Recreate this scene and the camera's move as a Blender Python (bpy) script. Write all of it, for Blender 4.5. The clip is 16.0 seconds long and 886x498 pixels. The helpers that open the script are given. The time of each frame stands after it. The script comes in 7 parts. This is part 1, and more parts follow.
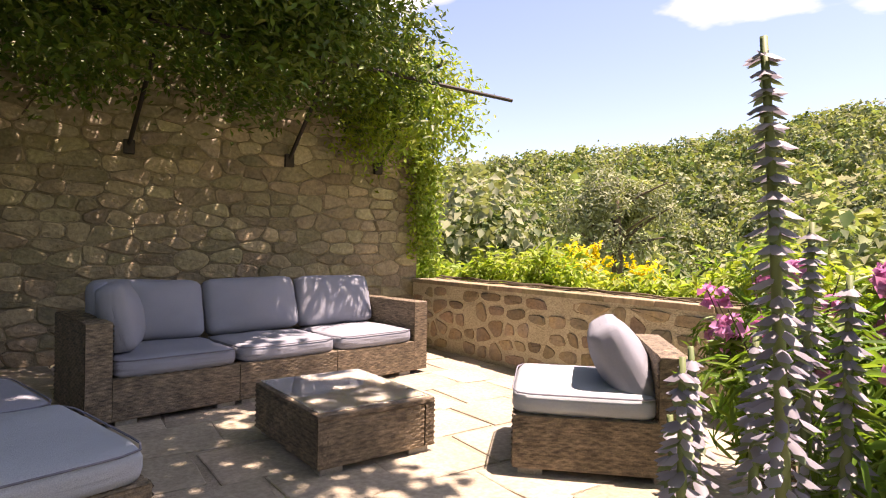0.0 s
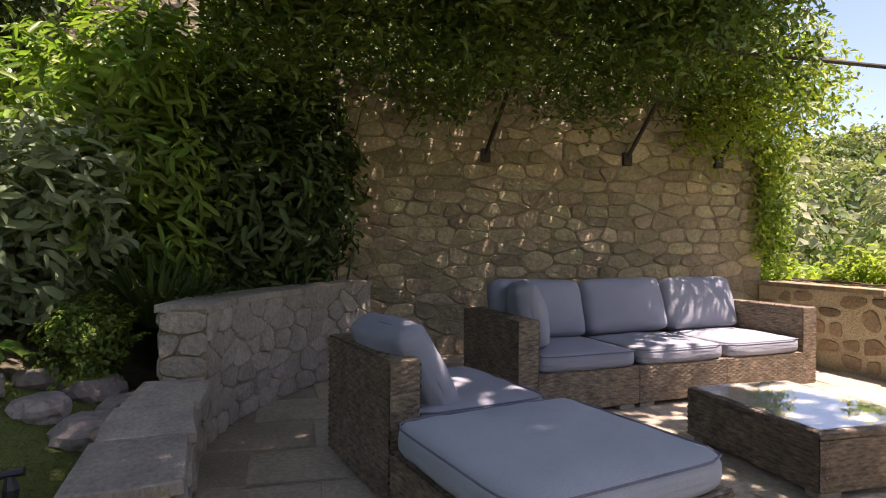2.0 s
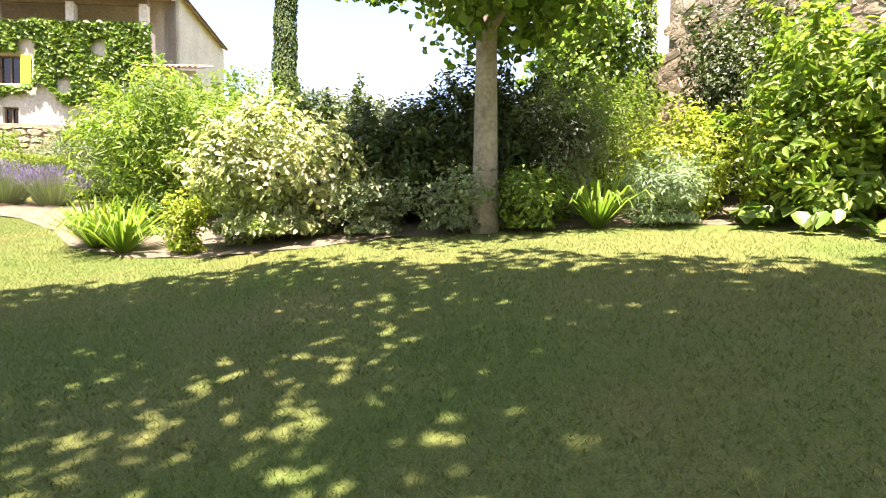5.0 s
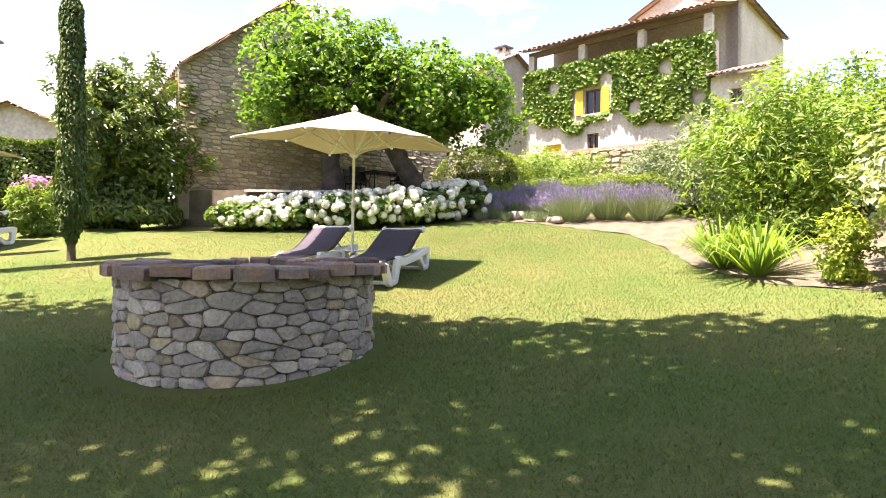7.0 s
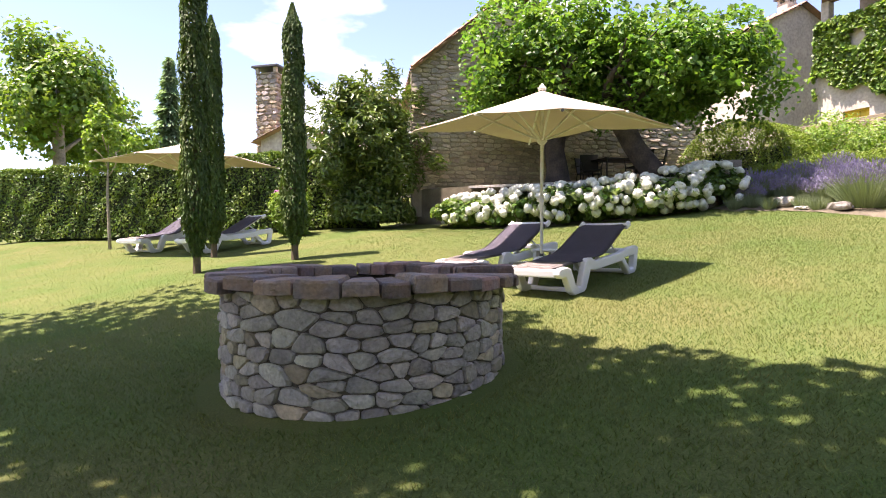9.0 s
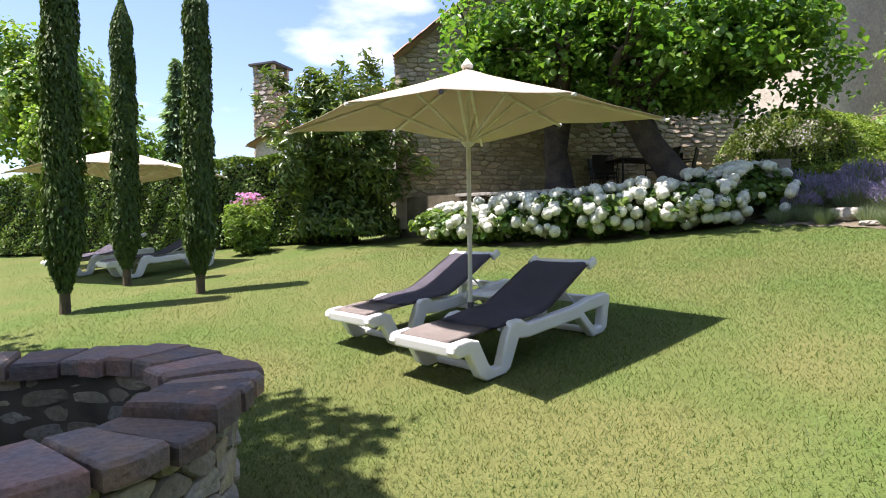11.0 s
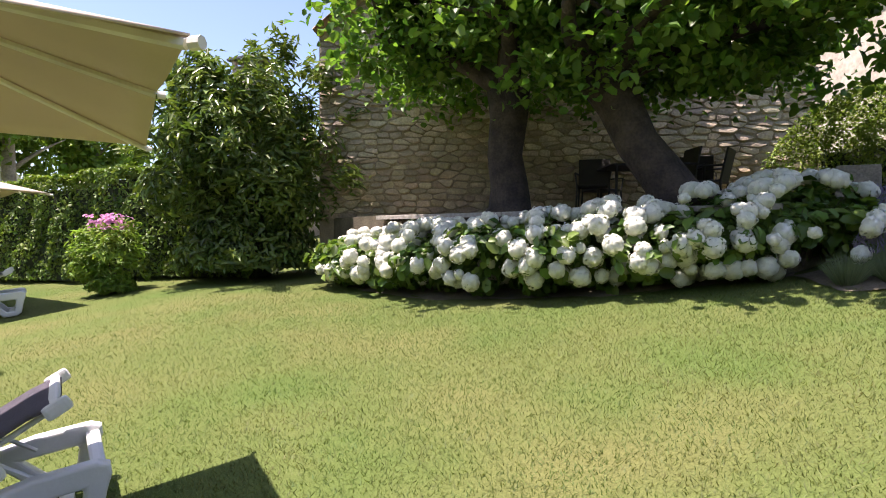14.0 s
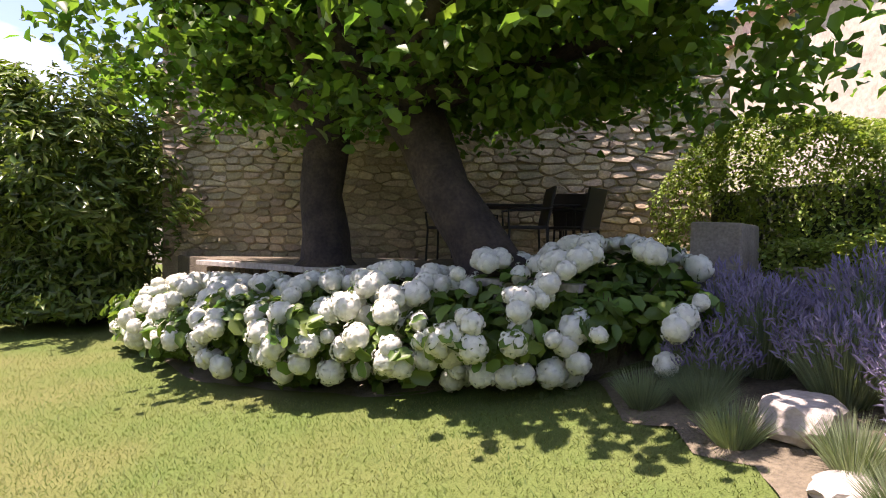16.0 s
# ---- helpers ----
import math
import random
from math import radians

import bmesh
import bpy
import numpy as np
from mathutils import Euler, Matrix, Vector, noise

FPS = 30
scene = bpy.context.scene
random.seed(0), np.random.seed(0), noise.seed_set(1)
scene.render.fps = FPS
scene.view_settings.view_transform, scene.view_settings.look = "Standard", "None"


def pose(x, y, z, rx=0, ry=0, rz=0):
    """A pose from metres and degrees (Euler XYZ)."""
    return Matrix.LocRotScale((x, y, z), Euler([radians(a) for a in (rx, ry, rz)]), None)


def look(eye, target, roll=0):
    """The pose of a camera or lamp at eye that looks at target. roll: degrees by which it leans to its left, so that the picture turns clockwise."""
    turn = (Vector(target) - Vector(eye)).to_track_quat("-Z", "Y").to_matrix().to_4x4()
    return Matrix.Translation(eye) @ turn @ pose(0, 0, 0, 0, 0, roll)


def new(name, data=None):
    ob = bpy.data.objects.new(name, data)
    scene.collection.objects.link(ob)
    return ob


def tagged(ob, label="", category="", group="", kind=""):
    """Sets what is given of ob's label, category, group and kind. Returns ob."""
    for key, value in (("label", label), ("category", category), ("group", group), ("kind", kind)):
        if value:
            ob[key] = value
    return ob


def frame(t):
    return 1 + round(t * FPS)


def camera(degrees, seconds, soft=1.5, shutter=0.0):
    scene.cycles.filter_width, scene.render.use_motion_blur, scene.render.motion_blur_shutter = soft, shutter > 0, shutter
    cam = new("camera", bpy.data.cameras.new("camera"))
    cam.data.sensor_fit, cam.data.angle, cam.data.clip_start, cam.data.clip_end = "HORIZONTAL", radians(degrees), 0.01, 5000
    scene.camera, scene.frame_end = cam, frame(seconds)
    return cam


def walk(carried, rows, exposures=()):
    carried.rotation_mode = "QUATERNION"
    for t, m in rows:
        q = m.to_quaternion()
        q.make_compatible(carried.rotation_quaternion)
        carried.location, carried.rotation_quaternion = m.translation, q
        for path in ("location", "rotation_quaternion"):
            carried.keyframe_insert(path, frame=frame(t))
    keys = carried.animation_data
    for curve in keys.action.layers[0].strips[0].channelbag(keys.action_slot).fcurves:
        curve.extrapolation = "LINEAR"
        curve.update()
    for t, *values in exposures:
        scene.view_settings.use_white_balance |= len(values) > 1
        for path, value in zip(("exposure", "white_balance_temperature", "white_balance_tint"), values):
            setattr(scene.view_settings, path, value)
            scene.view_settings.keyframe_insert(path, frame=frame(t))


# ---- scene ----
cam = camera(74.5, 16.0, soft=1.05)
PATH = [
    (0, (-2.062, -3.977, 1.167), (-0.909, -2.343, 1.163), 1.02),
    (0.5, (-2.296, -3.729, 1.192), (-1.119, -2.113, 1.189), 0.75),
    (1, (-2.535, -3.532, 1.184), (-1.384, -1.897, 1.178), 0.42),
    (1.5, (-2.827, -3.388, 1.177), (-1.933, -1.599, 1.169), 0.32),
    (2, (-3.142, -3.401, 1.145), (-2.679, -1.455, 1.135), 0.44),
    (2.5, (-3.481, -3.562, 1.140), (-3.503, -1.562, 1.123), 0.55),
    (3, (-3.745, -3.810, 1.140), (-4.229, -1.870, 1.123), 0.42),
    (3.5, (-3.953, -4.113, 1.117), (-4.831, -2.316, 1.110), 0.32),
    (4, (-4.144, -4.473, 1.119), (-5.374, -2.896, 1.108), 0.26),
    (4.5, (-4.326, -4.844, 1.098), (-5.850, -3.548, 1.087), -0.02),
    (5, (-4.452, -5.175, 1.126), (-6.179, -4.167, 1.098), -0.36),
    (5.2, (-4.495, -5.247, 1.125), (-6.298, -4.382, 1.096), -0.52),
    (7.3, (-5.405, -6.503, 1.389), (-7.227, -7.327, 1.366), 0.35),
    (7.5, (-5.498, -6.427, 1.390), (-7.262, -7.369, 1.363), 0.14),
    (8, (-5.791, -6.213, 1.435), (-7.431, -7.357, 1.400), 0.00),
    (8.5, (-6.231, -6.094, 1.418), (-7.759, -7.384, 1.378), -0.07),
    (8.7, (-6.431, -6.054, 1.426), (-7.919, -7.390, 1.383), -0.13),
    (10.8, (-9.218, -6.475, 1.834), (-10.545, -7.971, 1.787), -0.47),
    (11, (-9.518, -6.573, 1.848), (-10.830, -8.082, 1.800), -0.43),
    (11.5, (-10.275, -6.796, 1.916), (-11.551, -8.335, 1.869), -0.34),
    (12, (-11.039, -6.997, 1.975), (-12.279, -8.565, 1.932), -0.35),
    (12.5, (-11.804, -7.181, 2.073), (-13.005, -8.780, 2.032), -0.20),
    (13, (-12.550, -7.369, 2.192), (-13.710, -8.998, 2.149), -0.13),
    (13.5, (-13.321, -7.591, 2.267), (-14.445, -9.246, 2.232), -0.05),
    (14, (-14.117, -7.771, 2.413), (-15.203, -9.450, 2.375), 0.13),
    (14.5, (-14.904, -7.865, 2.549), (-15.995, -9.541, 2.513), 0.21),
    (15, (-15.624, -7.859, 2.694), (-16.708, -9.539, 2.666), 0.46),
    (15.5, (-16.296, -7.814, 2.901), (-17.365, -9.504, 2.861), 0.57),
    (16, (-16.959, -7.677, 3.112), (-18.018, -9.373, 3.072), 0.60),
]
EXPOSURE = [(0, 1.42, 7700, 33), (0.5, 1.25, 7700, 32), (1.5, 1.15, 7600, 32), (2.5, 1.75, 6800, 32), (3.0, 2.1, 6900, 33), (3.5, 2.4, 7400, 33), (5.2, 2.42, 7200, 31), (8.5, 1.92, 6950, 34), (10.8, 1.33, 6300, 23), (12.5, 1.33, 6600, 29), (14.0, 1.35, 6600, 29), (16, 1.5, 6900, 36)]
walk(cam, [(t, look(eye, target, roll)) for t, eye, target, roll in PATH], EXPOSURE)

# ---------------------------------------------------------------- light
SUN = Vector((0.27, -0.17, 0.94)).normalized()
world = bpy.data.worlds.new("sky")
scene.world = world
world.use_nodes = True
wn, wl = world.node_tree.nodes, world.node_tree.links
sky = wn.new("ShaderNodeTexSky")
sky.sky_type, sky.sun_disc = "NISHITA", False
sky.sun_elevation = math.asin(SUN.z)
sky.sun_rotation = math.atan2(SUN.x, SUN.y)
sky.air_density, sky.dust_density, sky.ozone_density = 1.0, 0.9, 2.6
# soft white clouds drifting in the sky
geo = wn.new("ShaderNodeTexCoord")
mapn = wn.new("ShaderNodeMapping")
mapn.inputs["Scale"].default_value = (1.0, 1.0, 2.6)
cl = wn.new("ShaderNodeTexNoise")
cl.inputs["Scale"].default_value, cl.inputs["Detail"].default_value = 2.6, 7.0
ramp = wn.new("ShaderNodeValToRGB")
ramp.color_ramp.elements[0].position, ramp.color_ramp.elements[1].position = 0.55, 0.74
mixc = wn.new("ShaderNodeMixRGB")
mixc.inputs[2].default_value = (9.0, 9.0, 9.2, 1)
wl.new(geo.outputs["Generated"], mapn.inputs[0])
wl.new(mapn.outputs[0], cl.inputs[0])
wl.new(cl.outputs[0], ramp.inputs[0])
wl.new(ramp.outputs[0], mixc.inputs[0])
wl.new(sky.outputs[0], mixc.inputs[1])
wl.new(mixc.outputs[0], wn["Background"].inputs[0])
wn["Background"].inputs[1].default_value = 0.105
lamp = new("sun", bpy.data.lights.new("sun", "SUN"))
lamp.data.energy, lamp.data.angle, lamp.data.color = 5.0, radians(0.53), (1.0, 0.95, 0.86)
lamp.matrix_world = look(SUN * 50, (0, 0, 0))

# ---------------------------------------------------------------- materials
def material(name, colour, rough=0.7, metal=0.0, second=None, scale=6.0, bump=0.0, bump_scale=40.0, fine=None,
             random_value=0.0, island=False, translucent=0.0, gloss=0.5, random_hue=0.0, detail=6.0, tint=(1.25, 1.35, 0.6)):
    """Two scales of colour variation, per-object or per-island variation and a fine relief."""
    m = bpy.data.materials.new(name)
    m.use_nodes = True
    n, l = m.node_tree.nodes, m.node_tree.links
    b = n["Principled BSDF"]
    b.inputs["Roughness"].default_value, b.inputs["Metallic"].default_value = rough, metal
    b.inputs["Specular IOR Level"].default_value = gloss
    tc = n.new("ShaderNodeTexCoord")
    co = tc.outputs["Object"]
    if random_value and not island:
        shift = n.new("ShaderNodeVectorMath")
        shift.operation = "MULTIPLY_ADD"
        shift.inputs[1].default_value = (53.0, 31.0, 17.0)
        l.new(n.new("ShaderNodeObjectInfo").outputs["Random"], shift.inputs[0])
        l.new(co, shift.inputs[2])
        co = shift.outputs[0]
    big = n.new("ShaderNodeTexNoise")
    big.inputs["Scale"].default_value, big.inputs["Detail"].default_value = scale, detail
    l.new(co, big.inputs["Vector"])
    mix = n.new("ShaderNodeMixRGB")
    mix.inputs[1].default_value = (*colour, 1)
    mix.inputs[2].default_value = (*(second or [c * 0.7 for c in colour]), 1)
    r = n.new("ShaderNodeValToRGB")
    r.color_ramp.elements[0].position, r.color_ramp.elements[1].position = 0.35, 0.68
    l.new(big.outputs[0], r.inputs[0])
    l.new(r.outputs[0], mix.inputs[0])
    out = mix.outputs[0]
    if fine:
        f = n.new("ShaderNodeTexNoise")
        f.inputs["Scale"].default_value, f.inputs["Detail"].default_value = fine[0], 4.0
        l.new(co, f.inputs["Vector"])
        fm = n.new("ShaderNodeMixRGB")
        fm.blend_type = "OVERLAY"
        fm.inputs[0].default_value = fine[1]
        l.new(out, fm.inputs[1])
        l.new(f.outputs[0], fm.inputs[2])
        out = fm.outputs[0]
    if random_value or random_hue:
        hs = n.new("ShaderNodeHueSaturation")
        rnd = n.new("ShaderNodeNewGeometry").outputs["Random Per Island"] if island else n.new("ShaderNodeObjectInfo").outputs["Random"]
        mr = n.new("ShaderNodeMapRange")
        mr.inputs[3].default_value, mr.inputs[4].default_value = 1 - random_value, 1 + random_value
        l.new(rnd, mr.inputs[0])
        l.new(mr.outputs[0], hs.inputs["Value"])
        mh = n.new("ShaderNodeMapRange")
        mh.inputs[3].default_value, mh.inputs[4].default_value = 0.5 - random_hue, 0.5 + random_hue
        mul = n.new("ShaderNodeMath")
        mul.operation, mul.inputs[1].default_value = "MULTIPLY", 7.31
        fr = n.new("ShaderNodeMath")
        fr.operation = "FRACT"
        l.new(rnd, mul.inputs[0])
        l.new(mul.outputs[0], fr.inputs[0])
        l.new(fr.outputs[0], mh.inputs[0])
        l.new(mh.outputs[0], hs.inputs["Hue"])
        l.new(out, hs.inputs["Color"])
        out = hs.outputs[0]
    l.new(out, b.inputs["Base Color"])
    if bump:
        bn = n.new("ShaderNodeTexNoise")
        bn.inputs["Scale"].default_value, bn.inputs["Detail"].default_value = bump_scale, 8.0
        l.new(co, bn.inputs["Vector"])
        bp = n.new("ShaderNodeBump")
        bp.inputs["Strength"].default_value, bp.inputs["Distance"].default_value = bump, 0.02
        l.new(bn.outputs[0], bp.inputs["Height"])
        l.new(bp.outputs[0], b.inputs["Normal"])
    if translucent:
        t = n.new("ShaderNodeBsdfTranslucent")
        br = n.new("ShaderNodeMixRGB")
        br.blend_type, br.inputs[0].default_value = "MULTIPLY", 1.0
        br.inputs[2].default_value = (*tint, 1)
        l.new(out, br.inputs[1])
        l.new(br.outputs[0], t.inputs[0])
        ms = n.new("ShaderNodeMixShader")
        ms.inputs[0].default_value = translucent
        l.new(b.outputs[0], ms.inputs[1])
        l.new(t.outputs[0], ms.inputs[2])
        l.new(ms.outputs[0], n["Material Output"].inputs[0])
    return m


def leaf(name, colour, second=None, rough=0.45, translucent=0.4, vary=0.3, hue=0.02, tint=(1.25, 1.35, 0.6)):
    return material(name, colour, rough, second=second, scale=1.6, random_value=vary, random_hue=hue, island=True, translucent=translucent, gloss=0.35, tint=tint)


M_GRASS_SOIL = material("lawn_ground", (0.080, 0.120, 0.029), 0.95, second=(0.128, 0.133, 0.045), scale=0.7, fine=(110, 0.7), bump=0.6, bump_scale=60, gloss=0.1)
M_BLADE = leaf("grass_blade", (0.094, 0.148, 0.033), (0.15, 0.164, 0.053), 0.6, 0.3, 0.34, 0.03)
M_WILD = material("valley_ground", (0.12, 0.155, 0.06), 0.95, second=(0.19, 0.19, 0.09), scale=0.05, fine=(0.6, 0.6))
M_SOIL = material("bed_soil", (0.165, 0.14, 0.09), 0.95, second=(0.10, 0.083, 0.053), scale=4, fine=(40, 0.6), bump=1.0, bump_scale=50)
M_STONE = material("limestone", (0.39, 0.315, 0.19), 0.88, second=(0.25, 0.205, 0.13), scale=3.0, fine=(28, 0.55), bump=0.7, bump_scale=22, random_value=0.28, random_hue=0.018)
M_STONE_JOIN = material("limestone_joined", (0.44, 0.36, 0.24), 0.88, second=(0.30, 0.26, 0.19), scale=3.0, fine=(28, 0.55), bump=0.7, bump_scale=22, random_value=0.3, random_hue=0.018, island=True)
M_MORTAR = material("lime_mortar", (0.33, 0.27, 0.17), 0.95, second=(0.19, 0.155, 0.10), scale=2.0, fine=(50, 0.5), bump=0.8, bump_scale=45)
M_PALE_MORTAR = material("pale_mortar", (0.60, 0.53, 0.37), 0.95, second=(0.50, 0.43, 0.29), scale=3.0, fine=(60, 0.5), bump=0.8, bump_scale=60)
M_PARAPET = material("sandstone", (0.36, 0.26, 0.145), 0.88, second=(0.27, 0.22, 0.165), scale=5.0, fine=(35, 0.5), bump=0.6, bump_scale=30, random_value=0.38, random_hue=0.02)
M_GREY_STONE = material("grey_fieldstone", (0.46, 0.41, 0.34), 0.88, second=(0.30, 0.27, 0.25), scale=5.0, fine=(40, 0.55), bump=0.8, bump_scale=30, random_value=0.26, random_hue=0.025)
M_WALL_GREY = material("grey_rubble", (0.35, 0.305, 0.245), 0.9, second=(0.24, 0.21, 0.175), scale=4.0, fine=(40, 0.5), bump=0.8, bump_scale=30, random_value=0.14, random_hue=0.012)
M_CAP = material("rust_sandstone", (0.27, 0.165, 0.12), 0.85, second=(0.17, 0.145, 0.145), scale=7.0, fine=(45, 0.5), bump=0.8, bump_scale=35, random_value=0.4, random_hue=0.02)
M_DARK_JOINT = material("shadow_joint", (0.15, 0.125, 0.095), 0.95, second=(0.09, 0.075, 0.06), scale=8)
M_FLAG = material("patio_flagstone", (0.43, 0.37, 0.28), 0.8, second=(0.33, 0.28, 0.21), scale=2.5, fine=(35, 0.5), bump=0.5, bump_scale=25, random_value=0.16, random_hue=0.01)
M_GROUT = material("patio_grout", (0.36, 0.31, 0.24), 0.92, second=(0.26, 0.22, 0.16), scale=3, fine=(60, 0.5), bump=0.5, bump_scale=60)
M_WICKER = material("kubu_wicker", (0.211, 0.160, 0.105), 0.62, second=(0.129, 0.098, 0.062), scale=9, fine=(120, 0.6), bump=0.3, bump_scale=150, random_value=0.1)
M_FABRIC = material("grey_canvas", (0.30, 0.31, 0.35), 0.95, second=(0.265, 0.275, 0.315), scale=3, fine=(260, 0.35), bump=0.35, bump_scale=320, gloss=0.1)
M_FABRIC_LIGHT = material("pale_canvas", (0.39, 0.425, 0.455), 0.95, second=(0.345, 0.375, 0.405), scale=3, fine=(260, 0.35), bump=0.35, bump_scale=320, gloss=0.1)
M_PIPING = material("dark_piping", (0.19, 0.19, 0.23), 0.9)
M_FOOT = material("bleached_wood_foot", (0.40, 0.36, 0.30), 0.8, second=(0.3, 0.27, 0.22), scale=20, fine=(90, 0.4))
M_PLASTIC = material("white_resin", (0.78, 0.78, 0.77), 0.42, second=(0.72, 0.72, 0.71), scale=5, fine=(60, 0.15), bump=0.05, bump_scale=90)
M_SLING = material("charcoal_sling", (0.145, 0.130, 0.158), 0.75, second=(0.125, 0.112, 0.138), scale=6, fine=(500, 0.5), bump=0.3, bump_scale=600)
M_SLING_FOOT = material("taupe_sling", (0.36, 0.31, 0.275), 0.8, second=(0.31, 0.265, 0.235), scale=6, fine=(500, 0.4), bump=0.3, bump_scale=600)
M_CANOPY = material("beige_canopy", (0.58, 0.49, 0.385), 0.9, second=(0.54, 0.455, 0.355), scale=2, fine=(400, 0.25), translucent=0.13, tint=(1.0, 0.93, 0.8))
M_POLE = material("cream_metal", (0.80, 0.77, 0.69), 0.45, second=(0.66, 0.62, 0.55), scale=8)
M_BARK = material("mulberry_bark", (0.07, 0.052, 0.04), 0.95, second=(0.03, 0.023, 0.02), scale=5, fine=(30, 0.7), bump=1.0, bump_scale=22)
M_PALE_BARK = material("plane_bark", (0.36, 0.31, 0.24), 0.85, second=(0.22, 0.19, 0.14), scale=4, fine=(20, 0.6), bump=0.5, bump_scale=18)
M_TWIG = material("shrub_stem", (0.12, 0.09, 0.055), 0.9, second=(0.08, 0.06, 0.04), scale=8, fine=(40, 0.5))
M_IRON = material("dark_iron", (0.03, 0.028, 0.027), 0.6, 0.3, second=(0.06, 0.04, 0.03), scale=14)
M_RATTAN_DARK = material("dark_woven_chair", (0.022, 0.018, 0.017), 0.65, second=(0.03, 0.024, 0.02), scale=12)
M_RENDER = material("old_lime_render", (0.58, 0.51, 0.41), 0.93, second=(0.46, 0.40, 0.32), scale=0.9, fine=(9, 0.5), bump=0.7, bump_scale=7)
M_YELLOW = material("yellow_shutter_paint", (0.72, 0.52, 0.03), 0.55, second=(0.66, 0.46, 0.03), scale=4, fine=(30, 0.2))
M_TILE = material("terracotta_roof_tile", (0.36, 0.22, 0.14), 0.9, second=(0.24, 0.17, 0.12), scale=2.0, fine=(12, 0.5), random_value=0.25, random_hue=0.01, island=True)
M_BEAM = material("weathered_beam", (0.20, 0.13, 0.08), 0.85, second=(0.14, 0.09, 0.06), scale=6, fine=(40, 0.5))
M_VOID = material("window_dark", (0.015, 0.015, 0.018), 0.15)
M_ZINC = material("zinc_cap", (0.11, 0.11, 0.12), 0.6, 0.4)
M_WHITE_ROCK = material("white_limestone_rock", (0.45, 0.41, 0.35), 0.9, second=(0.31, 0.28, 0.24), scale=5, fine=(30, 0.5), bump=0.7, bump_scale=20)
M_HOSE = material("black_rubber", (0.018, 0.018, 0.02), 0.5)

# single strands of the wicker differ in tone
wkn, wkl = M_WICKER.node_tree.nodes, M_WICKER.node_tree.links
wk_b = wkn["Principled BSDF"]
wk_src = wk_b.inputs["Base Color"].links[0].from_socket
wk_map = wkn.new("ShaderNodeMapping")
wk_map.inputs["Scale"].default_value = (16.0, 16.0, 64.0)
wk_noise = wkn.new("ShaderNodeTexNoise")
wk_noise.inputs["Scale"].default_value, wk_noise.inputs["Detail"].default_value = 1.0, 2.0
wk_range = wkn.new("ShaderNodeMapRange")
wk_range.inputs[1].default_value, wk_range.inputs[2].default_value = 0.33, 0.67
wk_range.inputs[3].default_value, wk_range.inputs[4].default_value = 0.5, 1.5
wk_hs = wkn.new("ShaderNodeHueSaturation")
wkl.new(wkn.new("ShaderNodeTexCoord").outputs["Object"], wk_map.inputs[0])
wkl.new(wk_map.outputs[0], wk_noise.inputs[0])
wkl.new(wk_noise.outputs[0], wk_range.inputs[0])
wkl.new(wk_range.outputs[0], wk_hs.inputs["Value"])
wkl.new(wk_src, wk_hs.inputs["Color"])
wkl.new(wk_hs.outputs[0], wk_b.inputs["Base Color"])

L_MULB = leaf("mulberry_leaf", (0.135, 0.24, 0.04), (0.085, 0.18, 0.03), 0.42, 0.45, 0.35, 0.02)
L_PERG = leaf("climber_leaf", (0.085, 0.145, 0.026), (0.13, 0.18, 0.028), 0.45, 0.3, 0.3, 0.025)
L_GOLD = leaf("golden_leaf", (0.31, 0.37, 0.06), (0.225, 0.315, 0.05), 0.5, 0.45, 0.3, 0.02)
L_HEDGE = leaf("hedge_leaf", (0.105, 0.18, 0.032), (0.155, 0.22, 0.038), 0.45, 0.3, 0.35, 0.02)
L_LAUREL = leaf("laurel_leaf", (0.085, 0.14, 0.03), (0.15, 0.205, 0.045), 0.32, 0.25, 0.4, 0.02)
L_CYP = leaf("cypress_spray", (0.065, 0.119, 0.026), (0.094, 0.145, 0.029), 0.6, 0.2, 0.35, 0.02)
L_HYD = leaf("hydrangea_leaf", (0.080, 0.152, 0.029), (0.145, 0.225, 0.043), 0.4, 0.35, 0.35, 0.02)
L_LIME = leaf("lime_leaf", (0.205, 0.30, 0.055), (0.135, 0.235, 0.042), 0.42, 0.45, 0.3, 0.02)
L_MID = leaf("green_leaf", (0.123, 0.217, 0.036), (0.174, 0.261, 0.043), 0.42, 0.4, 0.35, 0.02)
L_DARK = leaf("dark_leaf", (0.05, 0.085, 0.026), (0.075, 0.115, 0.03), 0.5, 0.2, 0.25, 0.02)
L_BOX = leaf("box_leaf", (0.21, 0.28, 0.052), (0.15, 0.225, 0.042), 0.45, 0.35, 0.35, 0.02)
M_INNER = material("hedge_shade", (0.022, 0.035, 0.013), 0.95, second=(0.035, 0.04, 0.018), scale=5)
L_SAGE = leaf("sage_leaf", (0.217, 0.268, 0.152), (0.160, 0.217, 0.109), 0.7, 0.25, 0.25, 0.015)
L_VARI = leaf("cream_edged_leaf", (0.5, 0.52, 0.33), (0.22, 0.3, 0.1), 0.5, 0.35, 0.4, 0.02)
L_BLUE = leaf("glaucous_leaf", (0.189, 0.290, 0.189), (0.261, 0.362, 0.174), 0.6, 0.3, 0.25, 0.02)
L_IVY = leaf("ivy_leaf", (0.109, 0.196, 0.029), (0.167, 0.261, 0.036), 0.4, 0.35, 0.4, 0.02)
L_WOOD = leaf("far_wood_leaf", (0.20, 0.25, 0.085), (0.27, 0.30, 0.13), 0.7, 0.3, 0.4, 0.03)
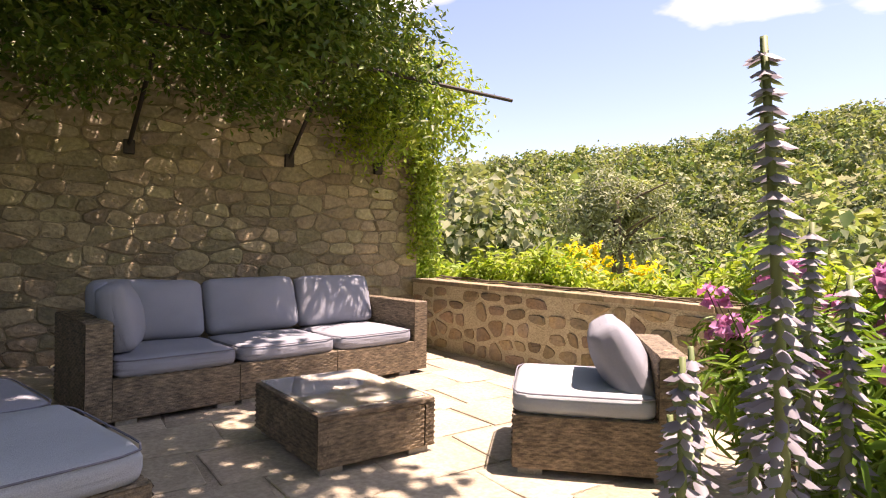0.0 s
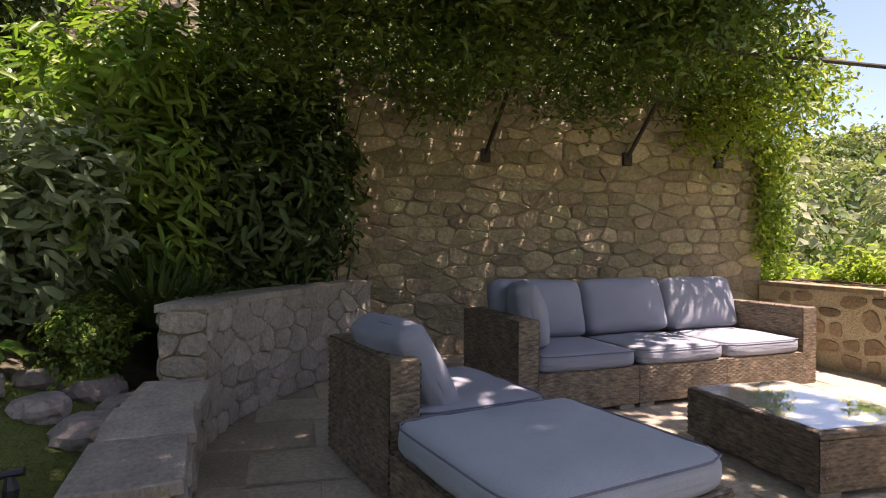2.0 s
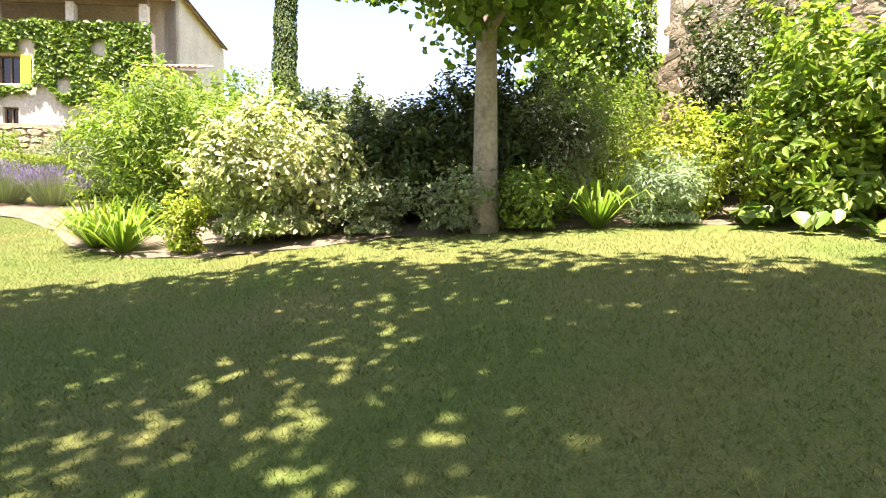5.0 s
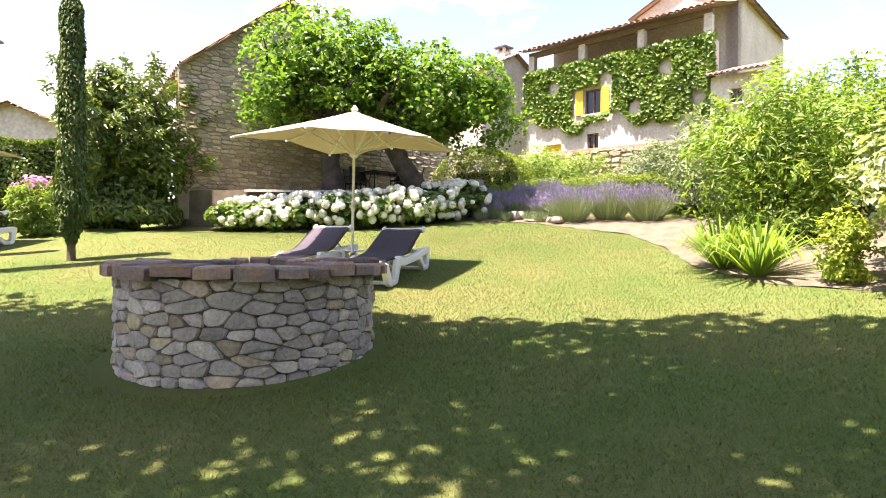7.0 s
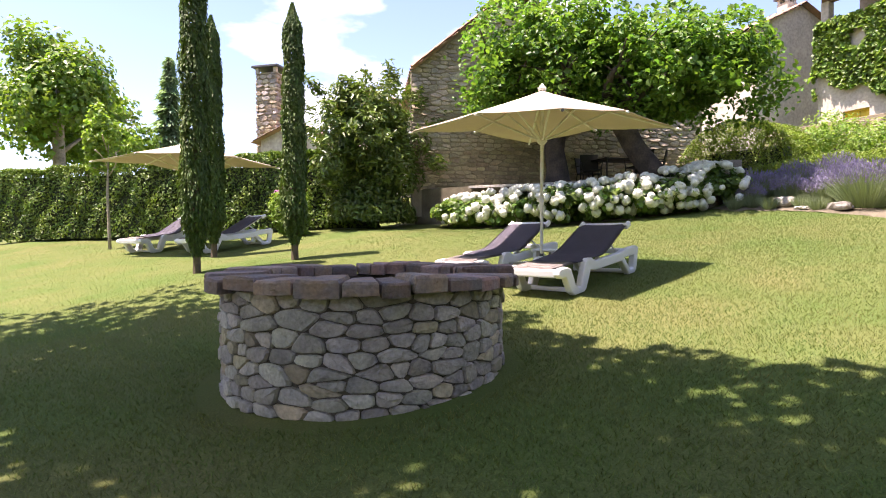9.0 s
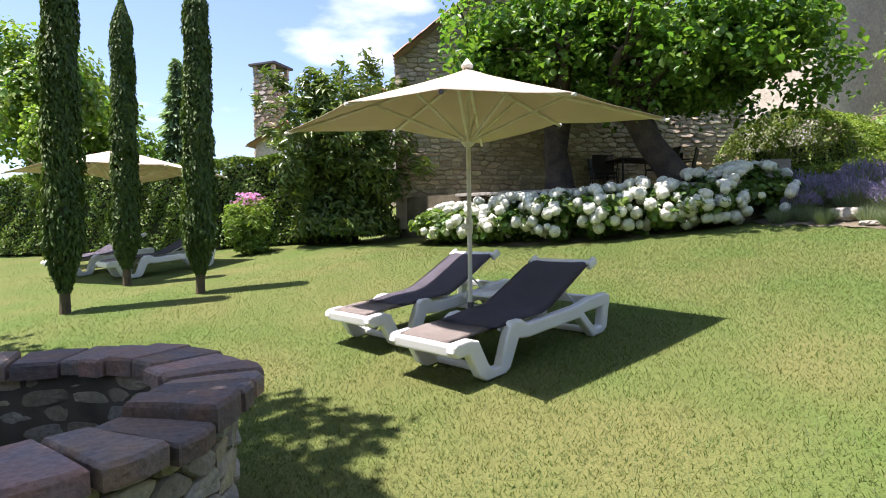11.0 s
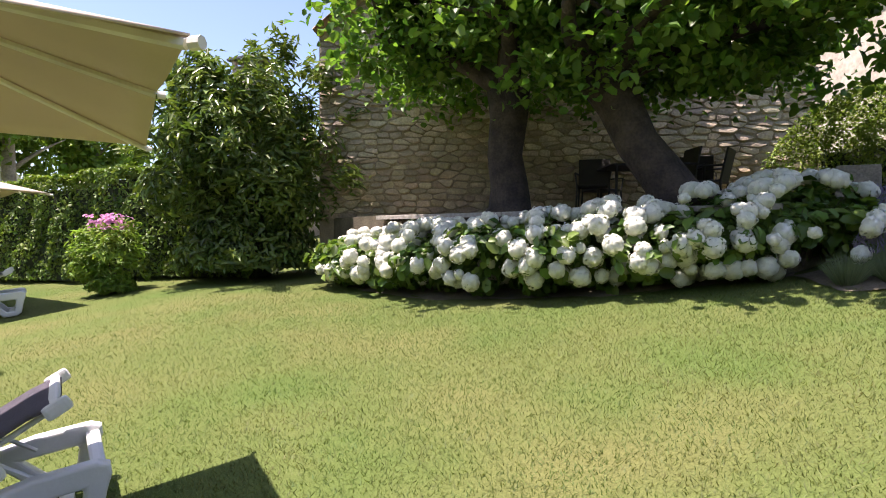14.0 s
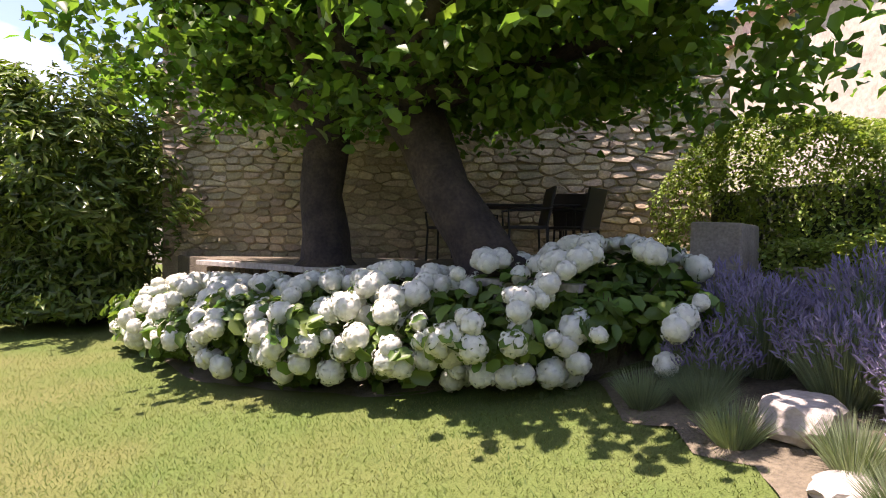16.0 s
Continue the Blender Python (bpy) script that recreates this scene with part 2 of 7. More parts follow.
L_WOOD_DARK = leaf("dark_wood_leaf", (0.10, 0.15, 0.055), (0.14, 0.18, 0.07), 0.7, 0.25, 0.4, 0.03)
L_WOOD_GREY = leaf("grey_wood_leaf", (0.21, 0.235, 0.13), (0.26, 0.28, 0.17), 0.7, 0.25, 0.3, 0.02)
L_WHITE = leaf("white_petal", (0.84, 0.84, 0.75), (0.72, 0.74, 0.63), 0.6, 0.25, 0.1, 0.0, (1.0, 1.02, 0.88))
L_PINK = leaf("pink_petal", (0.60, 0.25, 0.47), (0.68, 0.40, 0.60), 0.6, 0.35, 0.2, 0.02, (1.1, 0.9, 1.0))
L_PURPLE = leaf("lavender_flower", (0.25, 0.215, 0.335), (0.32, 0.285, 0.395), 0.8, 0.2, 0.25, 0.02, (1.0, 0.95, 1.1))
L_ACAN = leaf("acanthus_hood", (0.30, 0.28, 0.33), (0.42, 0.41, 0.43), 0.6, 0.3, 0.3, 0.02, (1.0, 0.95, 1.0))
L_BROOM = leaf("broom_flower", (0.75, 0.58, 0.02), (0.66, 0.55, 0.04), 0.7, 0.3, 0.2, 0.01)

# ---------------------------------------------------------------- helpers
RNG = np.random.default_rng(7)


def thing(name, at=(0, 0, 0), label="", category="", group="", kind="", turn=0.0):
    ob = new(name)
    ob.matrix_basis = pose(*at, 0, 0, turn)
    return tagged(ob, label, category, group, kind)


def mesh_of(name, bm, mat, smooth=False):
    me = bpy.data.meshes.new(name)
    bm.normal_update()
    bm.to_mesh(me)
    bm.free()
    me.materials.append(mat)
    if smooth:
        me.polygons.foreach_set("use_smooth", [True] * len(me.polygons))
    return me


def raw_mesh(name, verts, loops, size, mat, smooth=False):
    """A mesh from arrays; every face has `size` corners."""
    me = bpy.data.meshes.new(name)
    verts, loops = np.asarray(verts, np.float32), np.asarray(loops, np.int32).ravel()
    nf = len(loops) // size
    me.vertices.add(len(verts))
    me.vertices.foreach_set("co", verts.ravel())
    me.loops.add(len(loops))
    me.loops.foreach_set("vertex_index", loops)
    me.polygons.add(nf)
    me.polygons.foreach_set("loop_start", np.arange(nf, dtype=np.int32) * size)
    me.update(calc_edges=True)
    me.materials.append(mat)
    if smooth:
        me.polygons.foreach_set("use_smooth", np.ones(nf, bool))
    return me


def part(name, data, mat=None, parent=None, label="", smooth=False, kind="", at=None):
    """Links a bmesh (or a finished mesh) as one mesh object under a thing or a part."""
    me = mesh_of(name, data, mat, smooth) if isinstance(data, bmesh.types.BMesh) else data
    ob = new(name, me)
    if parent is not None:
        ob.parent = parent
    if at is not None:
        ob.matrix_basis = at
    return tagged(ob, label, kind=kind)


def box(bm, c, s, bevel=0.0, turn=0.0, tilt=(0, 0)):
    m = pose(*c, tilt[0], tilt[1], turn) @ Matrix.Diagonal((*s, 1))
    r = bmesh.ops.create_cube(bm, size=1, matrix=m)
    if bevel:
        es = list({e for v in r["verts"] for e in v.link_edges})
        bmesh.ops.bevel(bm, geom=es, offset=bevel, segments=2, affect="EDGES", profile=0.6)
    return bm


def boxed(c, s, bevel=0.006, turn=0.0):
    return box(bmesh.new(), c, s, bevel, turn)


def tube(bm, pts, radii, sides=8, cap=True):
    """A tapered tube along points."""
    pts = [Vector(p) for p in pts]
    if isinstance(radii, (int, float)):
        radii = [radii] * len(pts)
    rings, side = [], None
    for i, p in enumerate(pts):
        d = (pts[min(i + 1, len(pts) - 1)] - pts[max(i - 1, 0)]).normalized()
        if side is None:
            side = d.orthogonal().normalized()
        side = (side - d * side.dot(d)).normalized()
        up = d.cross(side)
        rings.append([bm.verts.new(p + (side * math.cos(a) + up * math.sin(a)) * radii[i]) for a in (2 * math.pi * k / sides for k in range(sides))])
    for a, b in zip(rings, rings[1:]):
        for k in range(sides):
            bm.faces.new((a[k], a[(k + 1) % sides], b[(k + 1) % sides], b[k]))
    if cap:
        bm.faces.new(rings[0][::-1])
        bm.faces.new(rings[-1])
    return bm


def plate(bm, outline, thick):
    """A flat plate: outline in x, z; thickness along y, centred."""
    a = [bm.verts.new((x, -thick / 2, z)) for x, z in outline]
    b = [bm.verts.new((x, thick / 2, z)) for x, z in outline]
    bm.faces.new(a)
    bm.faces.new(b[::-1])
    for i in range(len(a)):
        j = (i + 1) % len(a)
        bm.faces.new((a[j], a[i], b[i], b[j]))
    return bm


def ease(a, b, v):
    t = np.clip((v - a) / (b - a), 0, 1)
    return t * t * (3 - 2 * t)


GC = (-0.085764, -0.013947, 0.009551, 0.004593, -0.000511, 0.001255, 0.010036, -0.000222)


def lawn(x, y):
    """Height of the garden's sloping ground (arrays or numbers)."""
    x, y = np.clip(np.asarray(x, float), -24, -2.4), np.clip(np.asarray(y, float), -27, 4.5)
    n, w = np.maximum(0, y + 7.0), np.clip((-x - 3.0) / 3.0, 0, 1)
    north = 0.40 * ease(-6, -1.5, y) * ease(3.9, 6.3, -x)
    south = 0.22 * ease(11.5, 15, -y) * ease(8, 11, -x) * ease(0, 2.5, 18 + x)
    return north + south + GC[0] + GC[1] * x + GC[2] * y + GC[3] * x * x + GC[4] * x * y + GC[5] * y * y + GC[6] * n * n * w + GC[7] * n ** 3 * w


def ground(x, y):
    """Lawn, level patio court, valley and wooded hill beyond."""
    x, y = np.asarray(x, float), np.asarray(y, float)
    z = lawn(x, y)
    edge = 0.2 * ease(-2.0, -1.5, y)
    court = ease(0, 0.3, x + 3.75 + edge) * ease(-5.6, -5.0, y)
    z = z * (1 - court) - 0.06 * court
    e = np.maximum(0, x - 2.15)
    z = np.where(x > 2.15, 0.25 * ease(2.15, 2.35, x) - 0.05 - 13 * ease(2.8, 48, e), z)
    r = np.hypot(x + 2, y + 4)
    az = np.degrees(np.arctan2(x + 2, y + 4))
    ridge = np.tan(np.radians(5.4 + np.clip((az - 26) / 35, -1.2, 2.5) * 3.6)) * 205
    hill = ease(55, 215, r) * (ridge + 12) * ease(-2, 25, x)
    return z + hill + (r > 60) * 1.5 * np.sin(x * 0.06) * np.sin(y * 0.05 + 1)


def unit(v):
    return v / np.maximum(np.linalg.norm(v, axis=-1, keepdims=True), 1e-9)


def leaf_mesh(name, pos, nrm, length, width, mat, along=None, fold=0.25, vary=0.35):
    """Separate folded leaves: base, two sides, tip."""
    n = len(pos)
    nrm = unit(np.asarray(nrm, float))
    a = RNG.normal(size=(n, 3)) if along is None else np.asarray(along, float) + 0.35 * RNG.normal(size=(n, 3))
    a = unit(a - nrm * (a * nrm).sum(1, keepdims=True))
    s = np.cross(nrm, a)
    k = (1 + vary * RNG.uniform(-1, 1, (n, 1)))
    L, W = length * k, width * k
    base = pos - a * L / 2
    mid = pos - a * L * 0.05
    v = np.stack([base, mid + s * W / 2 + nrm * W * fold, pos + a * L / 2 - nrm * L * 0.12, mid - s * W / 2 + nrm * W * fold], 1).reshape(-1, 3)
    if 0.115 <= length < 0.175 and n < 20000 or n < 200:
        up_ = nrm * W * fold
        lo_, hi_ = pos - a * L * 0.28, pos + a * L * 0.16 - nrm * L * 0.02
        v = np.stack([base, lo_ + s * W * 0.40 + up_ * 0.7, hi_ + s * W * 0.42 + up_, pos + a * L / 2 - nrm * L * 0.14, hi_ - s * W * 0.42 + up_, lo_ - s * W * 0.40 + up_ * 0.7, pos - nrm * L * 0.02], 1).reshape(-1, 3)
        i = np.arange(n)[:, None] * 7
        return raw_mesh(name, v, np.concatenate([i + [0, 1, 6], i + [1, 2, 6], i + [2, 3, 6], i + [3, 4, 6], i + [4, 5, 6], i + [5, 0, 6]], 1), 3, mat, True)
    i = np.arange(n)[:, None] * 4
    return raw_mesh(name, v, np.concatenate([i + [0, 1, 2], i + [0, 2, 3]], 1), 3, mat)


def lumps(n, centre, radii, count=14, size=0.42, seed=None, top=0.0):
    """Points and outward directions on a crown of uneven clumps with gaps."""
    c = unit(RNG.normal(size=(count, 3))) * RNG.uniform(0.35, 0.78, (count, 1))
    c[:, 2] = np.abs(c[:, 2]) * (1 if top else 1) * np.where(RNG.random(count) < 0.25 + top, 1, np.sign(RNG.normal(size=count)))
    pick = RNG.integers(0, count, n)
    d = unit(RNG.normal(size=(n, 3)))
    rad = size * (0.75 + 0.5 * RNG.random((count, 1)))[pick] * RNG.uniform(0.6, 1.05, (n, 1))
    p = c[pick] + d * rad
    out = unit(d * 0.8 + c[pick] * 0.5)
    return np.asarray(centre) + p * np.asarray(radii), out


def foliage(name, n, centre, radii, size, mat, parent, count=14, lump=0.42, width=0.5, up=0.5, label="", top=0.0, kind=""):
    p, o = lumps(n, centre, radii, count, lump, top=top)
    o = o + np.array([0, 0, up]) + 0.45 * RNG.normal(size=o.shape)
    return part(name, leaf_mesh(name, p, o, size, size * width, mat), parent=parent, label=label, kind=kind or "stuff")


def stems(parent, n, spread, height, mat, radius=0.014, name="branchwork"):
    bm = bmesh.new()
    for _ in range(n):
        a, q = random.uniform(0, 6.283), random.uniform(0.2, 1)
        e = Vector((math.cos(a) * spread * q, math.sin(a) * spread * q, height * random.uniform(0.6, 1)))
        m = e * 0.5 + Vector((random.uniform(-0.1, 0.1) * spread, random.uniform(-0.1, 0.1) * spread, height * 0.1))
        tube(bm, [Vector((e.x * 0.12, e.y * 0.12, -0.05)), m, e], [radius, radius * 0.75, radius * 0.35], 5)
    return part(name, bm, mat, parent, kind="stuff")


def bush(name, x, y, w, h, mat, label, size=0.07, n=2600, width=0.5, category="shrub", count=16, lump=0.4, depth=None, z=None, up=0.4, group="", base=0.45, lift=0.0):
    z = float(lawn(x, y)) if z is None else z
    ob = thing(name, (x, y, z), label, category, group)
    stems(ob, 9, w * 0.3, h * 0.75, M_TWIG)
    k = int(n * 0.4)
    a, q = RNG.uniform(0, 6.283, k), np.sqrt(RNG.random(k))
    low = np.stack([np.cos(a) * q * w * 0.36, np.sin(a) * q * (depth or w) * 0.36, h * (0.05 + 0.45 * RNG.random(k) * (1.15 - q))], 1)
    o = np.stack([np.cos(a) * q, np.sin(a) * q, 0.5 + 0 * a], 1) + 0.5 * RNG.normal(size=(k, 3))
    part("low_foliage", leaf_mesh("low_foliage", low, o, size * 1.1, size * 1.1 * width, mat), parent=ob, kind="stuff")
    sprigs, per = 30, max(8, int(n * 0.008))
    d = unit(RNG.normal(size=(sprigs, 3)) * [1, 1, 0.6] + [0, 0, 0.55])[np.repeat(np.arange(sprigs), per)]
    far = RNG.uniform(0.8, 1.0, (sprigs * per, 1)) + 0.28 * RNG.random((sprigs, 1))[np.repeat(np.arange(sprigs), per)] * RNG.random((sprigs * per, 1))
    sp_ = d * far * [w * 0.55, (depth or w) * 0.55, h * 0.56] + [0, 0, h * (0.47 + lift)] + 0.05 * RNG.normal(size=d.shape) * w * 0.4
    part("sprig_foliage", leaf_mesh("sprig_foliage", sp_, d * 0.4 + [0, 0, 0.6] + 0.5 * RNG.normal(size=d.shape), size * 1.1, size * 1.1 * width, mat, along=d), parent=ob, kind="stuff")
    foliage("foliage", int(n * 1.55), (0, 0, h * (0.47 + lift)), (w * 0.55, (depth or w) * 0.55, h * 0.56), size * 1.12, mat, ob, count + 6, lump, width, up)
    return ob


def stone_mesh(mat, rough=0.06):
    """A rounded rubble stone of unit size, its face towards +y."""
    bm = bmesh.new()
    k = random.choice((6, 7, 8, 9))
    outline = []
    for i in range(k):
        a = 2 * math.pi * (i + random.uniform(-0.25, 0.25)) / k
        c, s = math.cos(a), math.sin(a)
        q = (abs(c) ** 5 + abs(s) ** 5) ** -0.2 * random.uniform(0.86, 1.06)
        outline.append((c * q * 0.5, s * q * 0.5))
    back = [bm.verts.new((x, -0.5, z)) for x, z in outline]
    rim = [bm.verts.new((x, 0.2 + random.uniform(-0.08, 0.08), z)) for x, z in outline]
    tx, tz = random.uniform(-0.3, 0.3), random.uniform(-0.3, 0.3)
    face = [bm.verts.new((x * 0.86, 0.40 + tx * x + tz * z + random.uniform(-rough, rough), z * 0.84)) for x, z in outline]
    for a, b in ((back, rim), (rim, face)):
        for i in range(k):
            j = (i + 1) % k
            bm.faces.new((a[i], b[i], b[j], a[j]))
    bm.faces.new(face[::-1])
    bmesh.ops.recalc_face_normals(bm, faces=bm.faces)
    return mesh_of("stone", bm, mat)


def lay_rubble(parent, frames, mat, joined_mat, most=300, name="stone"):
    """Stones from matrices: the first ones objects of their own, the rest joined."""
    kinds = [stone_mesh(mat) for _ in range(10)]
    for m in frames[:most]:
        ob = new(name, kinds[random.randrange(10)])
        ob.parent = parent
        ob.matrix_basis = m
    rest = frames[most:]
    if rest:
        vs, fs, base = [], [], 0
        data = []
        for me in kinds:
            co = np.empty(len(me.vertices) * 3)
            me.vertices.foreach_get("co", co)
            data.append((co.reshape(-1, 3), [tuple(p.vertices) for p in me.polygons]))
        for m in rest:
            co, polys = data[random.randrange(10)]
            M = np.array(m)
            vs.append(co @ M[:3, :3].T + M[:3, 3])
            fs += [tuple(i + base for i in p) for p in polys]
            base += len(co)
        me = bpy.data.meshes.new("rubble_rest")
        me.from_pydata(np.concatenate(vs).tolist(), [], fs)
        me.materials.append(joined_mat)
        part("rubble_rest", me, parent=parent, kind="stuff")


def rubble(length, height, tall=(0.12, 0.2), long=(0.16, 0.36), depth=0.16, gap=0.018, proud=0.03, top=None, wild=4.0):
    """Matrices of stones that cover a face of that length (x) and height (z), which looks along +y."""
    out, x0 = [], 0.0
    while x0 < length - 0.02:
        x1 = x0 + random.uniform(0.55, 1.15)
        if length - x1 < 0.4:
            x1 = length
        z = 0.0
        while z < height - 0.03:
            h = min(random.uniform(*tall) * random.choice((0.8, 1, 1, 1.35)), height - z)
            x = x0
            while x < x1 - 0.02:
                w = random.uniform(*long)
                if x1 - x - w < long[0] * 0.6:
                    w = x1 - x
                lim = top(x + w / 2) if top else height
                if z + h * 0.6 < lim:
                    parts_ = (0.5, 0.5) if h > tall[1] * 1.1 and random.random() < 0.4 else (1.0,)
                    zz = z
                    for q in parts_:
                        m = pose(x + w / 2 + random.uniform(-0.01, 0.01), random.uniform(-0.01, proud), zz + h * q / 2 + random.uniform(-0.012, 0.012), 0, random.uniform(-wild, wild), 0)
                        out.append(m @ Matrix.Diagonal((w - gap, depth, h * q - gap, 1)))
                        zz += h * q
                x += w
            z += h
        x0 = x1
    return out


def cells(length, height, w, h, gap, top=None, jitter=0.45, wrap=False, zj=0.24):
    """Irregular stones that fill a face: middle, outline (x, z) of each, by cutting space between neighbours."""
    rows_, seeds = max(1, round(height / h)), []
    for r in range(rows_):
        n_ = max(1, round(length / (w * random.uniform(0.85, 1.15))))
        for k in range(n_):
            x = (k + 0.5 + (0.5 if r % 2 else 0) * (1 if wrap else 0) + random.uniform(-jitter, jitter)) * length / n_
            z = (r + 0.5 + random.uniform(-zj, zj)) * height / rows_
            if random.random() > 0.10:
                seeds.append((x, z))
    S = np.array(seeds)
    if wrap:
        S = np.concatenate([S, S + [length, 0], S - [length, 0]])
    out = []
    f = w / h
    for i, (x, z) in enumerate(seeds):
        if top and z > top(x):
            continue
        lo, hi = (-9, length + 9) if wrap else (0, length)
        poly_ = [(lo, 0), (hi, 0), (hi, height), (lo, height)]
        d = (S[:, 0] - x) ** 2 + ((S[:, 1] - z) * f) ** 2
        for j in np.argsort(d)[1:22]:
            sx, sz = S[j]
            nx_, nz_ = sx - x, (sz - z) * f * f
            c = (nx_ * (x + sx) + nz_ * (z + sz)) / 2
            res = []
            for a, b in zip(poly_, poly_[1:] + poly_[:1]):
                da, db = nx_ * a[0] + nz_ * a[1] - c, nx_ * b[0] + nz_ * b[1] - c
                if da <= 0:
                    res.append(a)
                if (da < 0) != (db < 0) and abs(da - db) > 1e-12:
                    q = da / (da - db)
                    res.append((a[0] + (b[0] - a[0]) * q, a[1] + (b[1] - a[1]) * q))
            poly_ = res
            if len(poly_) < 3:
                break
        if len(poly_) < 3:
            continue
        P_ = np.array(poly_)
        m = P_.mean(0)
        ext = np.ptp(P_, axis=0)
        if min(ext) < gap * 2 + 0.02 or max(ext) > 4 * w:
            continue
        P_ = m + (P_ - m) * np.maximum(0.3, 1 - gap / (ext / 2 + 1e-6) * 0.5)
        q = []
        for k in range(len(P_)):
            a, b = P_[k], P_[(k + 1) % len(P_)]
            if np.hypot(*(b - a)) > 0.012:
                q += [a * 0.8 + b * 0.2, a * 0.2 + b * 0.8]
        if len(q) > 4:
            out.append((m, np.array(q)))
    return out


def lay_cells(parent, stones_, place, mat, joined_mat, proud=0.02, depth=0.06, edge=0.9, most=300, name="stone", tilt=(-0.1, 0.06)):
    """Builds the stones of a face; place() bends flat x, out, z into the wall. The first are objects of their own."""
    vs, fs, base = [], [], 0
    for i, (m, q) in enumerate(stones_):
        k = len(q)
        out = proud * random.uniform(0.35, 1.1)
        tx, tz = random.uniform(-0.08, 0.08), random.uniform(*tilt)
        r = q - m
        face = m + r * edge
        v = np.concatenate([
            np.c_[q[:, 0], np.full(k, -depth), q[:, 1]],
            np.c_[q[:, 0], np.full(k, out * 0.45), q[:, 1]],
            np.c_[face[:, 0], out + r[:, 0] * tx + r[:, 1] * tz + RNG.normal(0, 0.0025, k), face[:, 1]],
            [[m[0], out * 1.12 + 0.003, m[1]]]])
        v = place(v)
        poly_ = [(a + b_, a + c_, b + c_, b + b_) for a, b in ((0, k), (k, 2 * k)) for b_, c_ in ((j, (j + 1) % k) for j in range(k))]
        poly_ = [(a, b, c, d) for a, b, c, d in poly_] + [(2 * k + j, 2 * k + (j + 1) % k, 3 * k) for j in range(k)]
        if i < most:
            o = v.mean(0)
            me = bpy.data.meshes.new(name)
            me.from_pydata((v - o).tolist(), [], poly_)
            me.materials.append(mat)
            ob = new(name, me)
            ob.parent = parent
            ob.matrix_basis = Matrix.Translation(o)
        else:
            vs.append(v)
            fs += [tuple(j + base for j in p) for p in poly_]
            base += len(v)
    if vs:
        me = bpy.data.meshes.new("rubble_rest")
        me.from_pydata(np.concatenate(vs).tolist(), [], fs)
        me.materials.append(joined_mat)
        part("rubble_rest", me, parent=parent, kind="stuff")

# ---------------------------------------------------------------- ground
xs = np.unique(np.concatenate([np.linspace(-700, -60, 14), np.linspace(-60, -26, 12), np.arange(-26, 3.01, 0.25), np.linspace(3, 60, 24), np.linspace(60, 300, 34), np.linspace(300, 900, 10)]))
ys = np.unique(np.concatenate([np.linspace(-900, -60, 14), np.linspace(-60, -28, 10), np.arange(-28, 6.01, 0.25), np.linspace(6, 60, 20), np.linspace(60, 300, 34), np.linspace(300, 900, 10)]))
gx, gy = np.meshgrid(xs, ys)
gz = ground(gx, gy)
nx, ny = len(xs), len(ys)
idx = np.arange(nx * ny).reshape(ny, nx)
quads = np.stack([idx[:-1, :-1], idx[:-1, 1:], idx[1:, 1:], idx[1:, :-1]], -1).reshape(-1, 4)
me = raw_mesh("ground", np.stack([gx, gy, gz], -1).reshape(-1, 3), quads, 4, M_GRASS_SOIL, True)
me.materials.append(M_WILD)
cxm = gx[:-1, :-1].ravel()
me.polygons.foreach_set("material_index", ((cxm > 2.1) | (np.hypot(cxm + 10, gy[:-1, :-1].ravel() + 10) > 60)).astype(np.int32))
tagged(new("ground", me), "sloping lawn garden ground running out to a wooded valley", "ground", kind="structure")

# lawn edge of the flower beds, and the lawn's grass blades
BED = [(-3.9, 0.2), (-4.5, 0.12), (-5.3, 0.28), (-6.0, 0.5), (-6.7, 0.82), (-7.4, 0.88), (-8.2, 0.95), (-8.9, 0.62), (-9.6, -0.1), (-10.15, -1.0), (-10.7, -2.0), (-11.2, -3.0), (-11.9, -4.0), (-13.0, -4.9), (-14.6, -5.6), (-16.4, -5.9), (-18.0, -6.5), (-19.2, -8.0), (-19.9, -9.2)]
HYD_EDGE = [(-19.9, -9.2), (-20.1, -10.2), (-20.2, -10.9), (-19.6, -11.35), (-18.9, -11.95), (-18.3, -12.9), (-17.75, -14.1), (-17.6, -15.6), (-17.8, -16.9), (-16.4, -19.0), (-14.6, -21.6), (-12.1, -25.0), (-10.8, -27)]
EDGE = BED + HYD_EDGE[1:]
poly = np.array(EDGE + [(-2, -27), (-2.0, -5.6), (-3.5, -5.2), (-3.75, -2.2)])


def inside(px_, py_):
    res = np.zeros(len(px_), bool)
    a, b = poly, np.roll(poly, -1, 0)
    for (x0, y0), (x1, y1) in zip(a, b):
        c = ((y0 > py_) != (y1 > py_)) & (px_ < (x1 - x0) * (py_ - y0) / (y1 - y0 + 1e-12) + x0)
        res ^= c
    return res


N = 1800000
bx, by = RNG.uniform(-20.5, -2, N), RNG.uniform(-26, 0.5, N)
near = np.minimum(np.hypot(bx + 5, by + 5.5), np.minimum(np.hypot(bx + 11, by + 8.5), np.hypot(bx + 16.5, by + 9.5)))
keep = inside(bx, by) & (RNG.random(N) < np.clip(1.15 - near / 7.5, 0.12, 1)) & (np.hypot(bx + 9.55, by + 9.62) > 1.2)
bx, by = bx[keep], by[keep]
n = len(bx)
bz = ground(bx, by)
h = RNG.uniform(0.012, 0.032, n)
ang = RNG.uniform(0, 6.283, n)
w = 0.0022 + 0.002 * RNG.random(n)
lean = RNG.normal(0, 0.85, (n, 2)) * h[:, None]
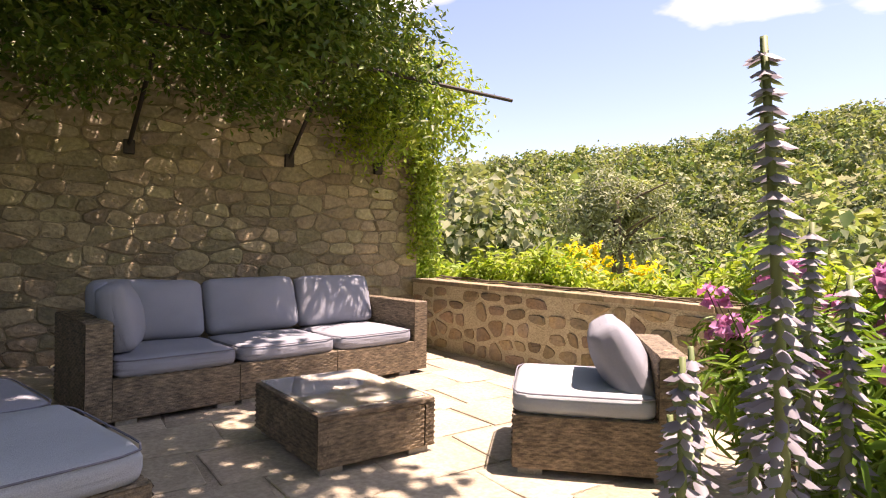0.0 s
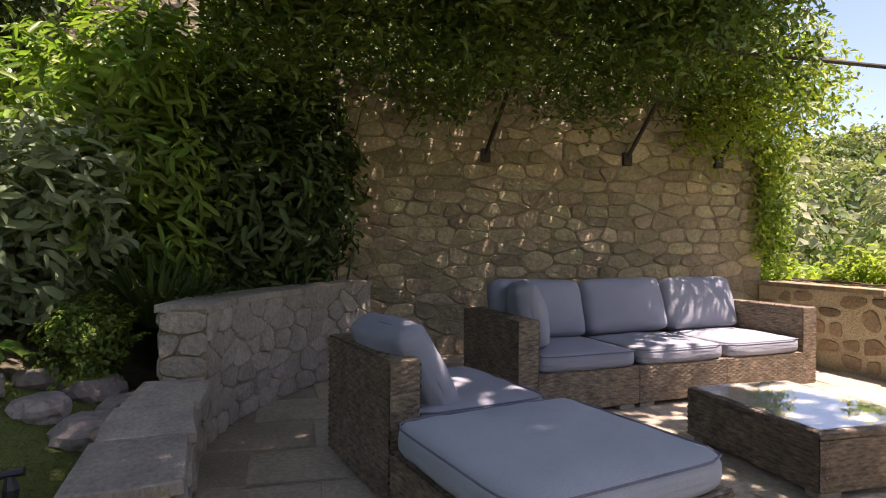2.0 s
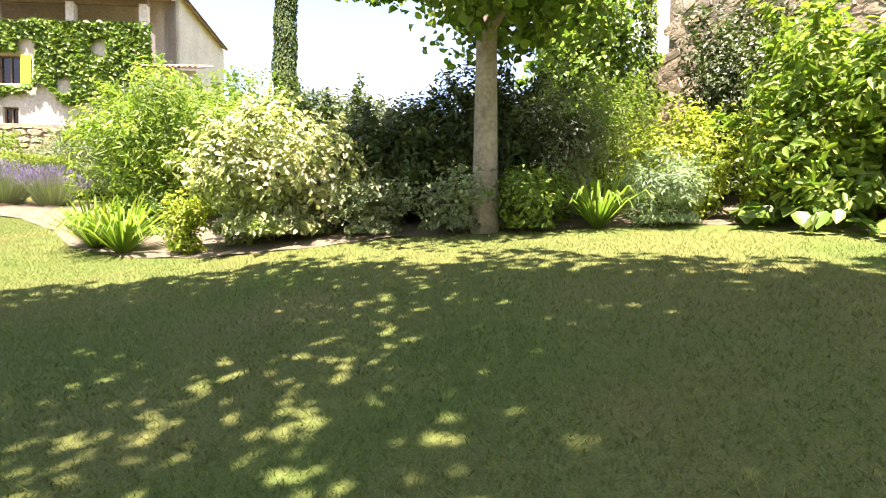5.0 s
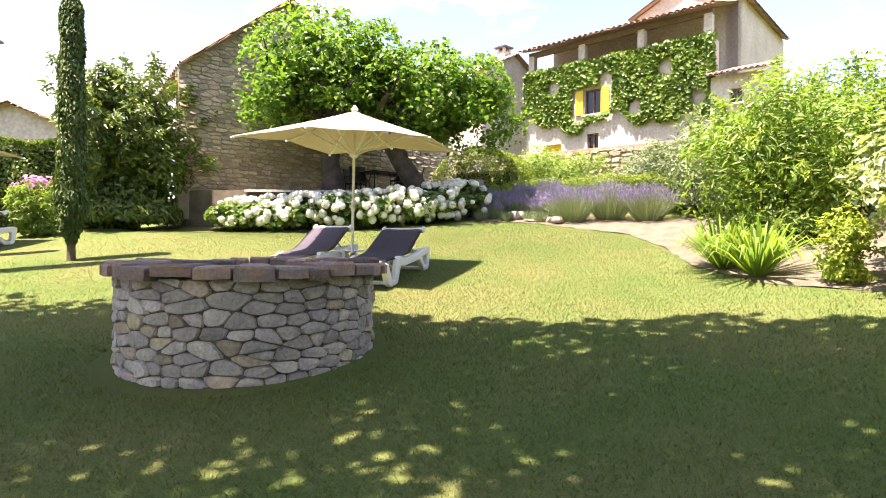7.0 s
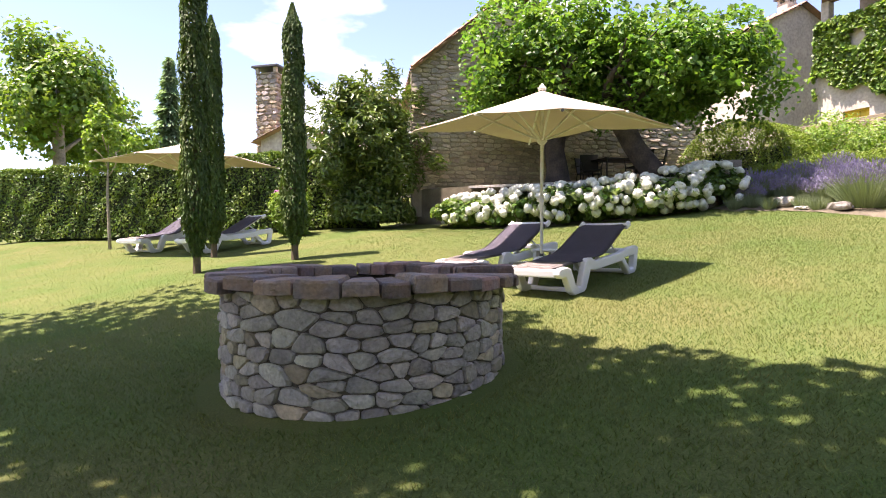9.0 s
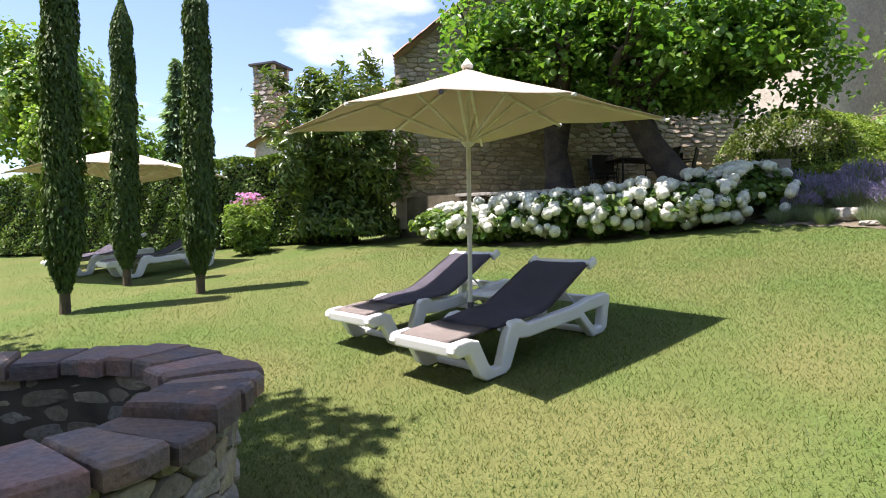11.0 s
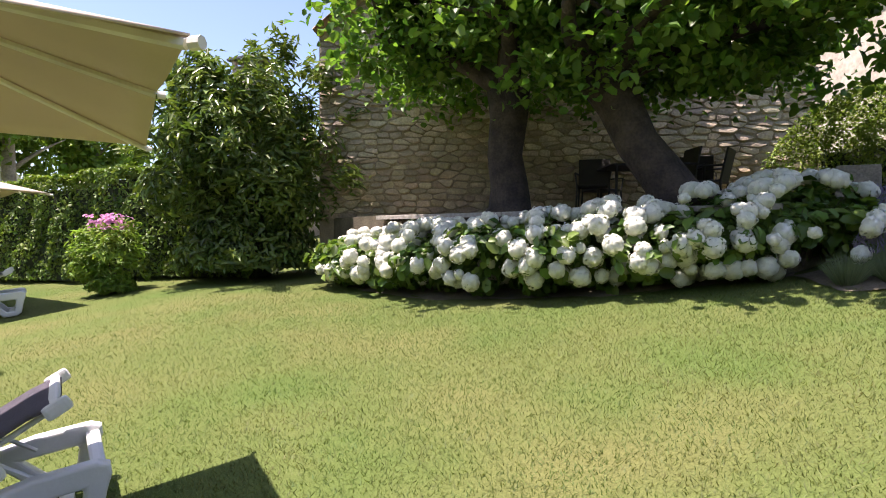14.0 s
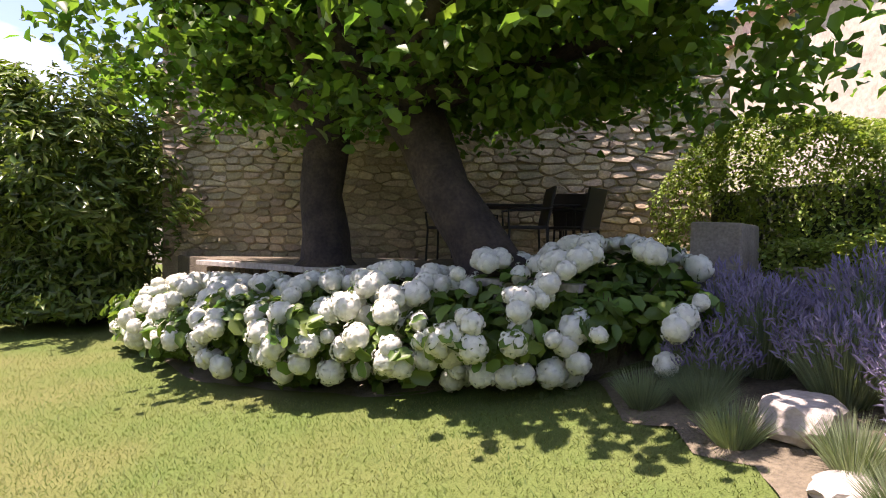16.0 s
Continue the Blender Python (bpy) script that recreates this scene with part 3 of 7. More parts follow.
v = np.stack([np.stack([bx + np.cos(ang) * w, by + np.sin(ang) * w, bz - 0.004], 1), np.stack([bx - np.cos(ang) * w, by - np.sin(ang) * w, bz - 0.004], 1), np.stack([bx + lean[:, 0], by + lean[:, 1], bz + h], 1)], 1).reshape(-1, 3)
tagged(new("lawn_grass", raw_mesh("lawn_grass", v, np.arange(3 * n), 3, M_BLADE)), "short mown green grass with dry straw patches", "grass", kind="stuff")

# soil of the planted beds: a thin sheet just over the ground
def soil(name, pts, z0=0.012):
    bm = bmesh.new()
    f = bm.faces.new([bm.verts.new((x, y, 0)) for x, y in pts])
    bmesh.ops.triangulate(bm, faces=[f])
    bmesh.ops.subdivide_edges(bm, edges=bm.edges, cuts=3, use_grid_fill=True)
    bmesh.ops.subdivide_edges(bm, edges=bm.edges, cuts=1, use_grid_fill=True)
    for q in bm.verts:
        q.co.z = float(ground(q.co.x, q.co.y)) + z0 + 0.03 * noise.noise(q.co * 3)
    return tagged(part(name, bm, M_SOIL, smooth=True), "dark crumbly soil of a planted flower bed", "soil", kind="structure")


soil("bed_north", BED + [(-21, -8), (-17, 1.5), (-14, 3.75), (-8, 3.1), (-3.0, 2.5), (-3.7, 0.9)])
soil("bed_lavender", [(-19.4, -8.3), (-19.52, -8.6), (-19.74, -8.8), (-19.7, -9.1), (-19.92, -9.35), (-19.83, -9.65), (-20.0, -9.9), (-19.9, -10.2), (-20.12, -10.5), (-20.3, -10.8), (-22.2, -10.2), (-22.2, -8.0), (-21.0, -7.5)], 0.016)
soil("bed_hydrangea", [(-20.3, -10.8), (-19.7, -11.4), (-19.0, -12.0), (-18.4, -13.0), (-17.9, -14.1), (-17.75, -15.6), (-17.9, -16.8), (-18.6, -17.0), (-20.9, -11.0)])

# ---------------------------------------------------------------- patio court
court = thing("patio_floor", (0, 0, 0), "sunlit pale flagstone patio with sandy joints", "paving", kind="structure")
bm = bmesh.new()
es = [bm.verts.new(p) for p in ((-3.5, -5.2, 0), (1.98, -5.2, 0), (1.75, 2.2, 0), (-2.6, 2.55, 0), (-3.78, 0.6, 0), (-3.66, -1.45, 0))]
low = [bm.verts.new((p.co.x, p.co.y, -0.2)) for p in es]
bm.faces.new(es)
bm.faces.new(low[::-1])
for i in range(6):
    j = (i + 1) % 6
    bm.faces.new((low[i], low[j], es[j], es[i]))
bmesh.ops.recalc_face_normals(bm, faces=bm.faces)
part("grout", bm, M_GROUT, court, at=pose(0, 0, -0.006))


def slab(w, d):
    bm = bmesh.new()
    pts = []
    for cx, cy in ((-1, -1), (1, -1), (1, 1), (-1, 1)):
        pts.append((cx * w * 0.5 + random.uniform(-0.018, 0.018), cy * d * 0.5 + random.uniform(-0.018, 0.018)))
        if random.random() < 0.7:
            nx_, ny_ = {(-1, -1): (0, -1), (1, -1): (1, 0), (1, 1): (0, 1), (-1, 1): (-1, 0)}[(cx, cy)]
            pts.append((nx_ * w * 0.5 + random.uniform(-0.02, 0.02), ny_ * d * 0.5 + random.uniform(-0.02, 0.02)))
    lo = [bm.verts.new((x, y, -0.03)) for x, y in pts]
    hi = [bm.verts.new((x, y, 0.0)) for x, y in pts]
    ins = [bm.verts.new((x * 0.975, y * 0.975, 0.004)) for x, y in pts]
    for a, b in ((lo, hi), (hi, ins)):
        for i in range(len(a)):
            j = (i + 1) % len(a)
            bm.faces.new((a[i], a[j], b[j], b[i]))
    bm.faces.new(ins)
    return mesh_of("flagstone", bm, M_FLAG)


slabs = [slab(0.575, 0.515) for _ in range(9)]
for i in range(10):
    for j in range(15):
        x, y = -3.35 + i * 0.58 + (0.2 if j % 2 else 0) + random.uniform(-0.03, 0.03), -4.95 + j * 0.52 + random.uniform(-0.03, 0.03)
        if x > 1.6 or (x < -3.3 and y > 0.3) or (x < -2.9 and y > 1.3) or y > 2.2 - 0.1 * x or (x > -0.6 and y < -3.1):
            continue
        ob = new("flagstone", slabs[random.randrange(9)])
        ob.parent = court
        ob.matrix_basis = pose(x, y, 0.0, 0, 0, random.choice((0, 180)) + random.uniform(-4, 4)) @ Matrix.Diagonal((random.uniform(0.97, 1.03), random.uniform(0.97, 1.03), 1, 1))

# tall stone wall along the court and behind the north bed
W0, W1 = Vector((1.85, 2.12, 0)), Vector((-15.5, 4.05, 0))
wl_ = (W1 - W0).length
wturn = math.degrees(math.atan2(W1.y - W0.y, W1.x - W0.x))
wall_n = thing("wall_north", (W0.x, W0.y, 0), "tall rubble wall of ochre limestone in old mortar", "wall", kind="structure", turn=wturn)


def wall_top(x):
    return 3.75 if x < 5.2 else 4.4 - (x - 13.4) * 0.22 if x > 13.35 else 3.75 + min(1, (x - 5.2) / 0.6) * 2.65


bm = bmesh.new()
plate(bm, [(0, -0.3), (wl_, -0.3), (wl_, 3.5), (13.4, 4.4), (13.3, 6.4), (5.8, 6.4), (5.2, 3.75), (0, 3.75)], 0.5)
part("core", bm, M_MORTAR, wall_n, at=pose(0, -0.27, 0))
near_f = cells(5.4, 3.75, 0.26, 0.135, 0.014, jitter=0.4, zj=0.2)
far_f = [(m + [5.4, 0], q + [5.4, 0]) for m, q in cells(wl_ - 5.4, 6.35, 0.33, 0.17, 0.010, top=lambda x: wall_top(x + 5.4) - 0.1)]
lay_cells(wall_n, near_f, lambda v: v - [0, 0.018, 0], M_STONE, M_STONE_JOIN, 0.020, edge=0.84)
lay_cells(wall_n, far_f, lambda v: v - [0, 0.018, 0], M_STONE, M_STONE_JOIN, 0.012, edge=0.93, most=0)

# low parapet on the valley side of the court
P0, P1 = Vector((1.74, 2.06, 0)), Vector((2.0, -5.3, 0))
pl = (P1 - P0).length
par = thing("wall_parapet", (P0.x, P0.y, 0), "low parapet of brown rubble stones in pale mortar", "wall", kind="structure", turn=math.degrees(math.atan2(P1.y - P0.y, P1.x - P0.x)))
part("core", box(bmesh.new(), (pl / 2, 0.19, 0.30), (pl, 0.36, 0.92), 0.02), M_PALE_MORTAR, par)
lay_cells(par, cells(pl, 0.74, 0.23, 0.15, 0.062), lambda v: np.c_[v[:, 0], 0.006 - v[:, 1], v[:, 2]], M_PARAPET, M_STONE_JOIN, 0.014, edge=0.88)
cope = slab(0.5, 0.42)
cope.materials[0] = M_STONE
for k in range(15):
    ob = new("coping_stone", cope)
    ob.parent = par
    ob.matrix_basis = pose(0.24 + k * 0.475, 0.19, 0.785, 0, 0, random.choice((0, 180)) + random.uniform(-4, 4)) @ Matrix.Diagonal((0.93, random.uniform(0.95, 1.04), 1.4, 1))

# curved garden wall between court and lawn: a low seat-high end and a taller curve
def curve_wall(name, pts, height, thick, label, mat):
    ob = thing(name, (0, 0, 0), label, "wall", kind="structure")
    pts = [Vector((x, y, 0)) for x, y in pts]
    nrm = []
    for i in range(len(pts)):
        d = (pts[min(i + 1, len(pts) - 1)] - pts[max(i - 1, 0)]).normalized()
        nrm.append(Vector((d.y, -d.x, 0)))
    bm = bmesh.new()
    ring = []
    for p, q in zip(pts, nrm):
        ring.append([bm.verts.new(p + q * s * (thick / 2 - 0.02) + Vector((0, 0, z))) for s, z in ((1, -0.2), (1, height), (-1, height), (-1, -0.2))])
    for a, b in zip(ring, ring[1:]):
        for k in range(4):
            bm.faces.new((a[k], b[k], b[(k + 1) % 4], a[(k + 1) % 4]))
    bm.faces.new(ring[0])
    bm.faces.new(ring[-1][::-1])
    bmesh.ops.recalc_face_normals(bm, faces=bm.faces)
    part("core", bm, M_MORTAR, ob)
    cum = np.r_[0, np.cumsum([(b - a).length for a, b in zip(pts, pts[1:])])]
    PX, PY, NX, NY = ([v_[k] for v_ in w_] for w_, k in ((pts, 0), (pts, 1), (nrm, 0), (nrm, 1)))
    for s_ in (1, -1):
        def bend(v, s_=s_):
            x = v[:, 0]
            out = s_ * (thick / 2 - 0.02 + v[:, 1])
            return np.c_[np.interp(x, cum, PX) + np.interp(x, cum, NX) * out, np.interp(x, cum, PY) + np.interp(x, cum, NY) * out, v[:, 2]]
        lay_cells(ob, cells(cum[-1], height - 0.01, 0.22, 0.13, 0.010), bend, mat, M_STONE_JOIN, 0.022, most=140)
    for a, b in ((pts[0], pts[1]), (pts[-1], pts[-2])):
        d = (a - b).normalized()
        q = Vector((d.y, -d.x, 0))
        lay_cells(ob, cells(thick - 0.03, height - 0.01, 0.18, 0.13, 0.010), lambda v, a=a, d=d, q=q: np.c_[a.x + q.x * (v[:, 0] - thick / 2 + 0.015) + d.x * v[:, 1], a.y + q.y * (v[:, 0] - thick / 2 + 0.015) + d.y * v[:, 1], v[:, 2]], mat, M_STONE_JOIN, 0.02, 0.01)
    run = 0
    for a, b in zip(pts, pts[1:]):
        d = b - a
        n_ = max(1, round(d.length / 0.4))
        for k in range(n_):
            c = a + d * ((k + 0.5) / n_)
            cs = new("coping_stone", slab(0.5, 0.5))
            cs.data.materials[0] = mat
            cs.parent = ob
            cs.matrix_basis = pose(c.x, c.y, height + 0.02, 0, 0, math.degrees(math.atan2(d.y, d.x)) + random.uniform(-3, 3)) @ Matrix.Diagonal((d.length / n_ / 0.5 * 1.0, thick / 0.5 * 1.06, 1.3, 1))
    return ob


curve_wall("wall_low", [(-3.70, -1.42), (-3.76, -0.9), (-3.81, -0.4), (-3.82, 0.1)], 0.36, 0.34, "low curved end of a grey rubble garden wall with flat coping", M_WALL_GREY)
curve_wall("wall_curved", [(-3.80, 0.1), (-3.70, 0.6), (-3.45, 1.15), (-3.1, 1.7), (-2.62, 2.38)], 0.78, 0.3, "curved grey rubble retaining wall beside the court", M_WALL_GREY)

# ---------------------------------------------------------------- wicker furniture
def weave(w, h, both=False, step=(0.016, 0.0065)):
    """A woven panel in x, z that looks towards -y, strands over and under."""
    a, b = max(4, int(w / step[0])), max(4, int(h / step[1]))
    x, z = np.linspace(0, w, a + 1), np.linspace(0, h, b + 1)
    X, Z = np.meshgrid(x, z)
    row = np.floor(Z / 0.0156)
    y = -0.010 * np.abs(np.sin(np.pi * Z / 0.0156)) ** 0.7 * (0.55 + 0.45 * np.cos(np.pi * X / 0.032 + np.pi * row))
    i = np.arange((a + 1) * (b + 1)).reshape(b + 1, a + 1)
    q = np.stack([i[:-1, :-1], i[:-1, 1:], i[1:, 1:], i[1:, :-1]], -1).reshape(-1, 4)
    return raw_mesh("panel", np.stack([X, y, Z], -1).reshape(-1, 3), q, 4, M_WICKER, True)


def wicker_box(parent, c, s, name="panel", lower=True):
    """A woven block: core and four woven sides and top; c is the middle of its foot."""
    w, d, h = s
    core = part(name, boxed((0, 0, h / 2), (w - 0.016, d - 0.016, h - 0.008), 0.01), M_WICKER, parent, at=pose(*c))
    for nm, ww, hh, at in (("weave", w, h, pose(-w / 2, -d / 2, 0)), ("weave", w, h, pose(w / 2, d / 2, 0, 0, 0, 180)), ("weave", d, h, pose(w / 2, -d / 2, 0, 0, 0, 90)), ("weave", d, h, pose(-w / 2, d / 2, 0, 0, 0, -90)), ("weave", w, d, pose(-w / 2, -d / 2, h, -90, 0, 0))):
        part(nm, weave(ww, hh), parent=core, at=at)
    return core


def cushion(w, d, h, puff=0.03, seg=14, crown=0.035):
    """A soft box cushion, standing on z = 0, middle at the origin."""
    bm = bmesh.new()
    bmesh.ops.create_cube(bm, size=2)
    bmesh.ops.subdivide_edges(bm, edges=bm.edges, cuts=seg, use_grid_fill=True)
    for v in bm.verts:
        x, y, z = v.co
        q = 9.0
        f = (abs(x) ** q + abs(y) ** q + abs(z) ** 5) ** (-1 / q) if max(abs(x), abs(y), abs(z)) > 0 else 1
        x, y = x * min(f, 1), y * min(f, 1)
        z *= 1 + crown / (h / 2) * (1 - x ** 2) * (1 - y ** 2) * 1.2 - 0.25 * max(abs(x), abs(y)) ** 8
        x, y = x * (1 + puff * (1 - z * z) * 0.3), y * (1 + puff * (1 - z * z) * 0.3)
        nz = noise.noise(Vector((x * w, y * d, z)) * 5 + Vector((w * 31, d * 17, 0)))
        v.co = (x * w / 2 + nz * 0.004, y * d / 2 + nz * 0.004, h / 2 + z * h / 2 + nz * 0.006)
    return bm


def piping(parent, w, d, z):
    bm = bmesh.new()
    pts = []
    for k in range(48):
        a = 2 * math.pi * k / 48
        c, s = math.cos(a), math.sin(a)
        q = (abs(c) ** 9 + abs(s) ** 9) ** (-1 / 9)
        pts.append((c * q * w / 2, s * q * d / 2, z))
    tube(bm, pts + pts[:1], 0.0045, 5, False)
    return part("piping", bm, M_PIPING, parent)


def feet(parent, w, d):
    for sx in (-1, 1):
        for sy in (-1, 1):
            part("foot", boxed((sx * (w / 2 - 0.09), sy * (d / 2 - 0.06), 0.02), (0.13, 0.08, 0.04), 0.006), M_FOOT, parent, "bleached wooden foot")


def loose_cushion(parent, w, h, t, at, name="back_cushion", mat=None):
    c = part(name, cushion(w, h, t, 0.06, 12, 0.05), mat or M_FABRIC, parent, "grey canvas cushion with dark piping", True, at=at)
    piping(c, w * 1.0, h * 1.0, t / 2)
    return c


MW, MD, MH = 0.83, 0.86, 0.30


def sofa_module(x, name, label, arm=None):
    """One seat of the sofa: its front looks along -y."""
    ob = thing(name, (0, 0, 0), label, "sofa", "modular wicker sofa")
    feet(ob, MW, MD)
    wicker_box(ob, (0, 0, 0.04), (MW - 0.006, MD, MH - 0.04), "seat_base")
    wicker_box(ob, (0, MD / 2 - 0.07, MH), (MW - 0.006, 0.14, 0.34), "backrest")
    sw, sx = MW - 0.02, 0
    if arm:
        wicker_box(ob, (arm * (MW / 2 + 0.075), 0, 0.04), (0.15, MD, 0.62), "armrest")
    s = part("seat_cushion", cushion(sw, MD - 0.15, 0.13, 0.02, 14, 0.02), M_FABRIC, ob, "grey canvas seat cushion", True, at=pose(sx, -0.085, MH - 0.005))
    piping(s, sw, MD - 0.15, 0.118)
    loose_cushion(ob, MW - 0.03, 0.46, 0.17, pose(0, MD / 2 - 0.14, MH + 0.35, 74 + random.uniform(-3, 3), random.uniform(-2, 2), random.uniform(-2, 2)) @ Matrix.Translation((0, 0, -0.08)))
    return ob


SO, SA = Vector((-1.79, 0.15, 0)), 8.5
su = Vector((math.cos(radians(SA)), math.sin(radians(SA)), 0))
sv = Vector((-su.y, su.x, 0))
for k, (arm, lab) in enumerate(((-1, "wicker sofa corner seat with grey cushions and an armrest"), (None, "wicker sofa middle seat with grey cushions"), (1, "wicker sofa end seat with sun-dappled grey cushions"))):
    c = SO + su * (0.15 + MW / 2 + k * MW) + sv * (MD / 2)
    ob = sofa_module(0, "sofa_seat", lab, arm)
    ob.matrix_basis = pose(c.x, c.y, 0, 0, 0, SA)
c = SO + su * 0.30 + sv * 0.40
sc = part("scatter_cushion", cushion(0.5, 0.46, 0.16, 0.06, 12, 0.05), M_FABRIC, None, smooth=True, at=pose(c.x, c.y, MH + 0.36, 76, 0, SA + 68) @ Matrix.Translation((0, 0, -0.08)))
tagged(sc, "grey canvas cushion leaning in the sofa corner", "cushion")
piping(sc, 0.5, 0.46, 0.08)

# single chair: sits at the court's sunny side
ch = thing("wicker_chair", (0.57, -1.755, 0), "armless wicker lounge chair with pale grey cushions", "chair", "modular wicker sofa", turn=-45.0)
# local +x runs from the seat's front to its back
feet(ch, 0.86, 0.80)
wicker_box(ch, (0, 0, 0.04), (0.86, 0.80, 0.27), "seat_base")
wicker_box(ch, (0.36, 0, 0.31), (0.14, 0.80, 0.33), "backrest")
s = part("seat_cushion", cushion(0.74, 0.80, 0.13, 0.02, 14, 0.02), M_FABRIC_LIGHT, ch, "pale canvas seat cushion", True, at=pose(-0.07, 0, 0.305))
piping(s, 0.74, 0.80, 0.118)
loose_cushion(ch, 0.60, 0.46, 0.17, pose(0.15, -0.02, 0.565, 0, 0, 90) @ pose(0, 0, 0, -60, 0, 176) @ Matrix.Translation((0, 0, -0.09)))

# left-hand lounge: chair with a back towards the curved wall and an ottoman before it
lo = thing("wicker_chair", (-2.48, -0.44, 0), "wicker lounge chair with a leaning grey cushion", "chair", "modular wicker sofa", turn=15.0)
feet(lo, 0.86, 0.84)
wicker_box(lo, (0, 0, 0.04), (0.86, 0.84, 0.27), "seat_base")
wicker_box(lo, (-0.36, 0, 0.31), (0.14, 0.84, 0.34), "backrest")
s = part("seat_cushion", cushion(0.74, 0.82, 0.11, 0.02, 14, 0.02), M_FABRIC, lo, "grey canvas seat cushion", True, at=pose(0.07, 0, 0.305))
piping(s, 0.74, 0.82, 0.1)
loose_cushion(lo, 0.58, 0.48, 0.16, pose(-0.19, -0.06, 0.575, 0, 0, 90) @ pose(0, 0, 0, 60, 0, 4) @ Matrix.Translation((0, 0, -0.1)))
ot = thing("ottoman", (-2.25, -1.38, 0), "square wicker ottoman with a pale canvas cushion", "ottoman", "modular wicker sofa", turn=15.0)
feet(ot, 0.90, 0.88)
wicker_box(ot, (0, 0, 0.04), (0.90, 0.88, 0.27), "seat_base")
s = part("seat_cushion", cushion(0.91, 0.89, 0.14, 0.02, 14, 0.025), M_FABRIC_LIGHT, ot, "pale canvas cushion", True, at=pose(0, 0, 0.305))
piping(s, 0.91, 0.89, 0.125)

# coffee table with a glass sheet
tb = thing("coffee_table", (-0.54, -0.80, 0), "low square wicker coffee table with a glass top", "table", turn=2.0)
feet(tb, 0.72, 0.88)
for sx, sy, w_, d_ in ((-0.33, 0, 0.06, 0.88), (0.33, 0.30, 0.06, 0.28), (0, 0.41, 0.60, 0.06), (-0.02, -0.41, 0.62, 0.06)):
    wicker_box(tb, (sx, sy, 0.04), (w_, d_, 0.24), "side_panel")
wicker_box(tb, (0.33, -0.40, 0.04), (0.06, 0.08, 0.24), "side_panel")
for k in range(13):
    part("bar", boxed((0.33, -0.35 + k * 0.043, 0.16), (0.018, 0.012, 0.24), 0.003), M_WICKER, tb)
wicker_box(tb, (0, 0, 0.28), (0.72, 0.88, 0.03), "tabletop")
M_GLASS = material("table_glass", (0.55, 0.62, 0.6), 0.02)
M_GLASS.node_tree.nodes["Principled BSDF"].inputs["Transmission Weight"].default_value = 0.9
for l_ in list(M_GLASS.node_tree.links):
    if l_.to_socket.name == "Base Color":
        M_GLASS.node_tree.links.remove(l_)
M_GLASS.node_tree.nodes["Principled BSDF"].inputs["Base Color"].default_value = (0.93, 0.97, 0.96, 1)
gl = part("glass_top", boxed((0, 0, 0.3235), (0.68, 0.84, 0.005), 0.001), M_GLASS, tb, "clear glass sheet")
gl.visible_shadow = False

# ---------------------------------------------------------------- well
WC, WR = (-9.57, -9.6), 1.07
wz = 0.34
well = thing("stone_well", (WC[0], WC[1], wz), "round dry-stone well with a rust-brown flat cap", "well")
bm = bmesh.new()
seg = 48
prof = [(WR - 0.045, -0.3), (WR - 0.045, 0.765), (0.82, 0.765), (0.82, -0.3)]
rings = [[bm.verts.new((r * math.cos(2 * math.pi * k / seg), r * math.sin(2 * math.pi * k / seg), z)) for k in range(seg)] for r, z in prof]
for a, b in zip(rings, rings[1:]):
    for k in range(seg):
        bm.faces.new((a[k], a[(k + 1) % seg], b[(k + 1) % seg], b[k]))
part("core", bm, M_DARK_JOINT, well)
for R_, sgn in ((WR, 1), (0.80, -1)):
    def ringed(v, R_=R_, sgn=sgn):
        a, r_ = sgn * v[:, 0] / R_ + 2.6, R_ - 0.045 * sgn + sgn * v[:, 1]
        return np.c_[r_ * np.cos(a), r_ * np.sin(a), v[:, 2] + 0.0]
    wst = cells(2 * math.pi * R_, 0.775, 0.18, 0.082, 0.008, wrap=True)
    random.shuffle(wst)
    lay_cells(well, wst, ringed, M_GREY_STONE, M_STONE_JOIN, 0.034, 0.05, 0.87, most=260 if sgn > 0 else 40)
caps = []
for v_ in range(8):
    bm = bmesh.new()
    hw = math.pi / 34 * 0.93
    pts = []
    for r_, a_ in ((0.745 + random.uniform(-0.02, 0.02), -1), (0.745 + random.uniform(-0.02, 0.02), 1), (0.94, 1.0), (1.145 + random.uniform(-0.02, 0.018), 1), (1.16, 0.1), (1.145 + random.uniform(-0.02, 0.018), -1), (0.95, -1.0)):
        pts.append((r_ * math.cos(a_ * hw), r_ * math.sin(a_ * hw)))
    z1 = 0.088 + random.uniform(-0.008, 0.01)
    lo_ = [bm.verts.new((x, y, 0)) for x, y in pts]
    hi_ = [bm.verts.new((x, y, z1 - 0.016)) for x, y in pts]
    cx_ = 0.94
    ins_ = [bm.verts.new((cx_ + (x - cx_) * 0.94, y * 0.9, z1 + random.uniform(-0.004, 0.004))) for x, y in pts]
    for a, b in ((lo_, hi_), (hi_, ins_)):
        for i in range(7):
            j = (i + 1) % 7
            bm.faces.new((a[i], a[j], b[j], b[i]))
    bm.faces.new(ins_)
    bm.faces.new(lo_[::-1])
    bmesh.ops.recalc_face_normals(bm, faces=bm.faces)
    caps.append(mesh_of("cap_stone", bm, M_CAP))
widths = [random.uniform(0.65, 1.45) for _ in range(28)]
turned = 0.0
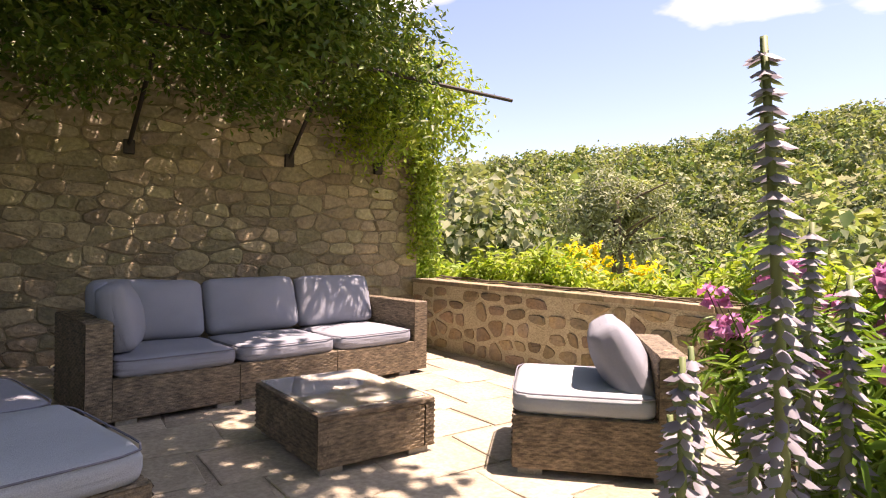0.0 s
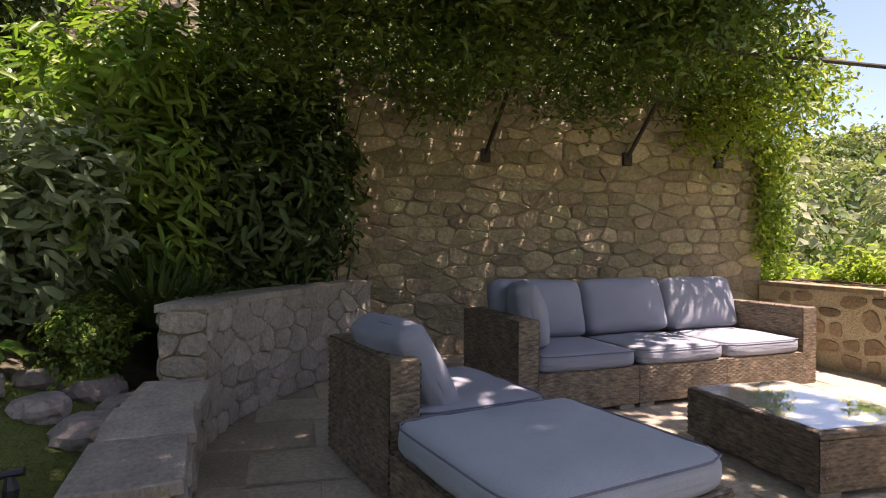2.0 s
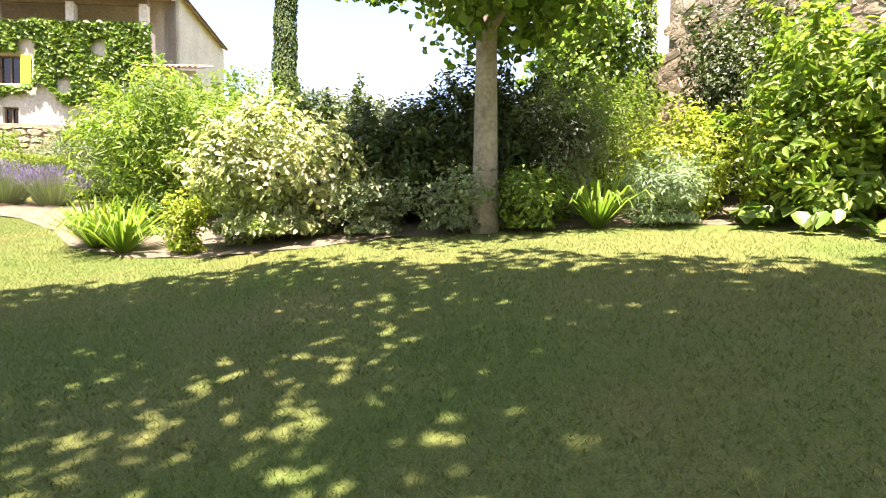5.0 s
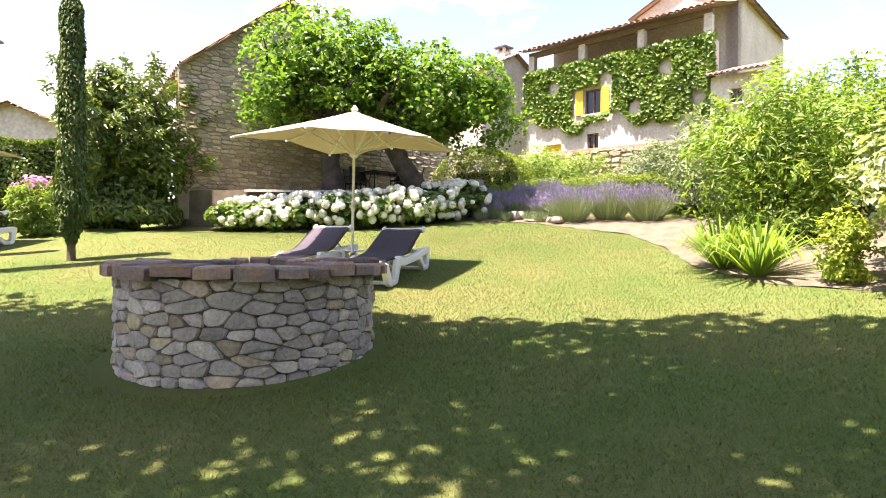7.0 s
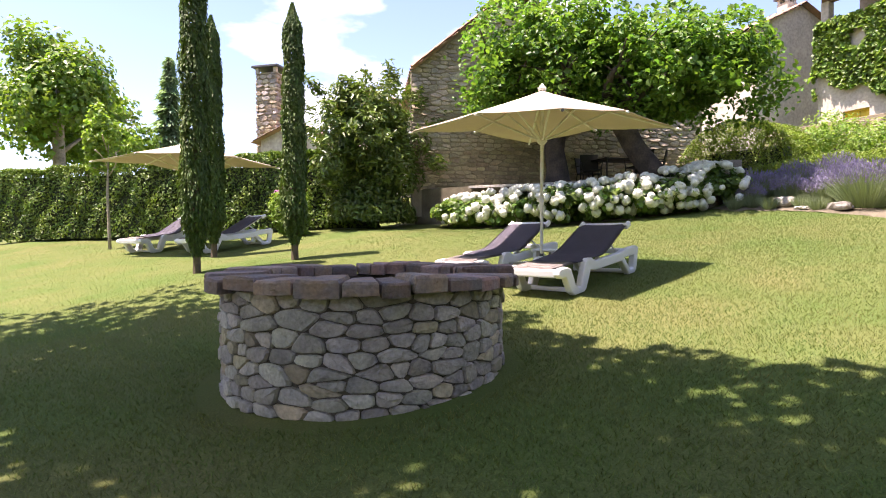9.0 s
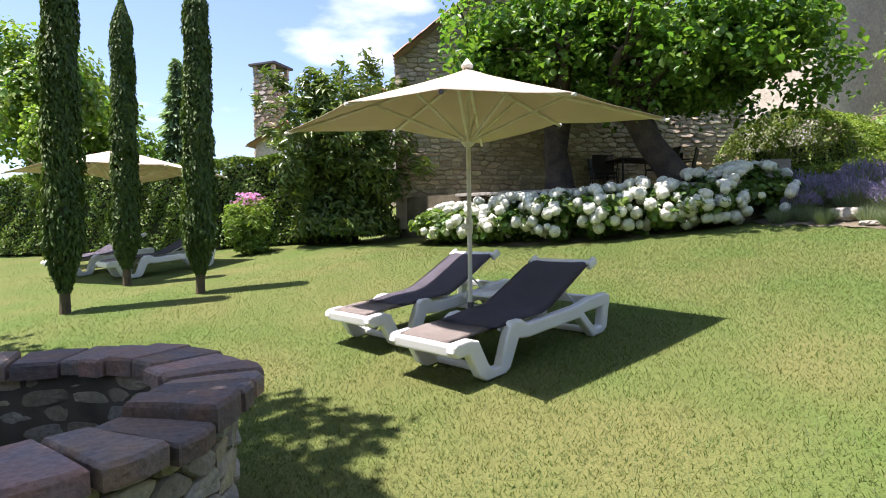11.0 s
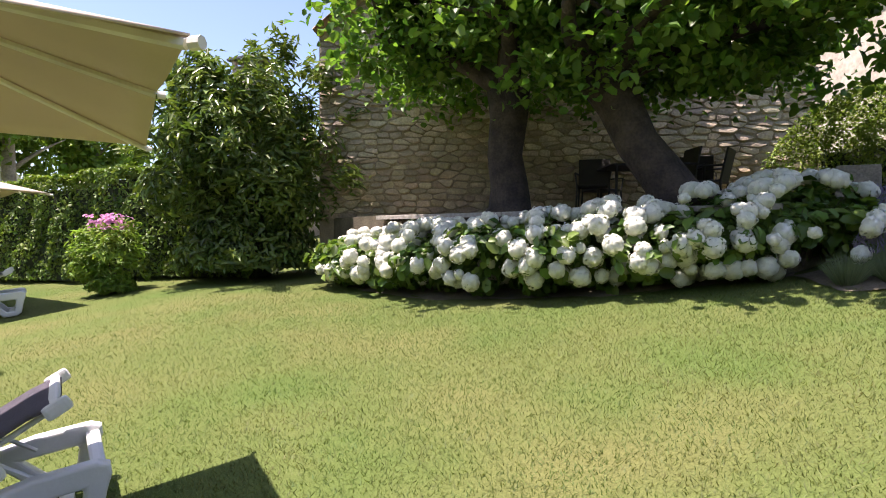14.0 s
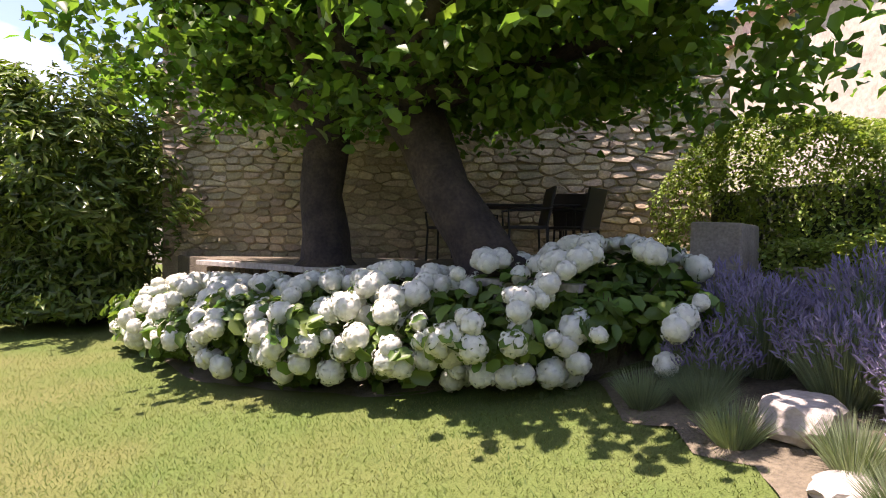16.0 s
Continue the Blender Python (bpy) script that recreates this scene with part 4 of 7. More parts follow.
for w_ in widths:
    span = w_ / sum(widths) * 2 * math.pi
    ob = new("cap_stone", caps[random.randrange(8)])
    ob.parent = well
    ob.matrix_basis = Matrix.Rotation(turned + span / 2, 4, "Z") @ pose(0, 0, 0.772, random.uniform(-1.2, 1.2), random.uniform(-1, 1), 0) @ Matrix.Diagonal((random.uniform(0.98, 1.02), span * 34 / (2 * math.pi) * 0.99, random.uniform(0.9, 1.15), 1))
    turned += span
part("cap_bed", (lambda b: (bmesh.ops.create_circle(b, cap_ends=True, radius=0.81, segments=40), b)[1])(bmesh.new()), M_DARK_JOINT, well, at=pose(0, 0, 0.05))

# ---------------------------------------------------------------- sun loungers
def lounger(x, y, turn, label):
    """The foot end lies at x = 0, the head end at x = 1.9 of its own frame."""
    g0, g1 = float(ground(x, y)), 0
    ux, uy = math.cos(radians(turn)), math.sin(radians(turn))
    g1 = float(ground(x + ux * 1.6, y + uy * 1.6))
    ob = thing("sun_lounger", (0, 0, 0), label, "lounger", "sun loungers")
    ob.matrix_basis = pose(x, y, g0 + 0.005, 0, 0, turn) @ pose(0, 0, 0, 0, -math.degrees(math.atan2(g1 - g0, 1.6)), 0)
    side = [(-0.01, 0.285), (0.0, 0.325), (0.04, 0.345), (0.17, 0.345), (0.25, 0.315), (0.33, 0.115), (0.38, 0.075), (0.44, 0.075), (0.53, 0.26), (0.58, 0.34), (0.64, 0.368), (0.72, 0.365), (0.79, 0.318), (1.42, 0.318), (1.60, 0.345), (1.86, 0.345), (1.91, 0.32), (1.91, 0.27), (1.88, 0.2), (1.83, 0.04), (1.77, 0.0), (1.62, 0.0), (1.44, 0.205), (0.78, 0.205), (0.67, 0.225), (0.55, 0.03), (0.50, 0.0), (0.29, 0.0), (0.22, 0.05), (0.14, 0.235), (0.04, 0.235)]
    hole = [(1.52, 0.235), (1.66, 0.07), (1.75, 0.07), (1.79, 0.235)]
    for yy in (-0.34, 0.34):
        bm = bmesh.new()
        a = [bm.verts.new((p, 0, q)) for p, q in side]
        h_ = [bm.verts.new((p, 0, q)) for p, q in hole]
        es = [bm.edges.new((a[i], a[(i + 1) % len(a)])) for i in range(len(a))] + [bm.edges.new((h_[i], h_[(i + 1) % 4])) for i in range(4)]
        bmesh.ops.triangle_fill(bm, use_beauty=True, edges=es)
        r = bmesh.ops.extrude_face_region(bm, geom=bm.faces[:])
        for q in r["geom"]:
            if isinstance(q, bmesh.types.BMVert):
                q.co.y += 0.085
        bmesh.ops.recalc_face_normals(bm, faces=bm.faces)
        es = [e for e in bm.edges if e.calc_face_angle(0) > 1.2]
        bmesh.ops.bevel(bm, geom=es, offset=0.018, segments=3, affect="EDGES", profile=0.5)
        part("side_frame", bm, M_PLASTIC, ob, "white moulded side frame", at=pose(0, yy - 0.0425, 0))
    for xx, zz, hh in ((0.035, 0.29, 0.09), (1.86, 0.27, 0.07), (0.42, 0.03, 0.05), (1.70, 0.03, 0.05), (1.12, 0.25, 0.04)):
        part("cross_bar", boxed((xx, 0, zz), (0.07, 0.66, hh), 0.018), M_PLASTIC, ob)
    for nm, pts, mt, lb in (("foot_sling", [(0.03, 0.318, 0.29), (0.05, 0.36, 0.30), (0.16, 0.366, 0.31), (0.30, 0.366, 0.325), (0.425, 0.364, 0.33)], M_SLING_FOOT, "taupe fabric foot panel"),
                            ("sling", [(0.425, 0.364, 0.33), (0.56, 0.362, 0.335), (0.70, 0.375, 0.345), (0.85, 0.372, 0.355), (0.98, 0.372, 0.36), (1.08, 0.39, 0.36), (1.22, 0.445, 0.355), (1.42, 0.535, 0.35), (1.62, 0.625, 0.345), (1.72, 0.655, 0.34), (1.76, 0.655, 0.335)], M_SLING, "charcoal fabric sling, raised at the back")):
        bm = bmesh.new()
        rows_ = [[bm.verts.new((p, hw * (k / 5 - 1), q - 0.014 * (1 - (k / 5 - 1) ** 2) - 0.02 * abs(k / 5 - 1) ** 12)) for k in range(11)] for p, q, hw in pts]
        for a, b in zip(rows_, rows_[1:]):
            for k in range(10):
                bm.faces.new((a[k], b[k], b[k + 1], a[k + 1]))
        bmesh.ops.solidify(bm, geom=bm.faces[:], thickness=0.012)
        part(nm, bm, mt, ob, lb, True)
    for yy in (-0.33, 0.33):
        part("back_corner", box(bmesh.new(), (1.74, yy, 0.63), (0.12, 0.05, 0.07), 0.02, tilt=(0, -24)), M_PLASTIC, ob, "white moulded corner of the backrest")
    bm = bmesh.new()
    box(bm, (0, 0, 0), (0.05, 0.68, 0.035), 0.012)
    part("head_bar", bm, M_PLASTIC, ob, at=pose(1.73, 0, 0.636, 0, -27, 0))
    for yy in (-0.27, 0.27):
        bm = bmesh.new()
        tube(bm, [(0.97, yy, 0.295), (1.36, yy, 0.448), (1.73, yy, 0.618)], 0.014, 8)
        part("back_rail", bm, M_PLASTIC, ob)
        bm = bmesh.new()
        tube(bm, [(1.40, yy * 0.8, 0.48), (1.60, yy * 0.8, 0.30)], 0.012, 6)
        part("prop", bm, M_PLASTIC, ob)
    return ob


lounger(-12.23, -9.92, 180.0, "white resin sun lounger with a charcoal sling and raised back")
lounger(-12.43, -11.27, 180.5, "white resin sun lounger with charcoal sling beside the parasol")
lounger(-11.2, -19.9, 200, "white sun lounger with charcoal sling under the far parasol")
lounger(-11.75, -18.35, 182, "white sun lounger with charcoal sling near the cypresses")

st = thing("side_table", (-13.75, -10.6, float(ground(-13.75, -10.6))), "low white slatted resin side table", "table", turn=3)
for k in range(7):
    part("slat", boxed((-0.21 + k * 0.07, 0, 0.31), (0.055, 0.42, 0.02), 0.004), M_PLASTIC, st)
for sx in (-0.24, 0.24):
    part("rail", boxed((0, sx * 0.92, 0.305), (0.52, 0.04, 0.05), 0.01), M_PLASTIC, st)
    for sy in (-0.2, 0.2):
        part("leg", boxed((sx * 0.85, sy, 0.15), (0.05, 0.05, 0.32), 0.01), M_PLASTIC, st)


def parasol(x, y, side, rim, peak, turn, label, lean=(0, 0)):
    """Square market parasol; rim and peak are heights over the ground."""
    z = float(ground(x, y))
    ob = thing("parasol", (0, 0, 0), label, "parasol", "garden parasols")
    ob.matrix_basis = pose(x, y, z, lean[0], lean[1], turn)
    h = side / 2
    bm = bmesh.new()
    ring_n = 9
    grid = []
    for i in range(ring_n + 1):
        q = i / ring_n
        row = []
        for k in range(8 * 4):
            a = 2 * math.pi * k / 32 + math.pi / 4
            sq = 1 / max(abs(math.cos(a)), abs(math.sin(a)))
            px_, py_ = math.cos(a) * sq * h * q, math.sin(a) * sq * h * q
            zz = peak - (peak - rim) * (q ** 0.92) * (0.80 + 0.20 * (sq - 1) / 0.4142)
            fr = (k % 4) / 4
            sag = 0.035 * q * math.sin(math.pi * fr) * (1 if q > 0.2 else 0)
            row.append(bm.verts.new((px_, py_, zz - sag)))
        grid.append(row)
    for a, b in zip(grid[1:], grid[2:]):
        for k in range(32):
            bm.faces.new((a[k], b[k], b[(k + 1) % 32], a[(k + 1) % 32]))
    ap = bm.verts.new((0, 0, peak))
    for k in range(32):
        bm.faces.new((ap, grid[1][k], grid[1][(k + 1) % 32]))
    bmesh.ops.delete(bm, geom=grid[0], context="VERTS")
    bmesh.ops.solidify(bm, geom=bm.faces[:], thickness=0.006)
    part("canopy", bm, M_CANOPY, ob, "beige canvas canopy", True)
    bm = bmesh.new()
    tube(bm, [(0, 0, 0), (0, 0, peak + 0.02)], 0.021, 12)
    part("pole", bm, M_POLE, ob, "cream metal pole")
    bm = bmesh.new()
    tube(bm, [(0, 0, 0), (0, 0, 0.34)], 0.029, 12)
    part("ground_sleeve", bm, M_ZINC, ob)
    bm = bmesh.new()
    tube(bm, [(0, 0, peak), (0, 0, peak + 0.03), (0, 0, peak + 0.06), (0, 0, peak + 0.09)], [0.05, 0.055, 0.03, 0.008], 12)
    part("finial", bm, M_POLE, ob)
    hubz = peak - 0.64
    bm = bmesh.new()
    tube(bm, [(0, 0, hubz - 0.06), (0, 0, hubz - 0.02), (0, 0, hubz + 0.03)], [0.035, 0.07, 0.05], 12)
    part("hub", bm, M_POLE, ob)
    bm = bmesh.new()
    tube(bm, [(0, 0, 0.98), (0, 0, 1.12)], 0.032, 10)
    box(bm, (0.05, 0, 1.05), (0.06, 0.05, 0.05), 0.008)
    part("crank_box", bm, M_POLE, ob)
    for k in range(8):
        a = 2 * math.pi * k / 8 + math.pi / 4
        sq = 1 / max(abs(math.cos(a)), abs(math.sin(a)))
        f_ = (0.80 + 0.20 * (sq - 1) / 0.4142)
        e = Vector((math.cos(a) * sq * h, math.sin(a) * sq * h, peak - (peak - rim) * f_ - 0.022))
        pts = [Vector((e.x * q, e.y * q, peak - (peak - rim) * (q ** 0.92) * f_ - 0.024)) for q in (0.03, 0.25, 0.5, 0.75, 0.995)]
        bm = bmesh.new()
        tube(bm, pts, 0.015, 6)
        rib = part("rib", bm, M_POLE, ob)
        bm = bmesh.new()
        tube(bm, [Vector((e.x * 0.03, e.y * 0.03, hubz)), pts[2]], 0.014, 6)
        part("strut", bm, M_POLE, rib)
        bm = bmesh.new()
        tube(bm, [e * 1.0 + Vector((0, 0, 0.0)), e + Vector((e.x, e.y, 0)).normalized() * 0.03], 0.016, 8)
        part("end_cap", bm, M_ZINC if k == 0 else M_POLE, rib)
    return ob


parasol(-13.3, -10.53, 2.45, 1.98, 2.48, -4, "open square beige parasol shading two loungers", lean=(-2.2, 2.4))
parasol(-12.2, -19.1, 2.7, 1.92, 2.4, 20, "open square beige parasol beside the clipped hedge")

# ---------------------------------------------------------------- trees
def limb(bm, a, b, r0, r1, bend=0.12, seg=5):
    a, b = Vector(a), Vector(b)
    off = Vector((random.uniform(-1, 1), random.uniform(-1, 1), random.uniform(0, 0.6))) * bend * (b - a).length
    pts = [a.lerp(b, k / seg) + off * math.sin(math.pi * k / seg) for k in range(seg + 1)]
    rr = [(r0 + (r1 - r0) * k / seg) * random.uniform(0.92, 1.1) for k in range(seg + 1)]
    tube(bm, pts, rr, 10)


TERR = 2.80
def mulberry(base, fork, ends, crown_c, crown_r, n, label):
    ob = thing("mulberry_tree", base, label, "tree", "mulberry trees")
    b0, fk = Vector((0, 0, -0.1)), Vector(fork) - Vector(base)
    bm = bmesh.new()
    mid = b0.lerp(fk, 0.5) + Vector((0.05, -0.04, 0))
    tube(bm, [b0, b0.lerp(fk, 0.08), b0.lerp(fk, 0.25), mid, b0.lerp(fk, 0.78), fk], [0.44, 0.31, 0.27, 0.25, 0.27, 0.31], 14)
    for e in ends:
        e = Vector(e) - Vector(base)
        limb(bm, fk - Vector((0, 0, 0.05)), e, 0.17, 0.05)
        for _ in range(4):
            q = fk.lerp(e, random.uniform(0.45, 1))
            limb(bm, q, q + Vector((random.uniform(-1.2, 1.2), random.uniform(-1.2, 1.2), random.uniform(0.1, 0.9))), 0.045, 0.012, 0.1, 3)
    for v_ in bm.verts:
        v_.co += Vector((1, 1, 0.3)) * 0.03 * noise.noise(v_.co * 4.5)
    part("trunk", bm, M_BARK, ob, "dark gnarled trunk and limbs", True)
    c = Vector(crown_c) - Vector(base)
    p, o = lumps(n, c - Vector((0, 0, 0.15)), crown_r, 80, 0.17)
    k = int(n * 0.3)
    a, q = RNG.uniform(0, 6.283, k), np.sqrt(RNG.random(k)) * 0.98
    cap = np.stack([np.cos(a) * q * crown_r[0], np.sin(a) * q * crown_r[1], crown_r[2] * (0.8 * np.sqrt(1 - q * q) * np.where(RNG.random(k) < 0.75, 1, -0.7) + 0.16 * np.sin(a * 5 + q * 9) + RNG.normal(0, 0.08, k))], 1) + np.array(c)
    for _ in range(22):
        a0, q0 = random.uniform(0, 6.283), random.uniform(0.45, 0.97)
        hc = np.array(c) + np.array([math.cos(a0) * q0 * crown_r[0], math.sin(a0) * q0 * crown_r[1], -crown_r[2] * random.uniform(0.45, 0.85)])
        hp = hc + RNG.normal(size=(130, 3)) * np.array([0.26, 0.26, 0.2])
        p, o = np.concatenate([p, hp]), np.concatenate([o, np.tile([0, 0, 0.6], (130, 1)) + 0.5 * RNG.normal(size=(130, 3))])
    p, o = np.concatenate([p, cap]), np.concatenate([o, np.stack([np.cos(a) * q, np.sin(a) * q, 0.8 + 0 * a], 1)])
    o = o * 0.6 + np.array([0, 0, 0.55]) + 0.5 * RNG.normal(size=o.shape)
    part("crown", leaf_mesh("crown", p, o, 0.135, 0.105, L_MULB, along=np.tile([0, 0, -0.5], (len(p), 1)) + 0.6 * RNG.normal(size=p.shape)), parent=ob, label="dense crown of broad glossy leaves")
    return ob


mulberry((-19.42, -14.22, TERR), (-19.45, -14.3, 4.5), [(-18.0, -15.6, 5.4), (-18.3, -13.2, 5.5), (-20.3, -15.6, 5.7), (-19.3, -14.0, 6.2)], (-19.35, -14.25, 6.0), (2.6, 2.35, 1.4), 9500, "old mulberry tree with a dark upright trunk")
mulberry((-20.25, -11.98, TERR), (-19.75, -12.85, 4.45), [(-18.6, -12.2, 5.1), (-20.9, -11.2, 5.3), (-21.8, -11.0, 5.2), (-20.2, -12.8, 6.0), (-19.2, -11.4, 4.9)], (-20.5, -11.8, 5.4), (2.4, 2.35, 1.2), 10500, "old mulberry tree with a leaning dark trunk")


def cypress(x, y, h, r, label):
    z = float(ground(x, y))
    ob = thing("cypress", (x, y, z), label, "tree", "pencil cypresses")
    tube_b = bmesh.new()
    tube(tube_b, [(0, 0, -0.1), (0, 0, 0.45), (0, 0, h * 0.8)], [0.07, 0.055, 0.02], 8)
    part("trunk", tube_b, M_TWIG, ob)
    n = int(2600 * h)
    t = RNG.random(n) ** 0.9
    a = RNG.uniform(0, 6.283, n)
    prof = r * np.minimum(1, (t * 7 + 0.25)) * (1 - 0.35 * t) * np.minimum(1, (1 - t) * 9 + 0.12)
    q = prof * RNG.uniform(0.72, 1.06, n) * (1 + 0.08 * np.sin(a * 3 + t * 17) + 0.07 * np.sin(t * 40 + a))
    p = np.stack([np.cos(a) * q, np.sin(a) * q, 0.28 + t * (h - 0.28)], 1)
    o = np.stack([np.cos(a), np.sin(a), 0.15 + 0 * a], 1) + 0.3 * RNG.normal(size=(n, 3))
    part("crown", leaf_mesh("crown", p, o, 0.085, 0.030, L_CYP, along=np.tile([0, 0, 1.0], (n, 1))), parent=ob)
    return ob


cypress(-10.75, -15.4, 6.1, 0.25, "very slim tall pencil cypress on the lawn")
cypress(-12.33, -15.05, 4.45, 0.23, "slim pencil cypress with a clipped top")
cypress(-11.88, -17.25, 4.7, 0.23, "slim pencil cypress standing behind two others")
cypress(-17.5, -1.6, 6.6, 0.30, "tall cypress behind the flower bed")


def tree(name, x, y, h, trunk_r, crown_z, crown_r, n, mat, bark, label, size=0.11, z=None, limbs=7, width=0.8, category="tree", count=30, lump=0.3):
    z = float(ground(x, y)) if z is None else z
    ob = thing(name, (x, y, z), label, category)
    bm = bmesh.new()
    tube(bm, [(0, 0, -0.2), (0.02, 0, 0.3), (0.05, 0.02, h * 0.45), (0.0, 0.05, h * 0.9)], [trunk_r * 1.25, trunk_r, trunk_r * 0.78, trunk_r * 0.2], 12)
    for _ in range(limbs):
        a = random.uniform(0, 6.283)
        s_ = Vector((0.03, 0.02, h * random.uniform(0.42, 0.75)))
        limb(bm, s_, s_ + Vector((math.cos(a) * crown_r[0] * 0.7, math.sin(a) * crown_r[1] * 0.7, crown_r[2] * random.uniform(0.0, 0.7))), trunk_r * 0.35, 0.015)
    part("trunk", bm, bark, ob, smooth=True)
    foliage("crown", n, (0, 0, crown_z), crown_r, size, mat, ob, count, lump, width, 0.5)
    return ob


tree("young_plane_tree", -10.35, -1.15, 5.4, 0.16, 3.6, (2.6, 2.6, 1.5), 9500, L_MID, M_PALE_BARK, "young plane tree with a smooth pale trunk", 0.13, count=48)
# big tree whose shade lies over the lawn and the way; a twig of it hangs over the court
def shade_tree(x, y, h, crowns, label):
    z = float(ground(x, y))
    ob = thing("shade_tree", (x, y, z), label, "tree", "shade trees")
    bm = bmesh.new()
    tube(bm, [(0, 0, -0.2), (0.03, 0, 0.4), (0.08, 0.05, h * 0.45), (0.0, 0.1, h * 0.62)], [0.36, 0.27, 0.23, 0.2], 12)
    for (cx, cy, cz), r, n in crowns:
        e = Vector((cx - x, cy - y, cz - z - 0.3))
        limb(bm, (0, 0.1, h * 0.6), e, 0.14, 0.04, 0.08, 7)
        for _ in range(5):
            limb(bm, e * random.uniform(0.75, 1.0), e + Vector((random.uniform(-0.8, 0.8) * r[0], random.uniform(-0.8, 0.8) * r[1], random.uniform(-0.2, 0.5) * r[2])), 0.05, 0.012, 0.1, 4)
    part("trunk", bm, M_PALE_BARK, ob, smooth=True)
    for (cx, cy, cz), r, n in crowns:
        p, o = lumps(n // 2, (cx - x, cy - y, cz - z), r, 70, 0.2)
        k = int(n * 0.36)
        a, q = RNG.uniform(0, 6.283, k), np.sqrt(RNG.random(k))
        q *= 0.93 + 0.09 * np.sin(a * 7 + cx) + 0.07 * np.sin(a * 17 + cy)
        disc = np.stack([cx - x + np.cos(a) * q * r[0], cy - y + np.sin(a) * q * r[1], cz - z + r[2] * (0.5 * (1 - q * q) + RNG.normal(0, 0.25, k))], 1)
        o = np.concatenate([o, np.tile([0, 0, 1.0], (k, 1))]) + 0.5 * RNG.normal(size=(len(p) + k, 3))
        part("crown", leaf_mesh("crown", np.concatenate([p, disc]), o, 0.18, 0.13, L_MID), parent=ob, kind="stuff")
    return ob


shade_tree(-2.0, -8.3, 7.5, [((-4.3, -5.9, 6.8), (4.3, 4.0, 1.5), 12500), ((-4.6, -3.7, 6.6), (3.2, 2.0, 1.2), 4500), ((-0.75, -1.5, 5.7), (2.4, 2.9, 0.9), 8500), ((-3.0, -2.6, 6.7), (2.3, 2.0, 0.9), 5500), ((-7.8, -7.0, 6.9), (2.0, 3.3, 1.1), 9000)], "large leafy tree that shades the lawn")
shade_tree(-3.2, -13.0, 7.5, [((-4.6, -11.6, 6.9), (4.2, 4.0, 1.5), 14000), ((-6.0, -13.8, 6.9), (3.0, 2.9, 1.3), 6000), ((-7.6, -11.2, 6.9), (2.2, 3.0, 1.0), 9500)], "large leafy tree at the end of the garden")
tree("ash_tree", -12.6, -31.6, 7.2, 0.26, 5.2, (2.6, 2.6, 2.9), 8000, L_MID, M_PALE_BARK, "broad leafy tree beyond the hedge", 0.22, count=44)
tree("ash_tree", -14.6, -35.0, 6.6, 0.26, 4.6, (2.6, 2.6, 2.4), 6000, L_MID, M_PALE_BARK, "leafy tree beyond the hedge", 0.22, count=36)
tree("young_ash_tree", -11.4, -21.9, 3.2, 0.035, 2.6, (0.75, 0.75, 1.1), 1500, L_LIME, M_PALE_BARK, "slender young tree with fresh green leaves", 0.11, count=14)


def spruce(x, y, h, r, label):
    z = float(ground(x, y))
    ob = thing("spruce", (x, y, z), label, "tree")
    bm = bmesh.new()
    tube(bm, [(0, 0, -0.2), (0, 0, h * 0.5), (0, 0, h)], [0.2, 0.12, 0.02], 8)
    part("trunk", bm, M_TWIG, ob)
    n = 5000
    t = RNG.random(n) ** 1.4
    a = np.round(RNG.uniform(0, 6.283, n) * 2.2) / 2.2 + RNG.normal(0, 0.12, n) + np.floor(t * 16) * 0.7
    q = r * (1 - t) * (0.72 + 0.28 * np.sin(t * 60)) * RNG.uniform(0.2, 1.15, n) + 0.08
    p = np.stack([np.cos(a) * q, np.sin(a) * q, 1 + t * (h - 1) - q * 0.25], 1)
    part("crown", leaf_mesh("crown", p, np.stack([np.cos(a) * 0.3, np.sin(a) * 0.3, 1 + 0 * a], 1), 0.5, 0.13, L_BLUE, along=np.stack([np.cos(a), np.sin(a), -0.3 + 0 * a], 1)), parent=ob)


spruce(-18.3, -36.0, 8.2, 1.7, "blue-green spruce beyond the hedge")


